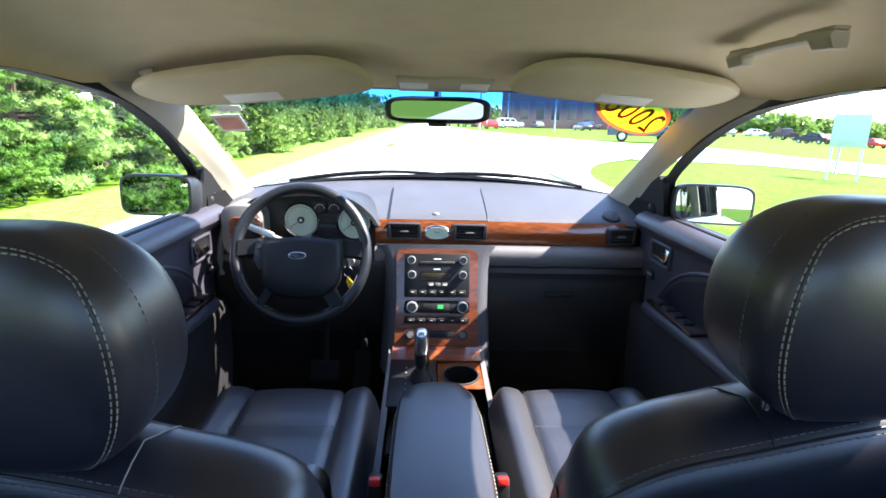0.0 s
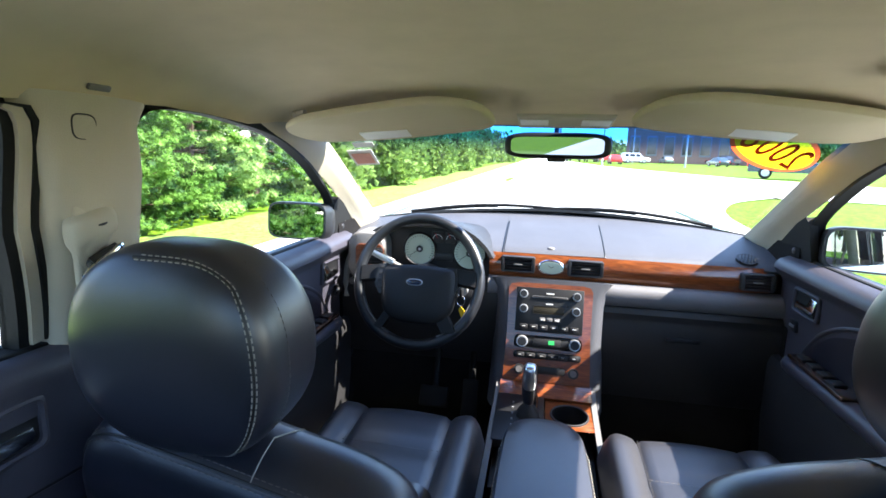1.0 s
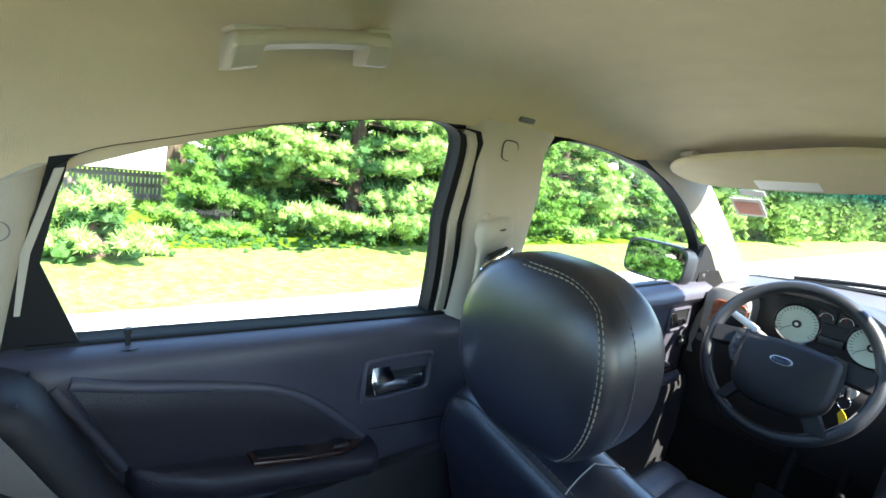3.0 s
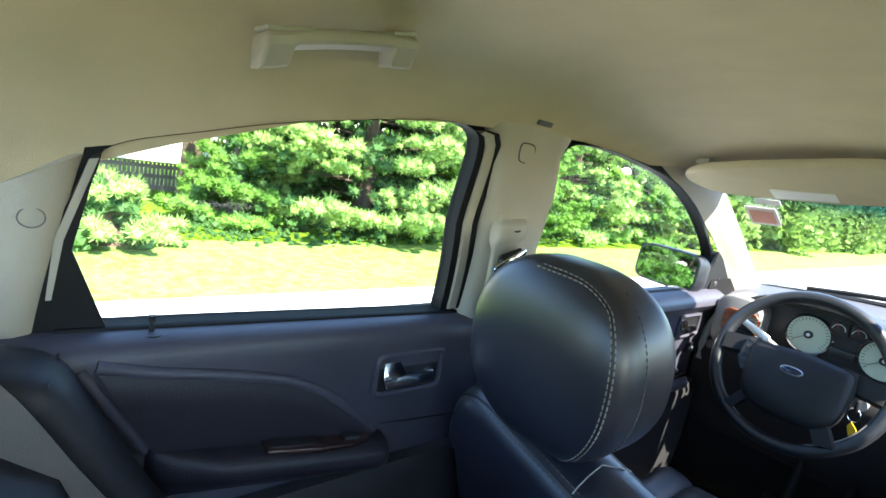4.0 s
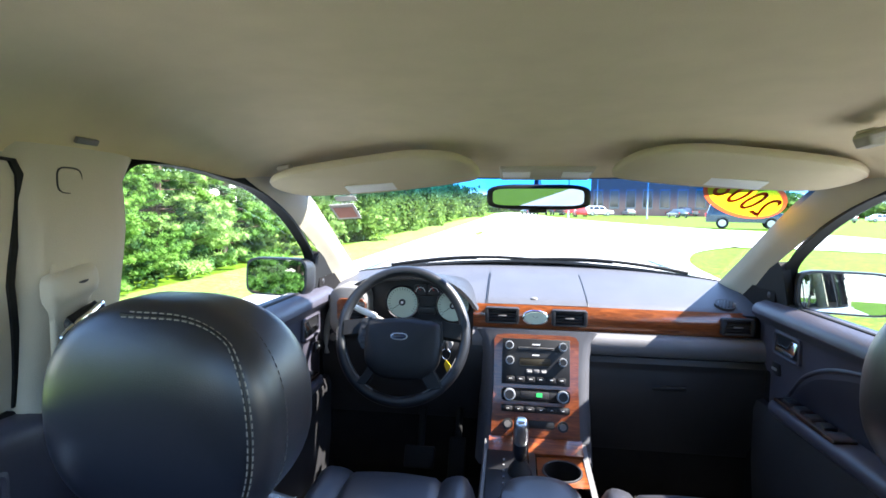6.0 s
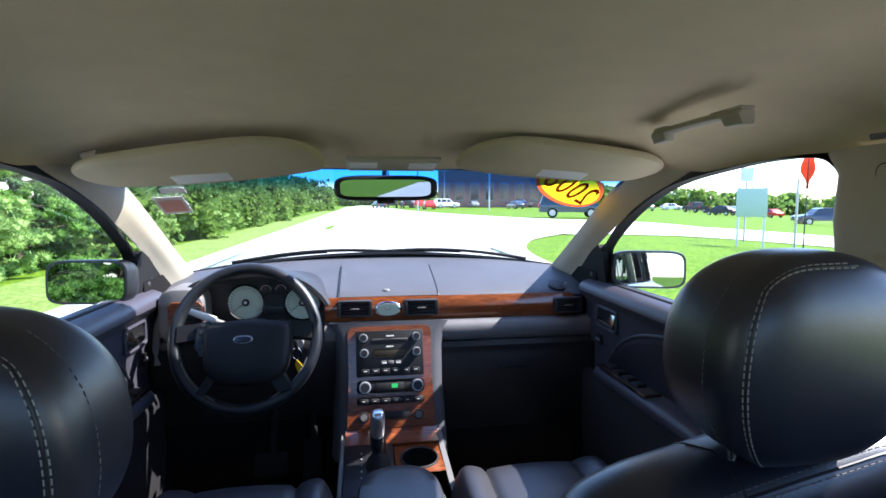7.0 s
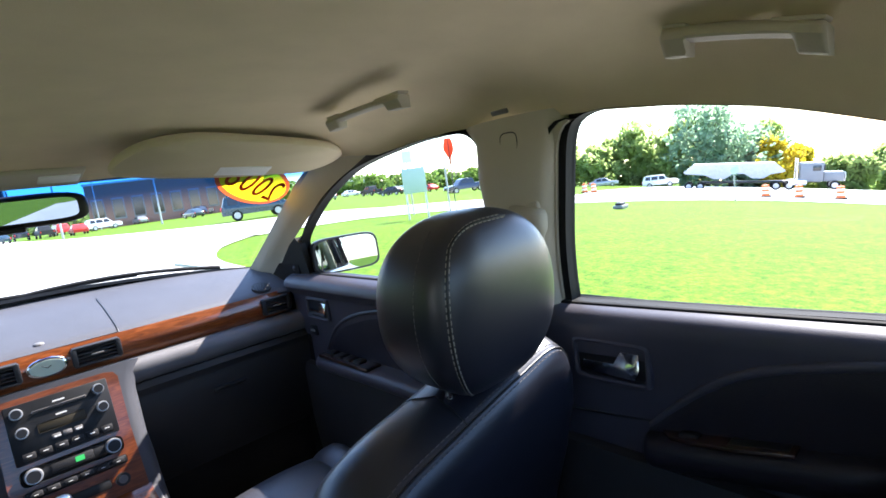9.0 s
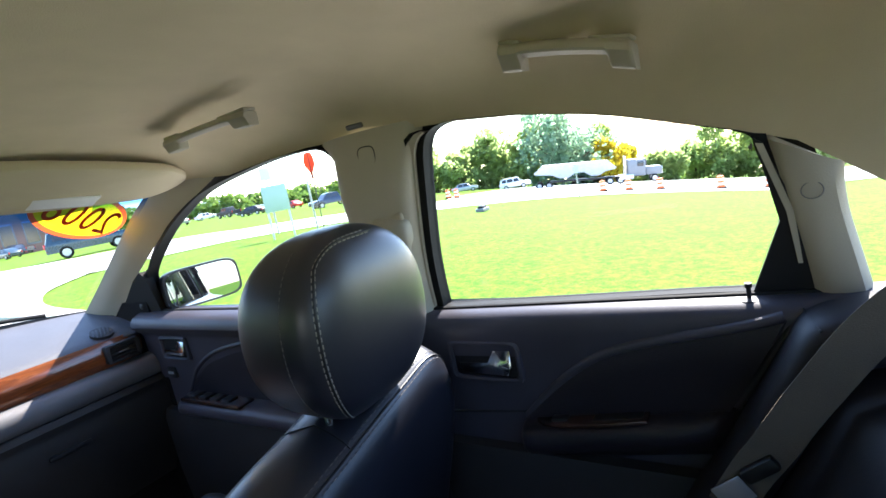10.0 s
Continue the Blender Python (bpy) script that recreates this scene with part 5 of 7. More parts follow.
    tube(bm, [(rows[k0][j] if j > 6 else rows[k0][j].lerp(rows[k0 - 1][j], 0.7)) + Vector((0, 0, 0.0006)) for j in (4, 5, 6, 7, 8, 9, 10)], 0.0012, 6)
    part("shoulder_seam", bm, THREAD if s < 0 else BLACK, back)
    # headrest
    zc, h = (1.018, 0.288) if s < 0 else (1.071, 0.266)
    hx, hy = (-0.458 if s < 0 else 0.440), 0.534
    dims = (0.276 if s < 0 else 0.250, 0.170, h)
    e1, e2 = 0.80, 0.46

    def hp(th, ph, grow=1.0):
        def pw(v, e):
            return math.copysign(abs(v) ** e, v)
        wide = 1.03 - 0.22 * max(0, -math.sin(ph)) ** 1.5 - 0.05 * max(0, math.sin(ph)) ** 2
        return Vector((hx + pw(math.cos(ph), e1) * pw(math.cos(th), e2) * dims[0] / 2 * grow * wide,
                       hy + pw(math.cos(ph), e1) * pw(math.sin(th), e2) * dims[1] / 2 * grow + 0.05 * (0 - math.sin(ph)) * 0.2,
                       zc + pw(math.sin(ph), e1) * dims[2] / 2 * grow))
    bm = B()
    skin(bm, [[hp(2 * math.pi * i / 56, -math.pi / 2 + math.pi * j / 36) for i in range(56)] for j in range(1, 36)], True, True)
    hr = part("headrest", bm, LEATHER, seat, "large padded black leather headrest")
    th0 = (1.25 if s > 0 else 1.75) * math.pi

    def seam_line(off, grow):
        out = []
        for k in range(61):
            q = k / 60
            if q < 0.62:
                th, ph = th0, -1.32 + 2.0 * q / 0.62
            else:
                e = (q - 0.62) / 0.38
                th, ph = th0 + s * 0.95 * e ** 1.5, 0.68 + 0.36 * math.sin(e * math.pi / 2)
            bend = max(0, (q - 0.5) / 0.5) ** 1.5
            out.append(hp(th + off * (1 - bend) * (1 + 0.5 * math.sin(ph) ** 4), ph - off * s * 1.1 * bend, grow))
        return out
    for off in (-0.040, 0.040):
        bm = B()
        stitches(bm, seam_line(off, 1.002), 0.0055, 0.0035, 0.0009)
        part("stitching", bm, THREAD, hr, "double row of pale stitches")
    bm = B()
    tube(bm, seam_line(0, 0.998), 0.0022, 6)
    part("seam", bm, BLACK, hr)
    bm = B()
    stitches(bm, [hp((1.03 if s > 0 else 1.97) * math.pi, -1.2 + 2.2 * k / 40, 1.003) for k in range(41)], 0.005, 0.0035, 0.0006)
    part("side_stitching", bm, THREAD_DIM, hr)
    for q in (-0.05, 0.05):
        bm = B()
        cyl(bm, (hx + q, hy + 0.015, zc - h / 2 - 0.03), (hx + q, hy + 0.015, zc - h / 2 + 0.03), 0.006)
        part("post", bm, CHROME, seat)
    bm = B()
    box(bm, (s * 0.117, 0.80, 0.60), (0.026, 0.03, 0.075), 0.006, turn=turned("X", -15))
    bk = tagged(part("belt_buckle", bm, BLACK), "black seat belt buckle with a red button", "buckle")
    bm = B()
    box(bm, (s * 0.117, 0.795, 0.634), (0.020, 0.016, 0.014), 0.003, turn=turned("X", -15))
    part("button", bm, RED, bk, "red release button")


def rear_seat():
    r = thing("rear_bench", (0, -0.25, 0.3), "black leather rear bench seat", "bench seat")
    bm = B()
    rows = []
    for i in range(41):
        u = -1 + 2 * i / 40
        a = abs(u)
        fwd = 0.05 * max(0, (a - 0.72) / 0.28) ** 1.5 + 0.02 * math.cos(u * 6)
        row = []
        for k in range(11):
            t = k / 10
            z = 0.55 + 0.46 * t
            y = 0.085 - 0.20 * t + fwd * (1 - 0.35 * t)
            if k > 8:
                y -= 0.04 * (k - 8) ** 1.5
                z -= 0.004 * (k - 8)
            row.append(Vector((u * 0.632, y, z)))
        rows.append(row)
    skin(bm, rows)
    thick(bm, 0.12)
    part("backrest", bm, LEATHER_REAR, r, "black leather rear backrest with side bolsters")
    bm = B()
    box(bm, (0, 0.08, 0.47), (1.32, 0.42, 0.15), 0.04, 4)
    part("cushion", bm, LEATHER_REAR, r)
    for s in (-1, 1):
        bm = B()
        tube(bm, [Vector((s * 0.47, 0.10 - 0.20 * t, 0.55 + 0.42 * t)) for t in (k / 10 for k in range(11))], 0.004, 6)
        part("seam", bm, THREAD, r)
        # upright bolster between the seat back and the door
        back = 0.0 if s > 0 else -0.033
        line = smooth_line([Vector((0, y + back, z)) for y, z in ((0.22, 0.56), (0.155, 0.70), (0.078, 0.832), (0.045, 0.895), (0.013, 0.956), (-0.004, 0.988), (-0.022, 1.004), (-0.05, 1.014), (-0.10, 1.026), (-0.19, 1.04))], 5)
        rows = []
        for k, p in enumerate(line):
            d = (line[min(k + 1, len(line) - 1)] - line[max(k - 1, 0)]).normalized()
            inward = Vector((0, -d.z, d.y))
            ring = []
            for j in range(20):
                a = 2 * math.pi * j / 20
                cx_, cy_ = math.copysign(abs(math.cos(a)) ** 0.7, math.cos(a)), math.copysign(abs(math.sin(a)) ** 0.7, math.sin(a))
                ring.append(p + inward * (0.036 + 0.036 * cy_) + Vector((s * (0.648 + 0.052 * cx_), 0, 0)))
            rows.append(ring)
        bm = B()
        skin(bm, rows, True, True)
        bol = part("side_bolster", bm, LEATHER_REAR, r, "upright black leather side bolster")
        bm = B()
        tube(bm, [Vector((s * x, -0.012 + back - 0.04 * ((0.70 - x) / 0.10) ** 2 * 0.3, 0.9975)) for x in (0.60, 0.62, 0.64, 0.66, 0.68, 0.698)], 0.0012, 6)
        part("seam", bm, BLACK, bol)


def seat_belt_rear(s):
    b = thing("rear_seat_belt", (s * 0.62, 0.0, 0.8), "brown-black rear seat belt hanging beside the seat, with a steel tongue", "seat belt", "rear seat belts")
    path = [(0.585, -0.165, 1.10), (0.578, -0.075, 1.020), (0.576, -0.012, 0.933), (0.575, 0.03, 0.865), (0.575, 0.056, 0.825), (0.57, 0.085, 0.775)]
    if s < 0:
        path = [(0.59, -0.20, 1.09), (0.585, -0.112, 1.005), (0.57, -0.048, 0.905), (0.56, 0.0, 0.83), (0.55, 0.04, 0.77), (0.54, 0.07, 0.72)]
    bm = B()
    line = smooth_line([Vector((s * x, y, z)) for x, y, z in path], 6)
    skin(bm, [[p + Vector((0.0, -0.019, -0.014)), p + Vector((0.0, 0.019, 0.014))] for p in line])
    thick(bm, 0.0015)
    part("webbing", bm, BELT, b)
    lean = turned("X", 52)
    c = Vector((s * path[4][0], path[4][1], path[4][2]))
    bm = B()
    box(bm, c + Vector((s * -0.006, -0.010, 0.011)), (0.014, 0.018, 0.044), 0.004, turn=lean)
    part("tongue_grip", bm, BLACK, b)
    bm = B()
    box(bm, c + Vector((s * -0.012, 0.020, -0.022)), (0.003, 0.030, 0.040), 0.001, turn=lean)
    part("tongue", bm, SILVER, b, "bright steel belt tongue")


def belt_anchor(s):
    a = thing("belt_guide", (s * 0.66, 0.57, 1.13), "pale plastic belt height adjuster with a black belt through its loop", "seat belt")
    oy, oz = -0.022, -0.014

    def v(x, y, z):
        return Vector((s * x, y + oy, z + oz))
    bm = B()
    box(bm, v(0.652, 0.600, 1.130), (0.012, 0.060, 0.150), 0.005, 3)
    part("cover", bm, TRIM_LIGHT, a, "pale plastic slide cover")
    # flared grip: wide curved head over a narrower throat
    bm = B()
    rows = []
    for z, hw, out in ((1.196, 0.030, 0.010), (1.192, 0.036, 0.020), (1.184, 0.039, 0.026), (1.170, 0.039, 0.028), (1.160, 0.037, 0.026), (1.153, 0.033, 0.018), (1.146, 0.029, 0.014), (1.132, 0.027, 0.013), (1.122, 0.026, 0.010)):
        rows.append([v(0.654 - out * math.sin(math.pi * k / 10) ** 0.6, 0.597 + hw * math.cos(math.pi * k / 10), z + 0.006 * math.cos(math.pi * k / 10)) for k in range(11)])
    skin(bm, rows)
    thick(bm, 0.003)
    part("adjuster_grip", bm, TRIM_LIGHT, a)
    bm = B()
    tube(bm, [v(0.6265 + 0.010 * abs(k - 5) / 5, 0.597 + 0.0055 * (k - 5), 1.178 + 0.0007 * (k - 5)) for k in range(11)], 0.0018, 6)
    part("grip_slot", bm, PLASTIC, a)
    bm = B()
    tube(bm, smooth_line([v(x, y, z) for x, y, z in ((0.628, 0.560, 1.112), (0.622, 0.575, 1.126), (0.620, 0.600, 1.138), (0.622, 0.618, 1.146), (0.628, 0.622, 1.135), (0.628, 0.600, 1.118), (0.630, 0.575, 1.106))], 4, True), 0.0034, 8, True)
    part("loop", bm, CHROME, a, "chromed belt loop")
    bm = B()
    pillow(bm, v(0.634, 0.598, 1.130), (0.014, 0.052, 0.020), 0.6, 0.5, 20, 10, turn=turned("X", 20))
    part("loop_cover", bm, BLACK, a)
    bm = B()
    line = smooth_line([v(x, y, z) for x, y, z in ((0.635, 0.598, 1.14), (0.616, 0.595, 1.125), (0.624, 0.62, 1.07), (0.64, 0.66, 0.95), (0.65, 0.70, 0.75))], 5)
    skin(bm, [[p + Vector((0, -0.023, -0.006)), p + Vector((0, 0.023, 0.008))] for p in line])
    thick(bm, 0.0016)
    part("webbing", bm, BLACK, a)


# ---- roof fittings ----
def visor(s):
    v = thing("sun_visor", (s * 0.4, 1.12, 1.36), "folded beige fabric sun visor with a pale label", "sun visor", "sun visors")
    loop = [(0.150, 1.180, 1.345), (0.185, 1.208, 1.339), (0.266, 1.213, 1.329), (0.37, 1.213, 1.319), (0.49, 1.212, 1.312), (0.585, 1.205, 1.309), (0.628, 1.168, 1.318), (0.630, 1.105, 1.333),
            (0.57, 1.045, 1.346), (0.49, 1.028, 1.358), (0.40, 1.022, 1.369), (0.30, 1.020, 1.380), (0.235, 1.024, 1.381), (0.182, 1.045, 1.374), (0.152, 1.105, 1.360)]
    loop = [(x, y, z + s * (0.003 + 0.016 * (x - 0.15))) for x, y, z in loop]
    line = smooth_line([Vector((s * x, y, z)) for x, y, z in loop], 5, True)
    c = sum(line, Vector()) / len(line)
    bm = B()
    rings = []
    up = Vector((0, 0.25, 0.97))
    for k, o in ((0.93, 0.010), (0.985, 0.008), (1.0, 0.003), (1.0, -0.003), (0.985, -0.008), (0.94, -0.011), (0.5, -0.012), (0.05, -0.012)):
        rings.append([c + (p - c) * k + up * o for p in line])
    skin(bm, rings, True, True)
    part("panel", bm, VISOR, v)
    bm = B()
    p0 = Vector((s * 0.405, 1.165, 1.3175 + s * 0.007))
    box(bm, p0, (0.115, 0.050, 0.004), 0.0015, turn=turned("X", -15.5) @ turned("Y", 5.5 * s))
    part("label", bm, WHITE, v, "pale printed warning label")
    bm = B()
    cyl(bm, (s * 0.57, 1.085, 1.353), (s * 0.605, 1.10, 1.350), 0.007)
    part("pivot", bm, TRIM_LIGHT, v)


def grab_handle(s, y0, y1, x, z0, z1, group, thin=1.0):
    """z0 at y0, z1 at y1."""
    g = thing("grab_handle", (s * x, (y0 + y1) / 2, (z0 + z1) / 2), "pale plastic folding grab handle on the roof rail", "grab handle", group)

    def at(t, out, dz):
        return Vector((s * (x - out * thin), y0 + (y1 - y0) * t, z0 + (z1 - z0) * t + dz * thin))
    bm = B()
    rows = []
    for i in range(97):
        t = i / 96
        e = abs(2 * t - 1)
        q = min(1, max(0, (e - 0.63) / 0.05))
        leg = q * q * (3 - 2 * q)
        end = max(0, (e - 0.94) / 0.06) ** 2
        bow = 0.004 * (1 - e * e)
        zt, zb = 0.012 + bow - 0.003 * end, -0.003 + bow - 0.002 * leg
        foot = zb - 0.004 - 0.013 * leg
        rows.append([at(t, a, b) for a, b in ((0.010 - 0.012 * leg, zt - 0.002), (0.026, zt), (0.032 - 0.003 * end, zt - 0.002), (0.036 - 0.003 * end, zt - 0.006), (0.037 - 0.003 * end, zb + 0.003), (0.035 - 0.003 * end, zb),
                                              (0.027 - 0.002 * end, foot + 0.002), (0.023, foot), (0.012 - 0.014 * leg, foot + 0.001), (0.009 - 0.012 * leg, (zt + foot) / 2))])
    skin(bm, rows, True, True)
    part("grip", bm, TRIM_LIGHT, g)
    for t, w in ((0.15, 0.30), (0.90, 0.18)):
        bm = B()
        box(bm, at(t, 0.014, 0.0145), (0.034 * thin, abs(y1 - y0) * w, 0.005), 0.002, 3, turn=turned("X", math.degrees(math.atan2(z1 - z0, y1 - y0))))
        part("mount", bm, TRIM_LIGHT, g)


def mirror_inside():
    m = thing("rear_view_mirror", (0.0, 1.45, 1.30), "black framed interior rear-view mirror", "mirror")
    c, t = Vector((0.0, 1.45, 1.298)), turned("Z", -6.3) @ turned("X", 2.2)
    bm = B()
    pillow(bm, c, (0.290, 0.05, 0.072), 0.5, 0.28, 40, 14, turn=t)
    part("housing", bm, BLACK, m)
    loop = []
    for k in range(48):
        a = 2 * math.pi * k / 48
        loop.append(c + t @ Vector((0.125 * math.copysign(abs(math.cos(a)) ** 0.3, math.cos(a)), -0.0265, 0.0235 * math.copysign(abs(math.sin(a)) ** 0.4, math.sin(a)))))
    bm = B()
    fill_loop(bm, loop)
    part("mirror_glass", bm, MIRROR, m, "flat mirror glass", smooth=False)
    bm = B()
    box(bm, c + t @ Vector((0, -0.012, -0.038)), (0.05, 0.03, 0.012), 0.005)
    part("lever", bm, BLACK, m)
    bm = B()
    cyl(bm, c + Vector((0, 0.02, 0.01)), (0.0, 1.50, 1.345), 0.010)
    part("stem", bm, BLACK, m)


def roof_bits():
    c = thing("overhead_console", (0.02, 1.28, 1.37), "pale overhead panel with map lights at the head of the windscreen", "overhead console")
    bm = B()
    box(bm, (0.012, 1.325, 1.360), (0.235, 0.13, 0.018), 0.007, 3, turn=turned("X", -9))
    part("panel", bm, TRIM_LIGHT, c)
    for s in (-1, 1):
        bm = B()
        box(bm, (0.012 + s * 0.075, 1.315, 1.3525), (0.07, 0.055, 0.006), 0.002, turn=turned("X", -9))
        part("lens", bm, WHITE, c, "clear map light lens")
    for s in (-1, 1):
        bm = B()
        box(bm, (s * 0.640, 0.603, 1.349), (0.006, 0.036, 0.009), 0.002, turn=turned("Y", -30 * s))
        tagged(part("coat_hook_slot", bm, PLASTIC_GREY), "small grey slot cover on the roof rail", "slot cover")


def side_mirror(s):
    m = thing("side_mirror", (s * 0.79, 1.46, 1.0), "silver-backed door mirror with black housing", "side mirror", "door mirrors")
    c, t = Vector((s * 0.785 if s < 0 else 0.815, 1.46, 1.048)), (turned("Z", -4) @ turned("X", -4) if s < 0 else turned("Z", -17) @ turned("X", -4))
    bm = B()
    rings = []
    w, h = 0.102 if s < 0 else 0.108, 0.058
    for k, o in ((1.0, -0.012), (1.03, 0.0), (1.02, 0.03), (0.9, 0.07), (0.6, 0.10), (0.1, 0.112)):
        ring = []
        for i in range(40):
            a = 2 * math.pi * i / 40
            ring.append(c + t @ Vector((k * w * math.copysign(abs(math.cos(a)) ** 0.38, math.cos(a)), o, k * h * math.copysign(abs(math.sin(a)) ** 0.42, math.sin(a)))))
        rings.append(ring)
    skin(bm, rings, True, True)
    part("housing", bm, BLACK, m)
    loop = []
    for i in range(40):
        a = 2 * math.pi * i / 40
        loop.append(c + t @ Vector((0.93 * w * math.copysign(abs(math.cos(a)) ** 0.38, math.cos(a)), -0.014, 0.90 * h * math.copysign(abs(math.sin(a)) ** 0.42, math.sin(a)))))
    bm = B()
    fill_loop(bm, loop)
    part("mirror_glass", bm, MIRROR, m, "mirror glass", smooth=False)
    bm = B()
    box(bm, (s * 0.768, 1.50, 1.02), (0.085, 0.05, 0.05), 0.015, 3)
    part("arm", bm, BLACK, m)


def car_outside():
    # plain closing panels of the body
    bm = B()
    rows = []
    for i in range(13):
        u = -1 + 2 * i / 12
        rows.append([Vector((u * 0.84, 2.02 + k * 1.15 - 0.10 * u * u, 0.985 - 0.03 * abs(u) ** 3 - 0.10 * k ** 2 + 0.01 * k)) for k in (0, .2, .5, .8, 1)])
    skin(bm, rows)
    thick(bm, 0.02)
    tagged(part("bonnet", bm, PAINT), "silver painted bonnet of the car", "bonnet", kind="structure")
    bm = B()
    rows = []
    for i in range(13):
        u = -1 + 2 * i / 12
        rows.append([Vector((u * 0.70, 2.06 - 0.09 * u * u - d, 1.020 - 0.045 * u * u + z)) for d, z in ((-0.06, -0.02), (0.0, 0.006), (0.045, 0.01), (0.07, -0.01))])
    skin(bm, rows)
    thick(bm, 0.01)
    tagged(part("cowl", bm, BLACK), "black plastic cowl under the windscreen", "cowl", kind="structure")
    for x0, x1 in ((-0.55, 0.05), (-0.02, 0.58)):
        w = thing("wiper", (x0, 2.05, 1.04), "black windscreen wiper resting on the cowl", "wiper", "wipers")
        bm = B()
        pts = [Vector((x0 + (x1 - x0) * t, 2.025 - 0.09 * ((x0 + (x1 - x0) * t) / 0.7) ** 2, 1.062 - 0.045 * ((x0 + (x1 - x0) * t) / 0.7) ** 2 + 0.012 * math.sin(t * math.pi))) for t in (k / 14 for k in range(15))]
        tube(bm, pts, 0.007, 6)
        part("blade", bm, RUBBER, w)
        bm = B()
        tube(bm, [p + Vector((0, 0.02, -0.004)) for p in pts[:9]], 0.009, 6)
        part("arm", bm, BLACK, w)
    for s in (-1, 1):
        bm = B()
        skin(bm, [[Vector((s * x, y, z)) for x, z in ((0.74, 0.97), (0.84, 0.94), (0.88, 0.62), (0.85, 0.34))] for y in (1.63, 2.4, 3.17)])
        thick(bm, 0.015)
        tagged(part("wing_panel", bm, PAINT), "silver painted front wing", "body panel", kind="structure")
        bm = B()
        skin(bm, [[Vector((s * x, y, z)) for x, z in ((0.70, 0.97), (0.82, 0.92), (0.88, 0.62), (0.85, 0.34))] for y in (-0.14, -0.9, -1.6)])
        thick(bm, 0.015)
        tagged(part("rear_panel", bm, PAINT), "silver painted rear side panel", "body panel", kind="structure")
    bm = B()
    skin(bm, [[Vector((x, y, z)) for x in (-0.7, 0, 0.7)] for y, z in ((-1.05, 1.0), (-1.35, 0.99), (-1.6, 0.95), (-1.62, 0.4))])
    thick(bm, 0.015)
    tagged(part("boot_lid", bm, PAINT), "silver painted boot lid", "boot lid", kind="structure")


def pedals():
    for x, w, name in ((-0.36, 0.10, "brake_pedal"), (-0.235, 0.055, "accelerator_pedal")):
        p = thing(name, (x, 1.60, 0.42), "dark rubber-faced foot pedal", "pedal")
        bm = B()
        box(bm, (x, 1.585, 0.44), (w, 0.02, 0.07 if w > 0.08 else 0.14), 0.006, turn=turned("X", -25))
        part("pad", bm, RUBBER, p)
        bm = B()
        cyl(bm, (x, 1.60, 0.44), (x, 1.68, 0.62), 0.012)
        part("arm", bm, RUBBER, p)


cabin_floor()
ceiling()
pedals()
pillars()
door(-1, 1, True)
door(1, 2, True)
door(-1, 3, False)
door(1, 4, False)
screen_at = windscreen()
rear_window()
car_outside()
dashboard()
cluster()
dash_end()
centre_stack()
steering_wheel()
gear_lever()
armrest_console()
front_seat(-1, "front seats")
front_seat(1, "front seats")
rear_seat()
for side in (-1, 1):
    seat_belt_rear(side)
for side in (-1, 1):
    belt_anchor(side)
    visor(side)
    side_mirror(side)
grab_handle(1, 0.128, 0.288, 0.602, 1.341, 1.378, "grab handles")
grab_handle(-1, 0.090, 0.254, 0.568, 1.342, 1.379, "grab handles")
grab_handle(1, 0.675, 0.905, 0.500, 1.387, 1.383, "grab handles", 0.7)
mirror_inside()
roof_bits()
oval_sticker(screen_at)


# ---- outdoors ----
def ground_z(x, y):
    if x < 0:
        t = min(1, max(0, (-x - 1.5) / 3.0))
        return -0.30 * t * t * (3 - 2 * t)
    if x < 2.5:
        return 0.0
    b = math.degrees(math.atan2(x, max(y, 0.01)))
    t = min(1, max(0, (b - 25) / 65))
    k = 0.112 * t ** 1.2
    return -k * (x - 2.5)


def graded(a, b, fine, coarse, centre=0.0):
    """Steps from a to b, close together near the centre."""
    out, v = [centre], centre
    while v < b:
        v += fine + coarse * abs(v - centre)
        out.append(min(v, b))
    v = centre
    while v > a:
        v -= fine + coarse * abs(v - centre)
        out.insert(0, max(v, a))
    return out


def ground():
    xs, ys = graded(-1500, 1500, 0.8, 0.09), graded(-1500, 1500, 0.8, 0.09, 8)
    bm = B()
    skin(bm, [[Vector((x, y, ground_z(x, y) - 0.03 + 0.01 * noise.noise((x * 0.2, y * 0.2, 0)))) for x in xs] for y in ys])
    tagged(part("ground", bm, GRASS), "sunlit mown lawn", "lawn", kind="structure")


def strip(name, rows, mat, label, lift, category, n=10):
    """A surface laid on the ground between pairs of edge points."""
    bm = B()
    out = []
    for (ax, ay), (bx, by) in rows:
        out.append([Vector((ax + (bx - ax) * t, ay + (by - ay) * t, ground_z(ax + (bx - ax) * t, ay + (by - ay) * t) + lift)) for t in (k / n for k in range(n + 1))])
    columns = [smooth_line(list(col), 8) for col in zip(*out)]
    dense = [list(row) for row in zip(*columns)]
    for row in dense:
        for r in row:
            r.z = ground_z(r.x, r.y) + lift
    skin(bm, dense)
    return tagged(part(name, bm, mat), label, category, kind="structure")


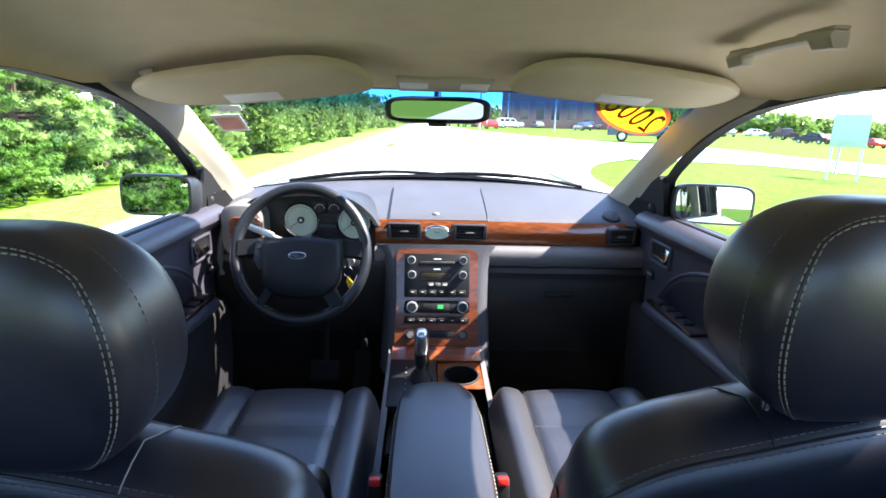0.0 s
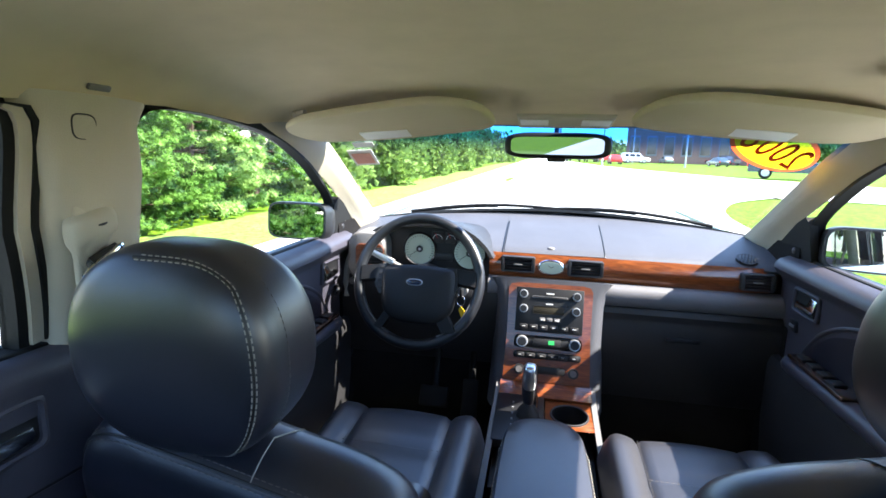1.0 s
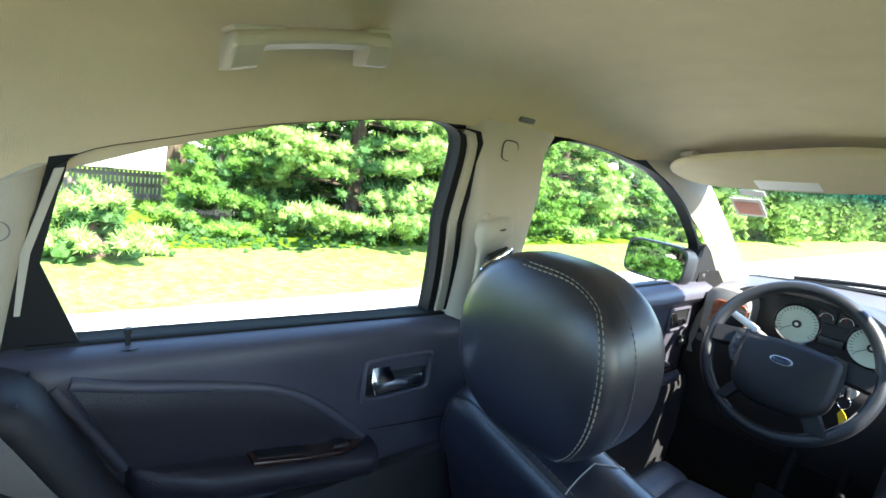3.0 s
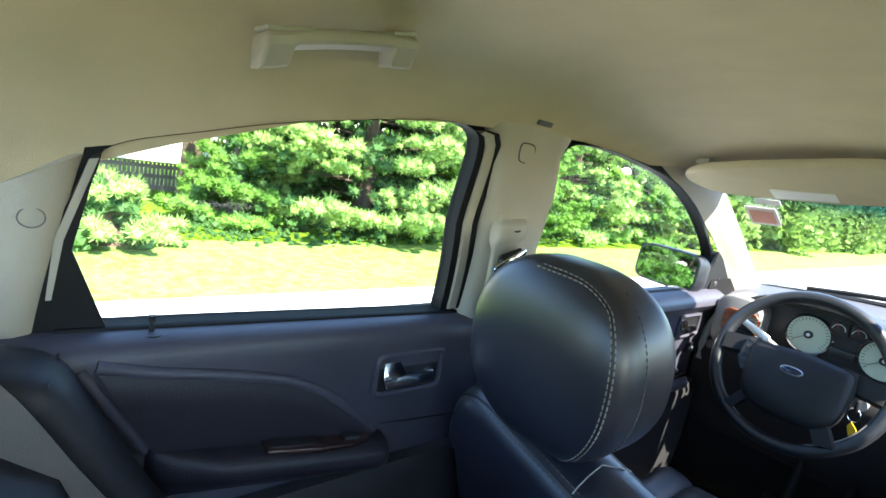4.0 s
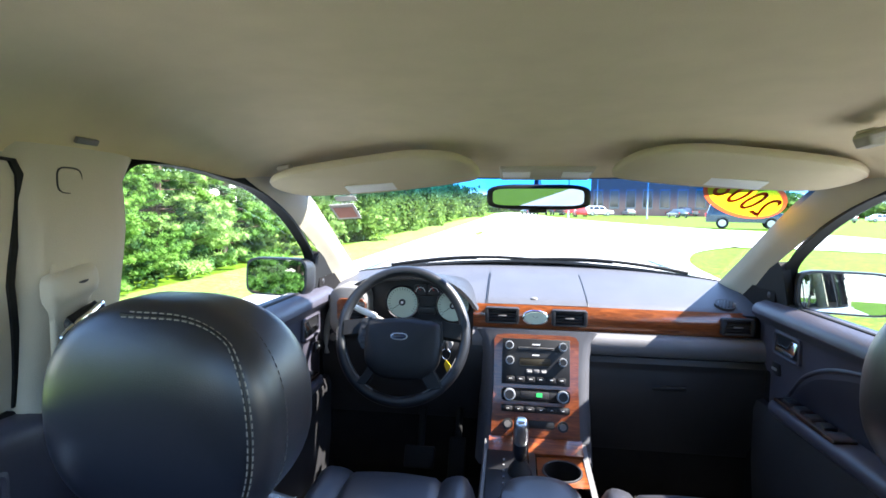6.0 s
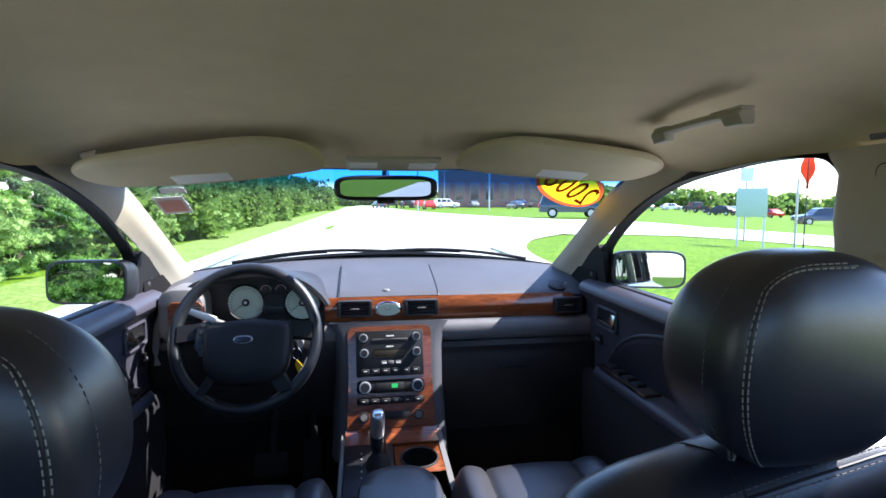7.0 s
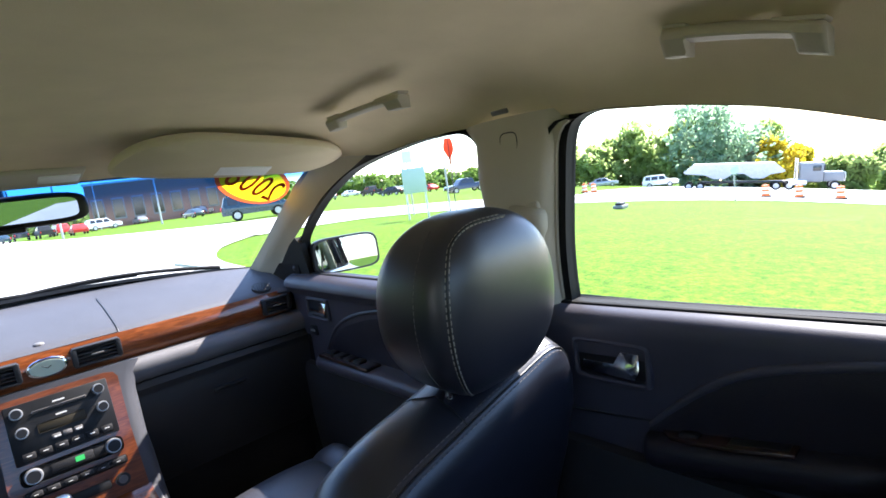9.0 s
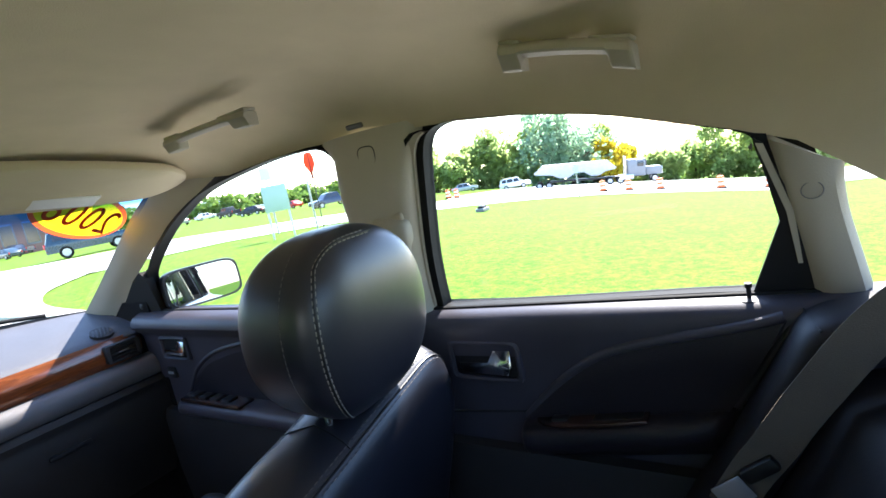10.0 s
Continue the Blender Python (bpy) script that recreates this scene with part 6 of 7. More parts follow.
def roads():
    strip("road", [((-4.6, -40), (3.3, -40)), ((-4.6, -5), (3.3, -5)), ((-4.6, 5), (3.4, 5)), ((-4.6, 9.7), (3.63, 9.7)), ((-4.6, 11.2), (3.85, 11.2)), ((-4.6, 13), (4.2, 13)), ((-4.6, 15.4), (5.0, 15.4)), ((-4.6, 17.3), (6.2, 17.5)),
                   ((-4.6, 18.4), (7.5, 18.8)), ((-4.6, 19.2), (9.0, 19.4)), ((-4.6, 20), (12.8, 18.9)), ((-4.6, 22.5), (18, 24)), ((-4.6, 28), (19, 30)), ((-4.6, 40), (12, 40)), ((-4.7, 80), (6, 80)), ((-5, 160), (4, 160))],
          ROAD, "pale sun-bleached asphalt road", 0.0, "road", 14)
    strip("road_side", [((11.5, 19.1), (16.5, 28)), ((16.5, 16.8), (25, 25)), ((22, 14.2), (34, 22.5)), ((28, 11.2), (46, 20.5)), ((31.5, 8), (62, 17))], ROAD, "pale asphalt side road", 0.004, "road", 8)
    strip("road_far", [((27, 17), (44, 27)), ((30, 10.5), (92, 38)), ((31.5, 6), (98, 20)), ((31, 0), (100, 3)), ((29, -12), (100, -14)), ((25, -40), (90, -44))], ROAD, "pale asphalt highway beyond the lawn", 0.008, "road", 10)
    strip("verge", [((-6.6, -20), (-4.55, -20)), ((-6.7, 5), (-4.55, 5)), ((-6.8, 25), (-4.6, 25)), ((-6.8, 90), (-4.7, 90))], GRASS_DRY, "dry mown grass verge under the pines", 0.004, "grass", 5)
    strip("gravel", [((2.5, 8.6), (3.66, 9.0)), ((2.8, 11.3), (3.98, 11.8)), ((3.3, 13.8), (4.55, 14.0)), ((4.1, 16.2), (5.6, 16.4)), ((5.6, 18.6), (7.2, 18.5))], GRAVEL, "gravel edge of the road bend", 0.006, "gravel", 4)


def needle_cloud(centres, rnd, size, blades, mat, name, parent, width=0.1, spiky=False):
    """Tufts of thin pointed blades round the given centres, as one part."""
    verts, faces = [], []
    for c, out, sc in centres:
        for _ in range(blades):
            d = Vector((rnd.gauss(0, 1), rnd.gauss(0, 1), rnd.gauss(0, 1))).normalized()
            d = (d + out * 0.9).normalized()
            side = d.orthogonal().normalized()
            side.rotate(Matrix.Rotation(rnd.random() * 6.28, 3, d))
            L = size * sc * (0.6 + 0.6 * rnd.random())
            w = L * width
            o = c + d * L * 0.08
            i = len(verts)
            if spiky:
                verts += [o - side * w, o + side * w, o + d * L]
                faces.append((i, i + 1, i + 2))
            else:
                verts += [o - side * w * 0.5, o + side * w * 0.5, o + d * L * 0.6 + side * w, o + d * L, o + d * L * 0.6 - side * w]
                faces.append((i, i + 1, i + 2, i + 3, i + 4))
    inv = world_of(parent).inverted()
    me = bpy.data.meshes.new(name)
    me.from_pydata([inv @ v for v in verts], [], faces)
    me.materials.append(mat)
    ob = new(name, me)
    ob.parent = parent
    return ob


def puff_shapes(seed, count=8, needles=54, core=0.62, width=0.07):
    """Lumpy round needle clumps, as points and faces, to be set along the boughs."""
    rnd = random.Random(seed)
    out = []
    for _ in range(count):
        bm = B()
        bmesh.ops.create_icosphere(bm, subdivisions=1, radius=core)
        vs = [Vector((v.co.x, v.co.y, v.co.z * 0.8)) for v in bm.verts]
        fs = [tuple(v.index for v in f.verts) for f in bm.faces]
        bm.free()
        for _ in range(needles):
            d = Vector((rnd.gauss(0, 1), rnd.gauss(0, 1), rnd.gauss(0.2, 1))).normalized()
            side = d.orthogonal().normalized()
            side.rotate(Matrix.Rotation(rnd.random() * 6.28, 3, d))
            i = len(vs)
            o = d * core * rnd.uniform(0.6, 0.85)
            vs += [o - side * width, o + side * width, d * rnd.uniform(0.85, 1.12) + side * rnd.uniform(-0.1, 0.1) + Vector((0, 0, rnd.uniform(0.0, 0.14)))]
            fs.append((i, i + 1, i + 2))
        out.append((vs, fs))
    return out


PUFFS = puff_shapes(3)
PUFFS_INNER = puff_shapes(4, 6, 26, 0.6, 0.09)


def clumps(places, rnd, mat, name, parent, shapes=PUFFS):
    """One mesh of needle clumps: places holds (centre, radius)."""
    inv = world_of(parent).inverted()
    verts, faces = [], []
    for c, r in places:
        vs, fs = rnd.choice(shapes)
        m = Matrix.Translation(inv @ c) @ Matrix.Rotation(rnd.random() * 6.28, 4, "Z") @ Matrix.Diagonal((r, r, r * rnd.uniform(0.8, 1.05), 1))
        i = len(verts)
        verts += [m @ v for v in vs]
        faces += [tuple(i + k for k in f) for f in fs]
    me = bpy.data.meshes.new(name)
    me.from_pydata(verts, [], faces)
    me.materials.append(mat)
    ob = new(name, me)
    ob.parent = parent
    return ob


def pine(x, y, h, r, seed, mat, detail=1.0, bare=0.0, label="dense young white pine with bright soft needle clumps"):
    rnd = random.Random(seed)
    z0 = ground_z(x, y) - 0.05
    t = thing("pine_tree", (x, y, z0), label, "tree", "roadside pines")
    bm = B()
    tube(bm, [Vector((x + 0.05 * math.sin(k * 1.3 + seed), y + 0.05 * math.cos(k + seed), z0 + h * k / 8)) for k in range(9)], lambda q: 0.16 * (1 - q) + 0.015, 9)
    outer, inner = [], []
    z = max(0.15, bare)
    while z < h * 0.97:
        q = z / h
        rr = r * (1 - q) ** 0.8 * (1.0 if z > 0.5 else 0.9)
        n = int((7 + 4 * (1 - q)) * (0.7 + 0.3 * detail))
        a0 = rnd.random() * 6.28
        for k in range(n):
            a = a0 + 6.28 * k / n + rnd.uniform(-0.3, 0.3)
            L = rr * rnd.uniform(0.72, 1.12)
            rise = rnd.uniform(-0.05, 0.22)
            base = Vector((x, y, z0 + z + rnd.uniform(-0.12, 0.12)))
            tip = Vector((math.cos(a) * L, math.sin(a) * L, L * rise))
            across = Vector((-math.sin(a), math.cos(a), 0))
            tube(bm, [base, base + tip * 0.5 + Vector((0, 0, -0.06 * L)), base + tip], lambda q2: 0.02 * (1 - q2) + 0.003, 5)
            m = max(3, int(L * 8.5 * detail))
            for j in range(m):
                f = 0.45 + 0.58 * (j + rnd.random() * 0.7) / m
                wide = 0.46 * L * max(0.15, 1.12 - f)
                for _ in range(2 if f < 0.95 else 1):
                    sz = rnd.uniform(0.075, 0.155) / detail ** 0.5
                    p = base + tip * f + across * rnd.uniform(-1, 1) * wide + Vector((0, 0, -0.05 * L * math.sin(f * 3.1) + rnd.uniform(0.0, 0.12)))
                    p.z = max(p.z, z0 + 0.12)
                    outer.append((p, sz))
            for _ in range(max(3, int(L * 3.2))):
                p = base + tip * rnd.uniform(0.25, 0.72) + across * rnd.uniform(-0.3, 0.3) * L + Vector((0, 0, rnd.uniform(-0.15, 0.05)))
                p.z = max(p.z, z0 + 0.1)
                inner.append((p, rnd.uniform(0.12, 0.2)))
        z += 0.36 / detail ** 0.3 * (1 + 0.25 * q)
    part("trunk", bm, BARK, t)
    clumps(outer, rnd, mat, "crown", t)
    # inner clumps get the darker green, standing in for the crown's own shade
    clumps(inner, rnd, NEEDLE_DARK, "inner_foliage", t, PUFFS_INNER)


def leafy(x, y, h, r, seed, mat, n=1500, leaf=0.5, name="tree", label="broad leafy tree beyond the road", base=None, squat=1.0):
    rnd = random.Random(seed)
    z0 = (ground_z(x, y) if base is None else base) - 0.1
    t = thing(name, (x, y, z0), label, "tree" if name != "shrub" else "shrub", "far trees" if name != "shrub" else "roadside shrubs")
    bm = B()
    tube(bm, [Vector((x, y, z0)), Vector((x + 0.1, y, z0 + h * 0.35)), Vector((x, y + 0.1, z0 + h * 0.7))], lambda q: 0.05 * h * 0.5 * (1 - 0.8 * q), 7)
    lobes = []
    for k in range(13):
        a, q = rnd.random() * 6.28, rnd.uniform(0.08, 0.9)
        d = r * rnd.uniform(0.25, 0.72) * (1.15 - abs(q - 0.45))
        c = Vector((x + math.cos(a) * d, y + math.sin(a) * d, z0 + h * q))
        lobes.append((c, r * rnd.uniform(0.28, 0.5)))
        tube(bm, [Vector((x, y, z0 + h * q * 0.55)), c], lambda q2: 0.012 * h * (1 - 0.7 * q2), 5)
    part("trunk", bm, BARK, t)
    pts = []
    for _ in range(n):
        c, rr = rnd.choice(lobes)
        d = Vector((rnd.gauss(0, 1), rnd.gauss(0, 1), rnd.gauss(0, 1))).normalized()
        p = c + Vector((d.x, d.y, d.z * squat)) * rr * rnd.uniform(0.55, 1.1)
        pts.append((p, (d + Vector((0, 0, 0.4))).normalized(), rnd.uniform(0.6, 1.3)))
    needle_cloud(pts, rnd, leaf, 4, mat, "crown", t, 0.32)


def fence_left():
    f = thing("fence", (-10.8, 0.5, -0.36), "weathered grey picket fence behind the pines", "fence")
    pk = B()
    box(pk, (-10.8, 0, -0.10), (0.02, 0.042, 0.60), 0)
    me = None
    for k in range(56):
        y = -0.4 + 0.068 * k
        if me is None:
            o = part("picket", pk, FENCE, f, smooth=False)
            o.location.y += y
            me = o.data
        else:
            o2 = new("picket", me)
            o2.parent = f
            o2.location = (0, y, 0)
    for z in (-0.26, -0.06, 0.12):
        bm = B()
        box(bm, (-10.84, 1.5, z), (0.03, 3.9, 0.07), 0)
        part("rail", bm, FENCE, f, smooth=False)
    b = thing("white_shed", (-19, -2, -0.3), "long white building behind the fence", "building")
    bm = B()
    box(bm, (-19, -3, 1.6), (6, 16, 3.8), 0.02)
    part("wall", bm, SIDING, b)
    bm = B()
    prism(bm, [Vector((-22.4, -11.2, 3.5)), Vector((-15.6, -11.2, 3.5)), Vector((-19, -11.2, 5.2))], (0, 16.4, 0))
    part("roof", bm, STEEL, b)
    for k in range(4):
        bm = B()
        box(bm, (-15.98, -8 + 3.4 * k, 1.9), (0.06, 1.2, 1.3), 0.01)
        w = part("window", bm, WHITE, b)
        bm = B()
        box(bm, (-15.93, -8 + 3.4 * k, 1.9), (0.03, 1.0, 1.1), 0)
        part("pane", bm, GLASS_DARK, w)


def lay(x, y, z=0.0):
    return Vector((x, y, ground_z(x, y) + z))


def wheel(parent, c, r, axis, rim=SILVER):
    bm = B()
    a = Vector(axis).normalized()
    rings = []
    side = a.orthogonal().normalized()
    up = a.cross(side)
    for o, k in ((-0.11, 0.82), (-0.12, 0.93), (-0.08, 1.0), (0.08, 1.0), (0.12, 0.93), (0.11, 0.82)):
        rings.append([Vector(c) + a * o + (side * math.cos(t) + up * math.sin(t)) * r * k for t in (2 * math.pi * i / 22 for i in range(22))])
    skin(bm, rings, True, True)
    w = part("wheel", bm, RUBBER, parent)
    bm = B()
    cyl(bm, Vector(c) - a * 0.115, Vector(c) + a * 0.115, r * 0.62, n=18)
    part("rim", bm, rim, w)


def vehicle(name, at, heading, kind, paint, label, group="parked vehicles"):
    """Side profile lofted across the width. heading: degrees, 0 drives along +x."""
    m = Matrix.Translation(at) @ Matrix.Rotation(radians(heading), 4, "Z")
    v = thing(name, at, label, "pickup truck" if kind == "pickup" else "car", group)
    if kind == "suv":
        L, W, wheels, r = 5.2, 1.95, (-1.52, 1.42), 0.40
        body = [(-2.58, 0.45), (-2.60, 0.95), (-2.52, 1.12), (2.0, 1.12), (2.42, 1.02), (2.58, 0.80), (2.58, 0.45)]
        cabin = [(-2.52, 1.10), (-2.30, 1.78), (-1.9, 1.90), (0.35, 1.90), (0.62, 1.80), (1.25, 1.12)]
        panes = [(-2.1, -1.35), (-1.25, -0.25), (-0.15, 0.75)]
    elif kind == "pickup":
        L, W, wheels, r = 5.8, 2.0, (-1.85, 1.80), 0.42
        body = [(-2.9, 0.5), (-2.92, 1.18), (0.0, 1.18), (1.2, 1.16), (2.5, 1.10), (2.82, 0.95), (2.85, 0.5)]
        cabin = [(-1.05, 1.16), (-0.9, 1.80), (-0.7, 1.90), (0.55, 1.90), (0.8, 1.80), (1.45, 1.15)]
        panes = [(-0.8, -0.1), (0.0, 0.85)]
    else:
        L, W, wheels, r = 4.5, 1.78, (-1.35, 1.32), 0.31
        body = [(-2.22, 0.35), (-2.25, 0.72), (-2.1, 0.92), (1.0, 0.94), (2.0, 0.82), (2.24, 0.62), (2.24, 0.35)]
        cabin = [(-1.75, 0.90), (-1.1, 1.38), (-0.6, 1.46), (0.25, 1.44), (0.5, 1.38), (1.15, 0.92)]
        panes = [(-1.05, -0.3), (-0.2, 0.55)]

    def solid(prof, w0, w1):
        bm = B()
        rows = []
        top = max(p[1] for p in prof)
        lo = min(p[1] for p in prof)
        for k, u in enumerate((-1, -0.97, -0.85, 0, 0.85, 0.97, 1)):
            row = []
            for x, z in prof:
                q = (z - lo) / (top - lo)
                hw = (w0 + (w1 - w0) * q) / 2
                sh = 0.985 if abs(u) > 0.96 else 1.0
                row.append(m @ Vector((x * sh, u * hw, z - (0.04 if abs(u) == 1 and z > lo + 0.1 else 0))))
            rows.append(row)
        skin(bm, rows, True, True)
        return bm
    part("body", solid(body, W, W), paint, v)
    part("cabin", solid(cabin, W - 0.06, W - 0.42), paint, v)
    zt, zb = max(p[1] for p in cabin), min(p[1] for p in cabin)
    for s in (-1, 1):
        for a, b in panes:
            bm = B()

            def P(x, q):
                z = zb + (zt - zb) * q
                hw = ((W - 0.06) + (-0.36) * q) / 2 + 0.012
                return m @ Vector((x, s * hw, z))
            sl = 0.18 if b == panes[-1][1] else 0.0
            prism(bm, [P(a, 0.14), P(b + sl, 0.14), P(b - sl, 0.84), P(a + 0.05, 0.84)], m.to_3x3() @ Vector((0, -s * 0.02, 0)))
            part("window", bm, GLASS_DARK, v, "dark tinted window")
        bm = B()
        cyl(bm, m @ Vector((L / 2 - 0.06, s * W * 0.38, 0.78 if kind != "car" else 0.66)), m @ Vector((L / 2 + 0.0, s * W * 0.38, 0.76 if kind != "car" else 0.66)), 0.11, n=14)
        part("headlight", bm, WHITE, v)
        bm = B()
        box(bm, m @ Vector((-L / 2 + 0.03, s * W * 0.43, 0.95 if kind != "car" else 0.75)), (0.14, 0.14, 0.3), 0.02)
        part("tail_light", bm, RED, v)
        for wx in wheels:
            wheel(v, m @ Vector((wx, s * (W / 2 - 0.10), r)), r, m.to_3x3() @ Vector((0, 1, 0)))
    if kind == "pickup":
        bm = B()
        box(bm, m @ Vector((-2.0, 0, 1.17)), (1.75, 1.7, 0.05), 0.0, turn=turned("Z", heading))
        part("bed_floor", bm, BLACK, v)
    # windscreens
    bm = B()
    f1, f2 = (cabin[-1], cabin[-2])
    bm2 = [m @ Vector((f1[0] * 0.75 + f2[0] * 0.25 + 0.03, u * (W / 2 - 0.16), f1[1] * 0.75 + f2[1] * 0.25 + 0.02)) for u in (-1, 1)] + \
          [m @ Vector((f1[0] * 0.1 + f2[0] * 0.9 + 0.03, u * (W / 2 - 0.24), f1[1] * 0.1 + f2[1] * 0.9 + 0.02)) for u in (1, -1)]
    prism(bm, bm2, m.to_3x3() @ Vector((-0.03, 0, -0.02)))
    part("windscreen", bm, GLASS_DARK, v)
    return v


def lorry(at, heading):
    # nose down along the falling road
    m = Matrix.Translation(at) @ Matrix.Rotation(radians(heading), 4, "Z") @ Matrix.Rotation(radians(5.5), 4, "Y") @ Matrix.Diagonal((1.12, 1, 1, 1))
    t = turned("Z", heading) @ turned("Y", 5.5)
    v = thing("lorry", at, "grey semi truck with a pale hopper trailer on the highway", "truck")

    def bx(name, c, s, mat, label="", r=0.05):
        bm = B()
        box(bm, m @ Vector(c), s, r, 2, t)
        return part(name, bm, mat, v, label)
    bx("cab", (5.2, 0, 2.05), (2.2, 2.3, 2.2), CAB_GREY, "grey sleeper cab")
    bx("bonnet", (7.1, 0, 1.5), (1.9, 1.7, 1.1), CAB_GREY)
    bx("grille", (8.08, 0, 1.45), (0.08, 1.2, 1.0), CHROME)
    bx("windscreen", (6.3, 0, 2.55), (0.06, 1.9, 0.7), GLASS_DARK)
    for s in (-1, 1):
        bx("side_window", (5.6, s * 1.16, 2.5), (0.8, 0.04, 0.6), GLASS_DARK)
        bx("tank", (4.0, s * 0.95, 0.85), (1.8, 0.6, 0.6), CHROME)
        bm = B()
        cyl(bm, m @ Vector((3.9, s * 1.0, 1.0)), m @ Vector((3.9, s * 1.0, 3.7)), 0.08, n=10)
        part("exhaust", bm, CHROME, v)
    bx("chassis", (0.5, 0, 0.95), (12.5, 1.0, 0.25), BLACK)
    bm = B()
    prof = [(-6.0, 3.3), (1.9, 3.3), (2.9, 2.3), (2.7, 2.1), (1.6, 1.9), (0.9, 1.4), (-0.1, 1.4), (-0.9, 2.0), (-2.0, 2.0), (-2.8, 1.4), (-3.8, 1.4), (-4.8, 1.9), (-6.8, 2.1), (-7.0, 2.3)]
    skin(bm, [[m @ Vector((x, u * 1.25 * (1 - 0.25 * (3.3 - z) / 2.1), z)) for x, z in prof] for u in (-1, -0.5, 0.5, 1)], True, True)
    part("hopper", bm, HOPPER, v, "off-white hopper body")
    for x in (7.2, 3.3, 2.1, -5.2, -6.4):
        for s in (-1, 1):
            wheel(v, m @ Vector((x, s * 1.0, 0.5)), 0.5, m.to_3x3() @ Vector((0, 1, 0)))


def barrel(x, y, z, group="traffic barrels"):
    b = thing("traffic_barrel", (x, y, z), "orange and white striped traffic barrel at the road edge", "traffic barrel", group)
    bm = B()
    cyl(bm, (x, y, z), (x, y, z + 0.10), 0.34, 0.31, 16)
    part("base", bm, RUBBER, b)
    for k in range(5):
        bm = B()
        r = 0.24 - 0.010 * k
        cyl(bm, (x, y, z + 0.10 + 0.14 * k), (x, y, z + 0.24 + 0.14 * k), r, r - 0.007, 16)
        part("band", bm, BARREL if k % 2 == 0 else WHITE, b)
    bm = B()
    box(bm, (x, y, z + 0.84), (0.16, 0.04, 0.08), 0.02)
    part("handle", bm, BARREL, b)


def sign_board(p, face):
    """A pale green board on two posts."""
    s = thing("sign_board", p, "pale green sign board on two posts, seen from behind", "sign")
    r = Matrix.Rotation(radians(face), 3, "Z")
    for k in (-1, 1):
        bm = B()
        a = Vector(p) + r @ Vector((k * 0.36, 0, 0))
        box(bm, a + Vector((0, 0, 0.95)), (0.07, 0.07, 1.95), 0.006, turn=r)
        part("post", bm, SIDING, s)
    bm = B()
    box(bm, Vector(p) + r @ Vector((0, -0.06, 0)) + Vector((0, 0, 1.42)), (0.86, 0.035, 0.92), 0.006, turn=r)
    part("board", bm, SIGN_GREEN, s)


def small_sign(p, h, w, hh, mat, label, round_=False, face=45):
    s = thing("road_sign", p, label, "sign")
    p = Vector(p)
    bm = B()
    cyl(bm, p, p + Vector((0, 0, h)), 0.035, n=8)
    part("post", bm, STEEL, s)
    bm = B()
    r = Matrix.Rotation(radians(face), 3, "Z")
    if round_:
        prism(bm, [p + Vector((0, 0, h)) + r @ Vector((w * math.cos(a), -0.05, w * math.sin(a))) for a in (math.pi / 8 + math.pi / 4 * k for k in range(8))], r @ Vector((0, -0.02, 0)))
    else:
        box(bm, p + Vector((0, 0, h)) + r @ Vector((0, -0.05, 0)), (w, 0.02, hh), 0.004, turn=r)
    part("plate", bm, mat, s)


def flag_pole(p, h, way):
    f = thing("flag_pole", p, "tall thin pole with a drooping red-orange flag", "flag")
    p = Vector(p)
    bm = B()
    cyl(bm, p, p + Vector((0, 0, h)), 0.02, 0.012, 8)
    part("pole", bm, BLACK, f)
    bm = B()
    rows = []
    for k in range(9):
        t = k / 8
        z = h - 0.02 - 0.95 * t
        wd = 0.30 * math.sin(min(1, 0.25 + 1.1 * t) * math.pi) ** 0.7 + 0.03
        rows.append([p + Vector((way.x * wd * u * 1.2, way.y * wd * u * 1.2, z)) + Vector((0.03, -0.03, 0)) * math.sin(u * 9 + t * 5) for u in (-.5, -.3, -.1, .1, .3, .5)])
    skin(bm, rows)
    thick(bm, 0.004)
    part("flag", bm, FLAG_CLOTH, f, "drooping red-orange flag")


def lamp_post(x, y, h):
    p = lay(x, y)
    l = thing("street_lamp", p, "tall grey car-park light pole", "street lamp", "light poles")
    bm = B()
    cyl(bm, p, p + Vector((0, 0, h)), 0.12, 0.07, 10)
    part("pole", bm, STEEL, l)
    for s in (-1, 1):
        bm = B()
        box(bm, p + Vector((s * 0.6, 0, h)), (0.9, 0.35, 0.15), 0.04)
        part("lamp_head", bm, STEEL, l)


def far_building(x, y, w, d, h, turn, mat, name="shop_building", label="low brick commercial building far across the road"):
    z = ground_z(x, y)
    b = thing(name, (x, y, z), label, "building", "far buildings")
    r = Matrix.Rotation(radians(turn), 3, "Z")
    bm = B()
    box(bm, Vector((x, y, z + h / 2 - 0.3)), (w, d, h + 0.6), 0.03, turn=r)
    part("wall", bm, mat, b)
    bm = B()
    box(bm, Vector((x, y, z + h + 0.1)), (w + 0.4, d + 0.4, 0.4), 0.05, turn=r)
    part("roof", bm, SIDING, b)
    n = max(3, int(w / 3.2))
    for k in range(n):
        bm = B()
        xx = -w / 2 + w * (k + 0.5) / n
        box(bm, Vector((x, y, z + h * 0.42)) + r @ Vector((xx, -d / 2 - 0.03, 0)), (w / n * 0.62, 0.12, h * 0.5), 0.02, turn=r)
        wn_ = part("window", bm, CAB_GREY, b)
        bm = B()
        box(bm, Vector((x, y, z + h * 0.42)) + r @ Vector((xx, -d / 2 - 0.10, 0)), (w / n * 0.52, 0.06, h * 0.42), 0, turn=r)
        part("pane", bm, GLASS_DARK, wn_)


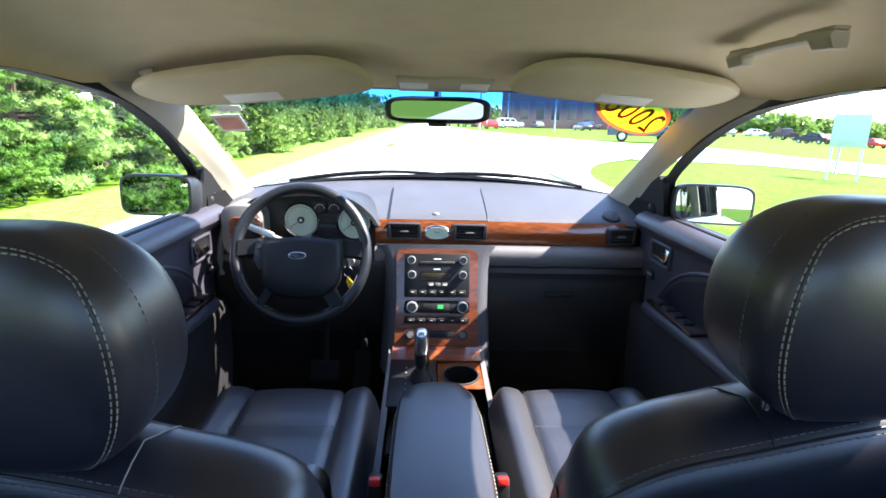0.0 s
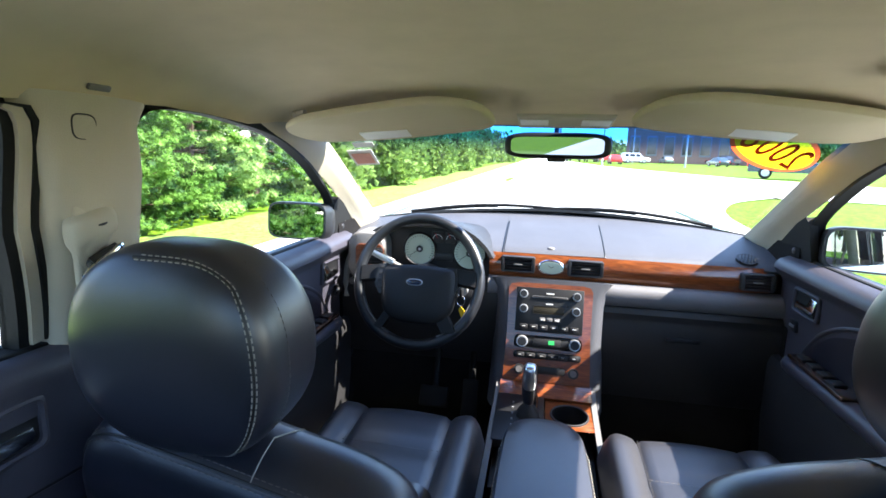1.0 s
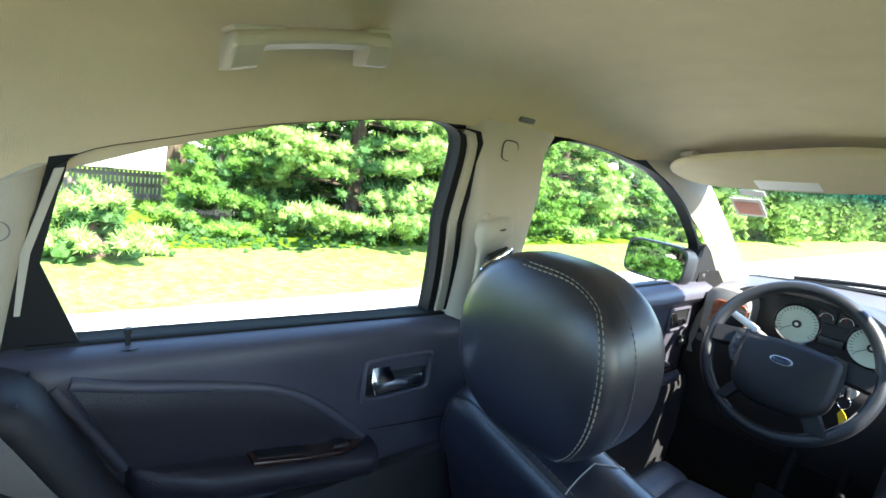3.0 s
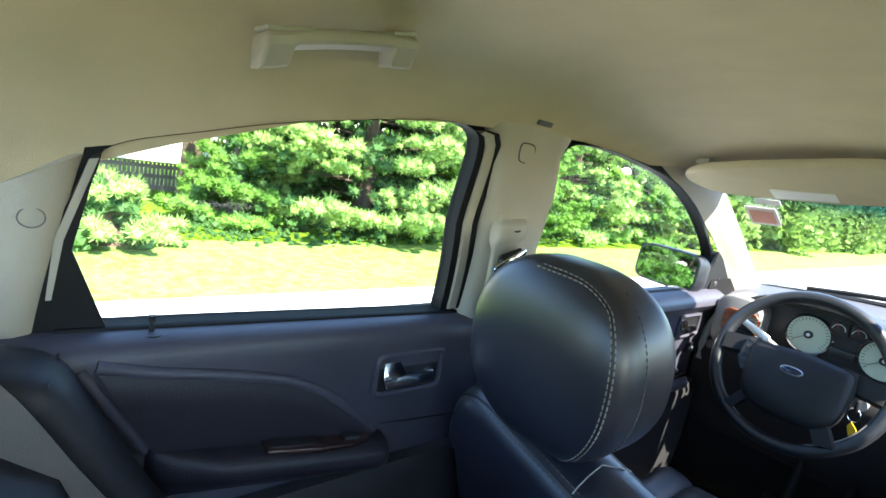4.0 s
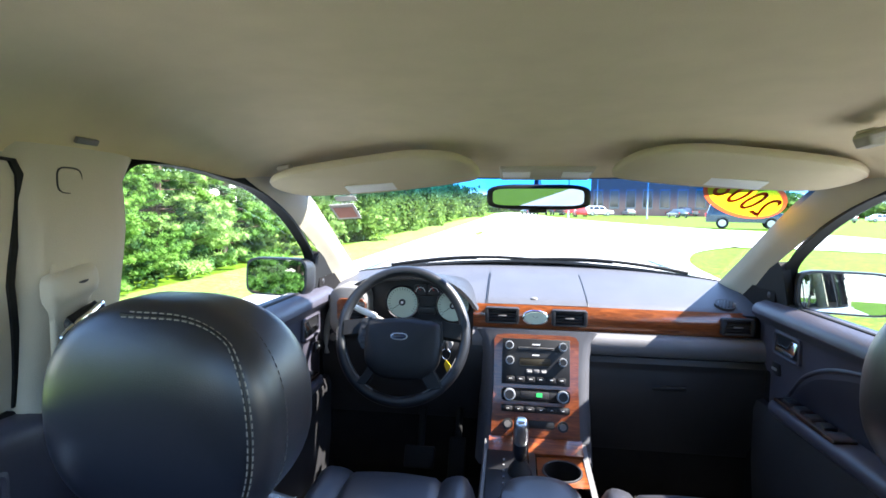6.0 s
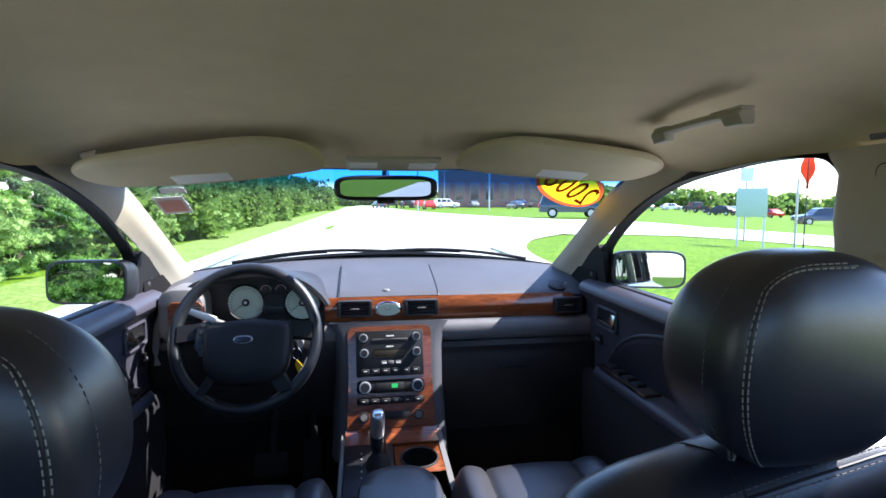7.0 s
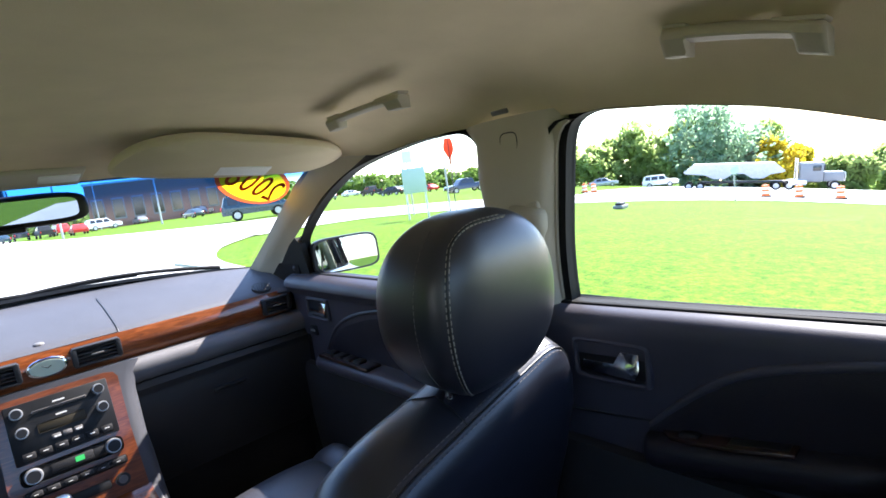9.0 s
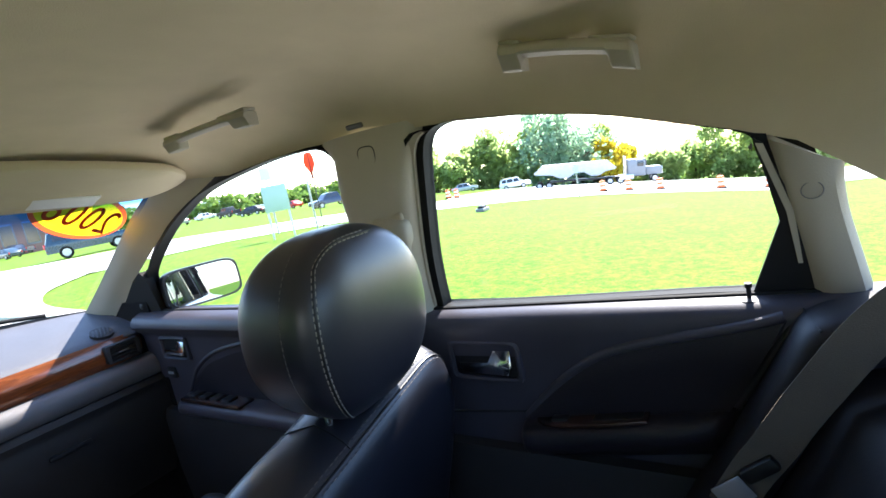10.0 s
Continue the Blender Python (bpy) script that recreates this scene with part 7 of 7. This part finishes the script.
def utility_box(p):
    u = thing("utility_box", p, "small dark utility box on the lawn", "utility box")
    bm = B()
    box(bm, Vector(p) + Vector((0, 0, 0.06)), (0.5, 0.4, 0.14), 0.02)
    part("base", bm, CAB_GREY, u)
    bm = B()
    box(bm, Vector(p) + Vector((0, 0, 0.17)), (0.34, 0.28, 0.12), 0.03)
    part("lid", bm, BLACK, u)


ground()
roads()
for i, (px_, py_, ph_, pr_, bare_) in enumerate(((-9.5, 2.05, 7.0, 2.5, 1.45), (-8.2, 4.7, 7.2, 2.9, 0), (-6.5, 0.62, 0.80, 1.0, 0), (-8.3, 8.0, 6.8, 2.5, 0), (-8.4, 11.0, 6.2, 2.4, 0), (-8.4, 13.8, 6.2, 2.4, 0),
                                                 (-11.6, 5.6, 7.4, 2.7, 0), (-11.8, 9.6, 7.4, 2.7, 0), (-11.8, 13.6, 7.0, 2.7, 0), (-8.6, -3.6, 6.4, 2.6, 0), (-8.6, -7.6, 6.0, 2.5, 0), (-8.6, -11.6, 6.0, 2.5, 0), (-8.2, 2.45, 1.45, 1.25, 0), (-11.2, 3.9, 5.6, 1.6, 0), (-10.2, 6.5, 7.0, 2.2, 0))):
    pine(px_, py_, ph_, pr_, 11 + i, NEEDLE_PALE if i in (1, 2, 4) else NEEDLE, 1.0 if -1 < py_ < 9 and px_ > -10 else 0.42, bare_)
weeds = random.Random(8)
bed = tagged(thing("undergrowth", (-6.6, 8, -0.3), "low green weeds at the feet of the pines", "weeds"), kind="stuff")
# weeds share the darkened needle green, painted as if shaded by the pines
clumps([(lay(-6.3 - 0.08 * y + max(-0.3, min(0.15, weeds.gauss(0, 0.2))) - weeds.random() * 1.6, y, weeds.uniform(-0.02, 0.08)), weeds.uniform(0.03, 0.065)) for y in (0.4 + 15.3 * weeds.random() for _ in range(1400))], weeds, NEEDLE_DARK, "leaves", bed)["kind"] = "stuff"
for i in range(12):
    leafy(-8.2 - 0.5 * math.sin(i * 2.1), 16.5 + 3.3 * i + 0.02 * i * i, 2.7 + 0.9 * math.sin(i * 1.7) ** 2, 2.1, 40 + i, LEAF, 1500, 0.28, "shrub", "rounded roadside shrub in full leaf")
for i in range(10):
    leafy(-11 - 2 * math.sin(i), 58 + 8 * i, 3.6 + 1.2 * math.sin(i * 2.3), 4.5, 70 + i, LEAF, 900, 0.6)
fence_left()
sign_board(lay(12.22, 14.62), -40)
small_sign(lay(13.8, 16.8), 2.45, 0.42, 0.50, SIDING, "small white road sign on a steel post", face=-38)
small_sign(lay(29, 9.1), 1.6, 0.22, 0, SIDING, "white octagonal road sign seen from behind", True, -60)
flag_pole(lay(13.3, 13.7), 2.9, Vector((0.7, -0.7, 0)))
small_sign(lay(13.15, 13.87), 2.2, 0.03, 0.06, BLACK, "thin bare black pole beside the flag", face=-38)
utility_box(lay(18.5, 9.9))
for i, (bx_, by_) in enumerate(((38.0, 10.1), (38.6, 8.4), (38.7, 6.3), (36.5, 2.4), (35, -0.2), (33, -2.9), (40, 24.6), (40.5, 24))):
    barrel(bx_, by_, ground_z(bx_, by_))
lorry(lay(71.5, 20.4), -72)
vehicle("suv", lay(16.4, 38.7), -20, "suv", PAINT_TEAL, "dark teal sport utility car on the side road")
vehicle("pickup", lay(50, 49), 160, "pickup", PAINT_NAVY, "dark navy pickup truck parked on the grass edge")
vehicle("car", lay(80, 35.6), -72, "suv", PAINT_WHITE, "white estate car on the highway")
vehicle("car", lay(74, 42), -60, "car", PAINT, "grey saloon car on the highway")
lot = random.Random(9)
for i in range(26):
    a = radians(lot.uniform(-1, 48))
    dist = lot.uniform(85, 130)
    vehicle("car", lay(math.sin(a) * dist, math.cos(a) * dist), lot.choice((0, 90, 20, 110)) + lot.uniform(-8, 8), lot.choice(("car", "car", "suv", "pickup")),
            lot.choice((PAINT, PAINT_NAVY, PAINT_WHITE, PAINT_TEAL, BLACK, RED)), "parked car in the far lot", "far lot cars")
for a, dist, w, h in ((16.5, 125, 34, 8.5), (31, 260, 36, 6.0), (42, 270, 30, 6.0)):
    far_building(math.sin(radians(a)) * dist, math.cos(radians(a)) * dist, w, 14, h, -a, BRICK_FAR if a != 31 else SIDING)
for a, dist, h in ((6, 70, 9), (14, 75, 9), (24, 80, 9), (40, 95, 10), (9, 110, 9)):
    lamp_post(math.sin(radians(a)) * dist, math.cos(radians(a)) * dist, h)
tr = random.Random(21)
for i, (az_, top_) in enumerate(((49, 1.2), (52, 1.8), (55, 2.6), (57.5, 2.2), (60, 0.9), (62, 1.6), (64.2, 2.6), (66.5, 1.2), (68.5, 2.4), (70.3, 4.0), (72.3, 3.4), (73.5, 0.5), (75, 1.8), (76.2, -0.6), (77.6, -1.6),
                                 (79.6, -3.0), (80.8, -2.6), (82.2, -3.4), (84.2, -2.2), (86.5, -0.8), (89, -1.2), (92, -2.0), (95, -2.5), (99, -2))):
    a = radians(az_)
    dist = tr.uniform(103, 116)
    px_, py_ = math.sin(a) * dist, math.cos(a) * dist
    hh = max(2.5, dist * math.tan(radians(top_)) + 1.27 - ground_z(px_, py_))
    # haze over the tree line comes only from these paled leaf colours
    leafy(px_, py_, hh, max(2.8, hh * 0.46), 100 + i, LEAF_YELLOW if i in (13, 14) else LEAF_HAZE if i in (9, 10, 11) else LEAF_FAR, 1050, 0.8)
for i in range(22):
    a = radians(-6 + 2.6 * i)
    dist = tr.uniform(190, 230)
    leafy(math.sin(a) * dist, math.cos(a) * dist, tr.uniform(4, 7), 7, 150 + i, LEAF, 350, 1.6)

for i in range(9):
    leafy(6 + 5.5 * i, -48 - 6 * math.sin(i * 1.9), 6.5 + 2 * math.sin(i * 2.7), 3.6, 210 + i, LEAF, 900, 0.6)
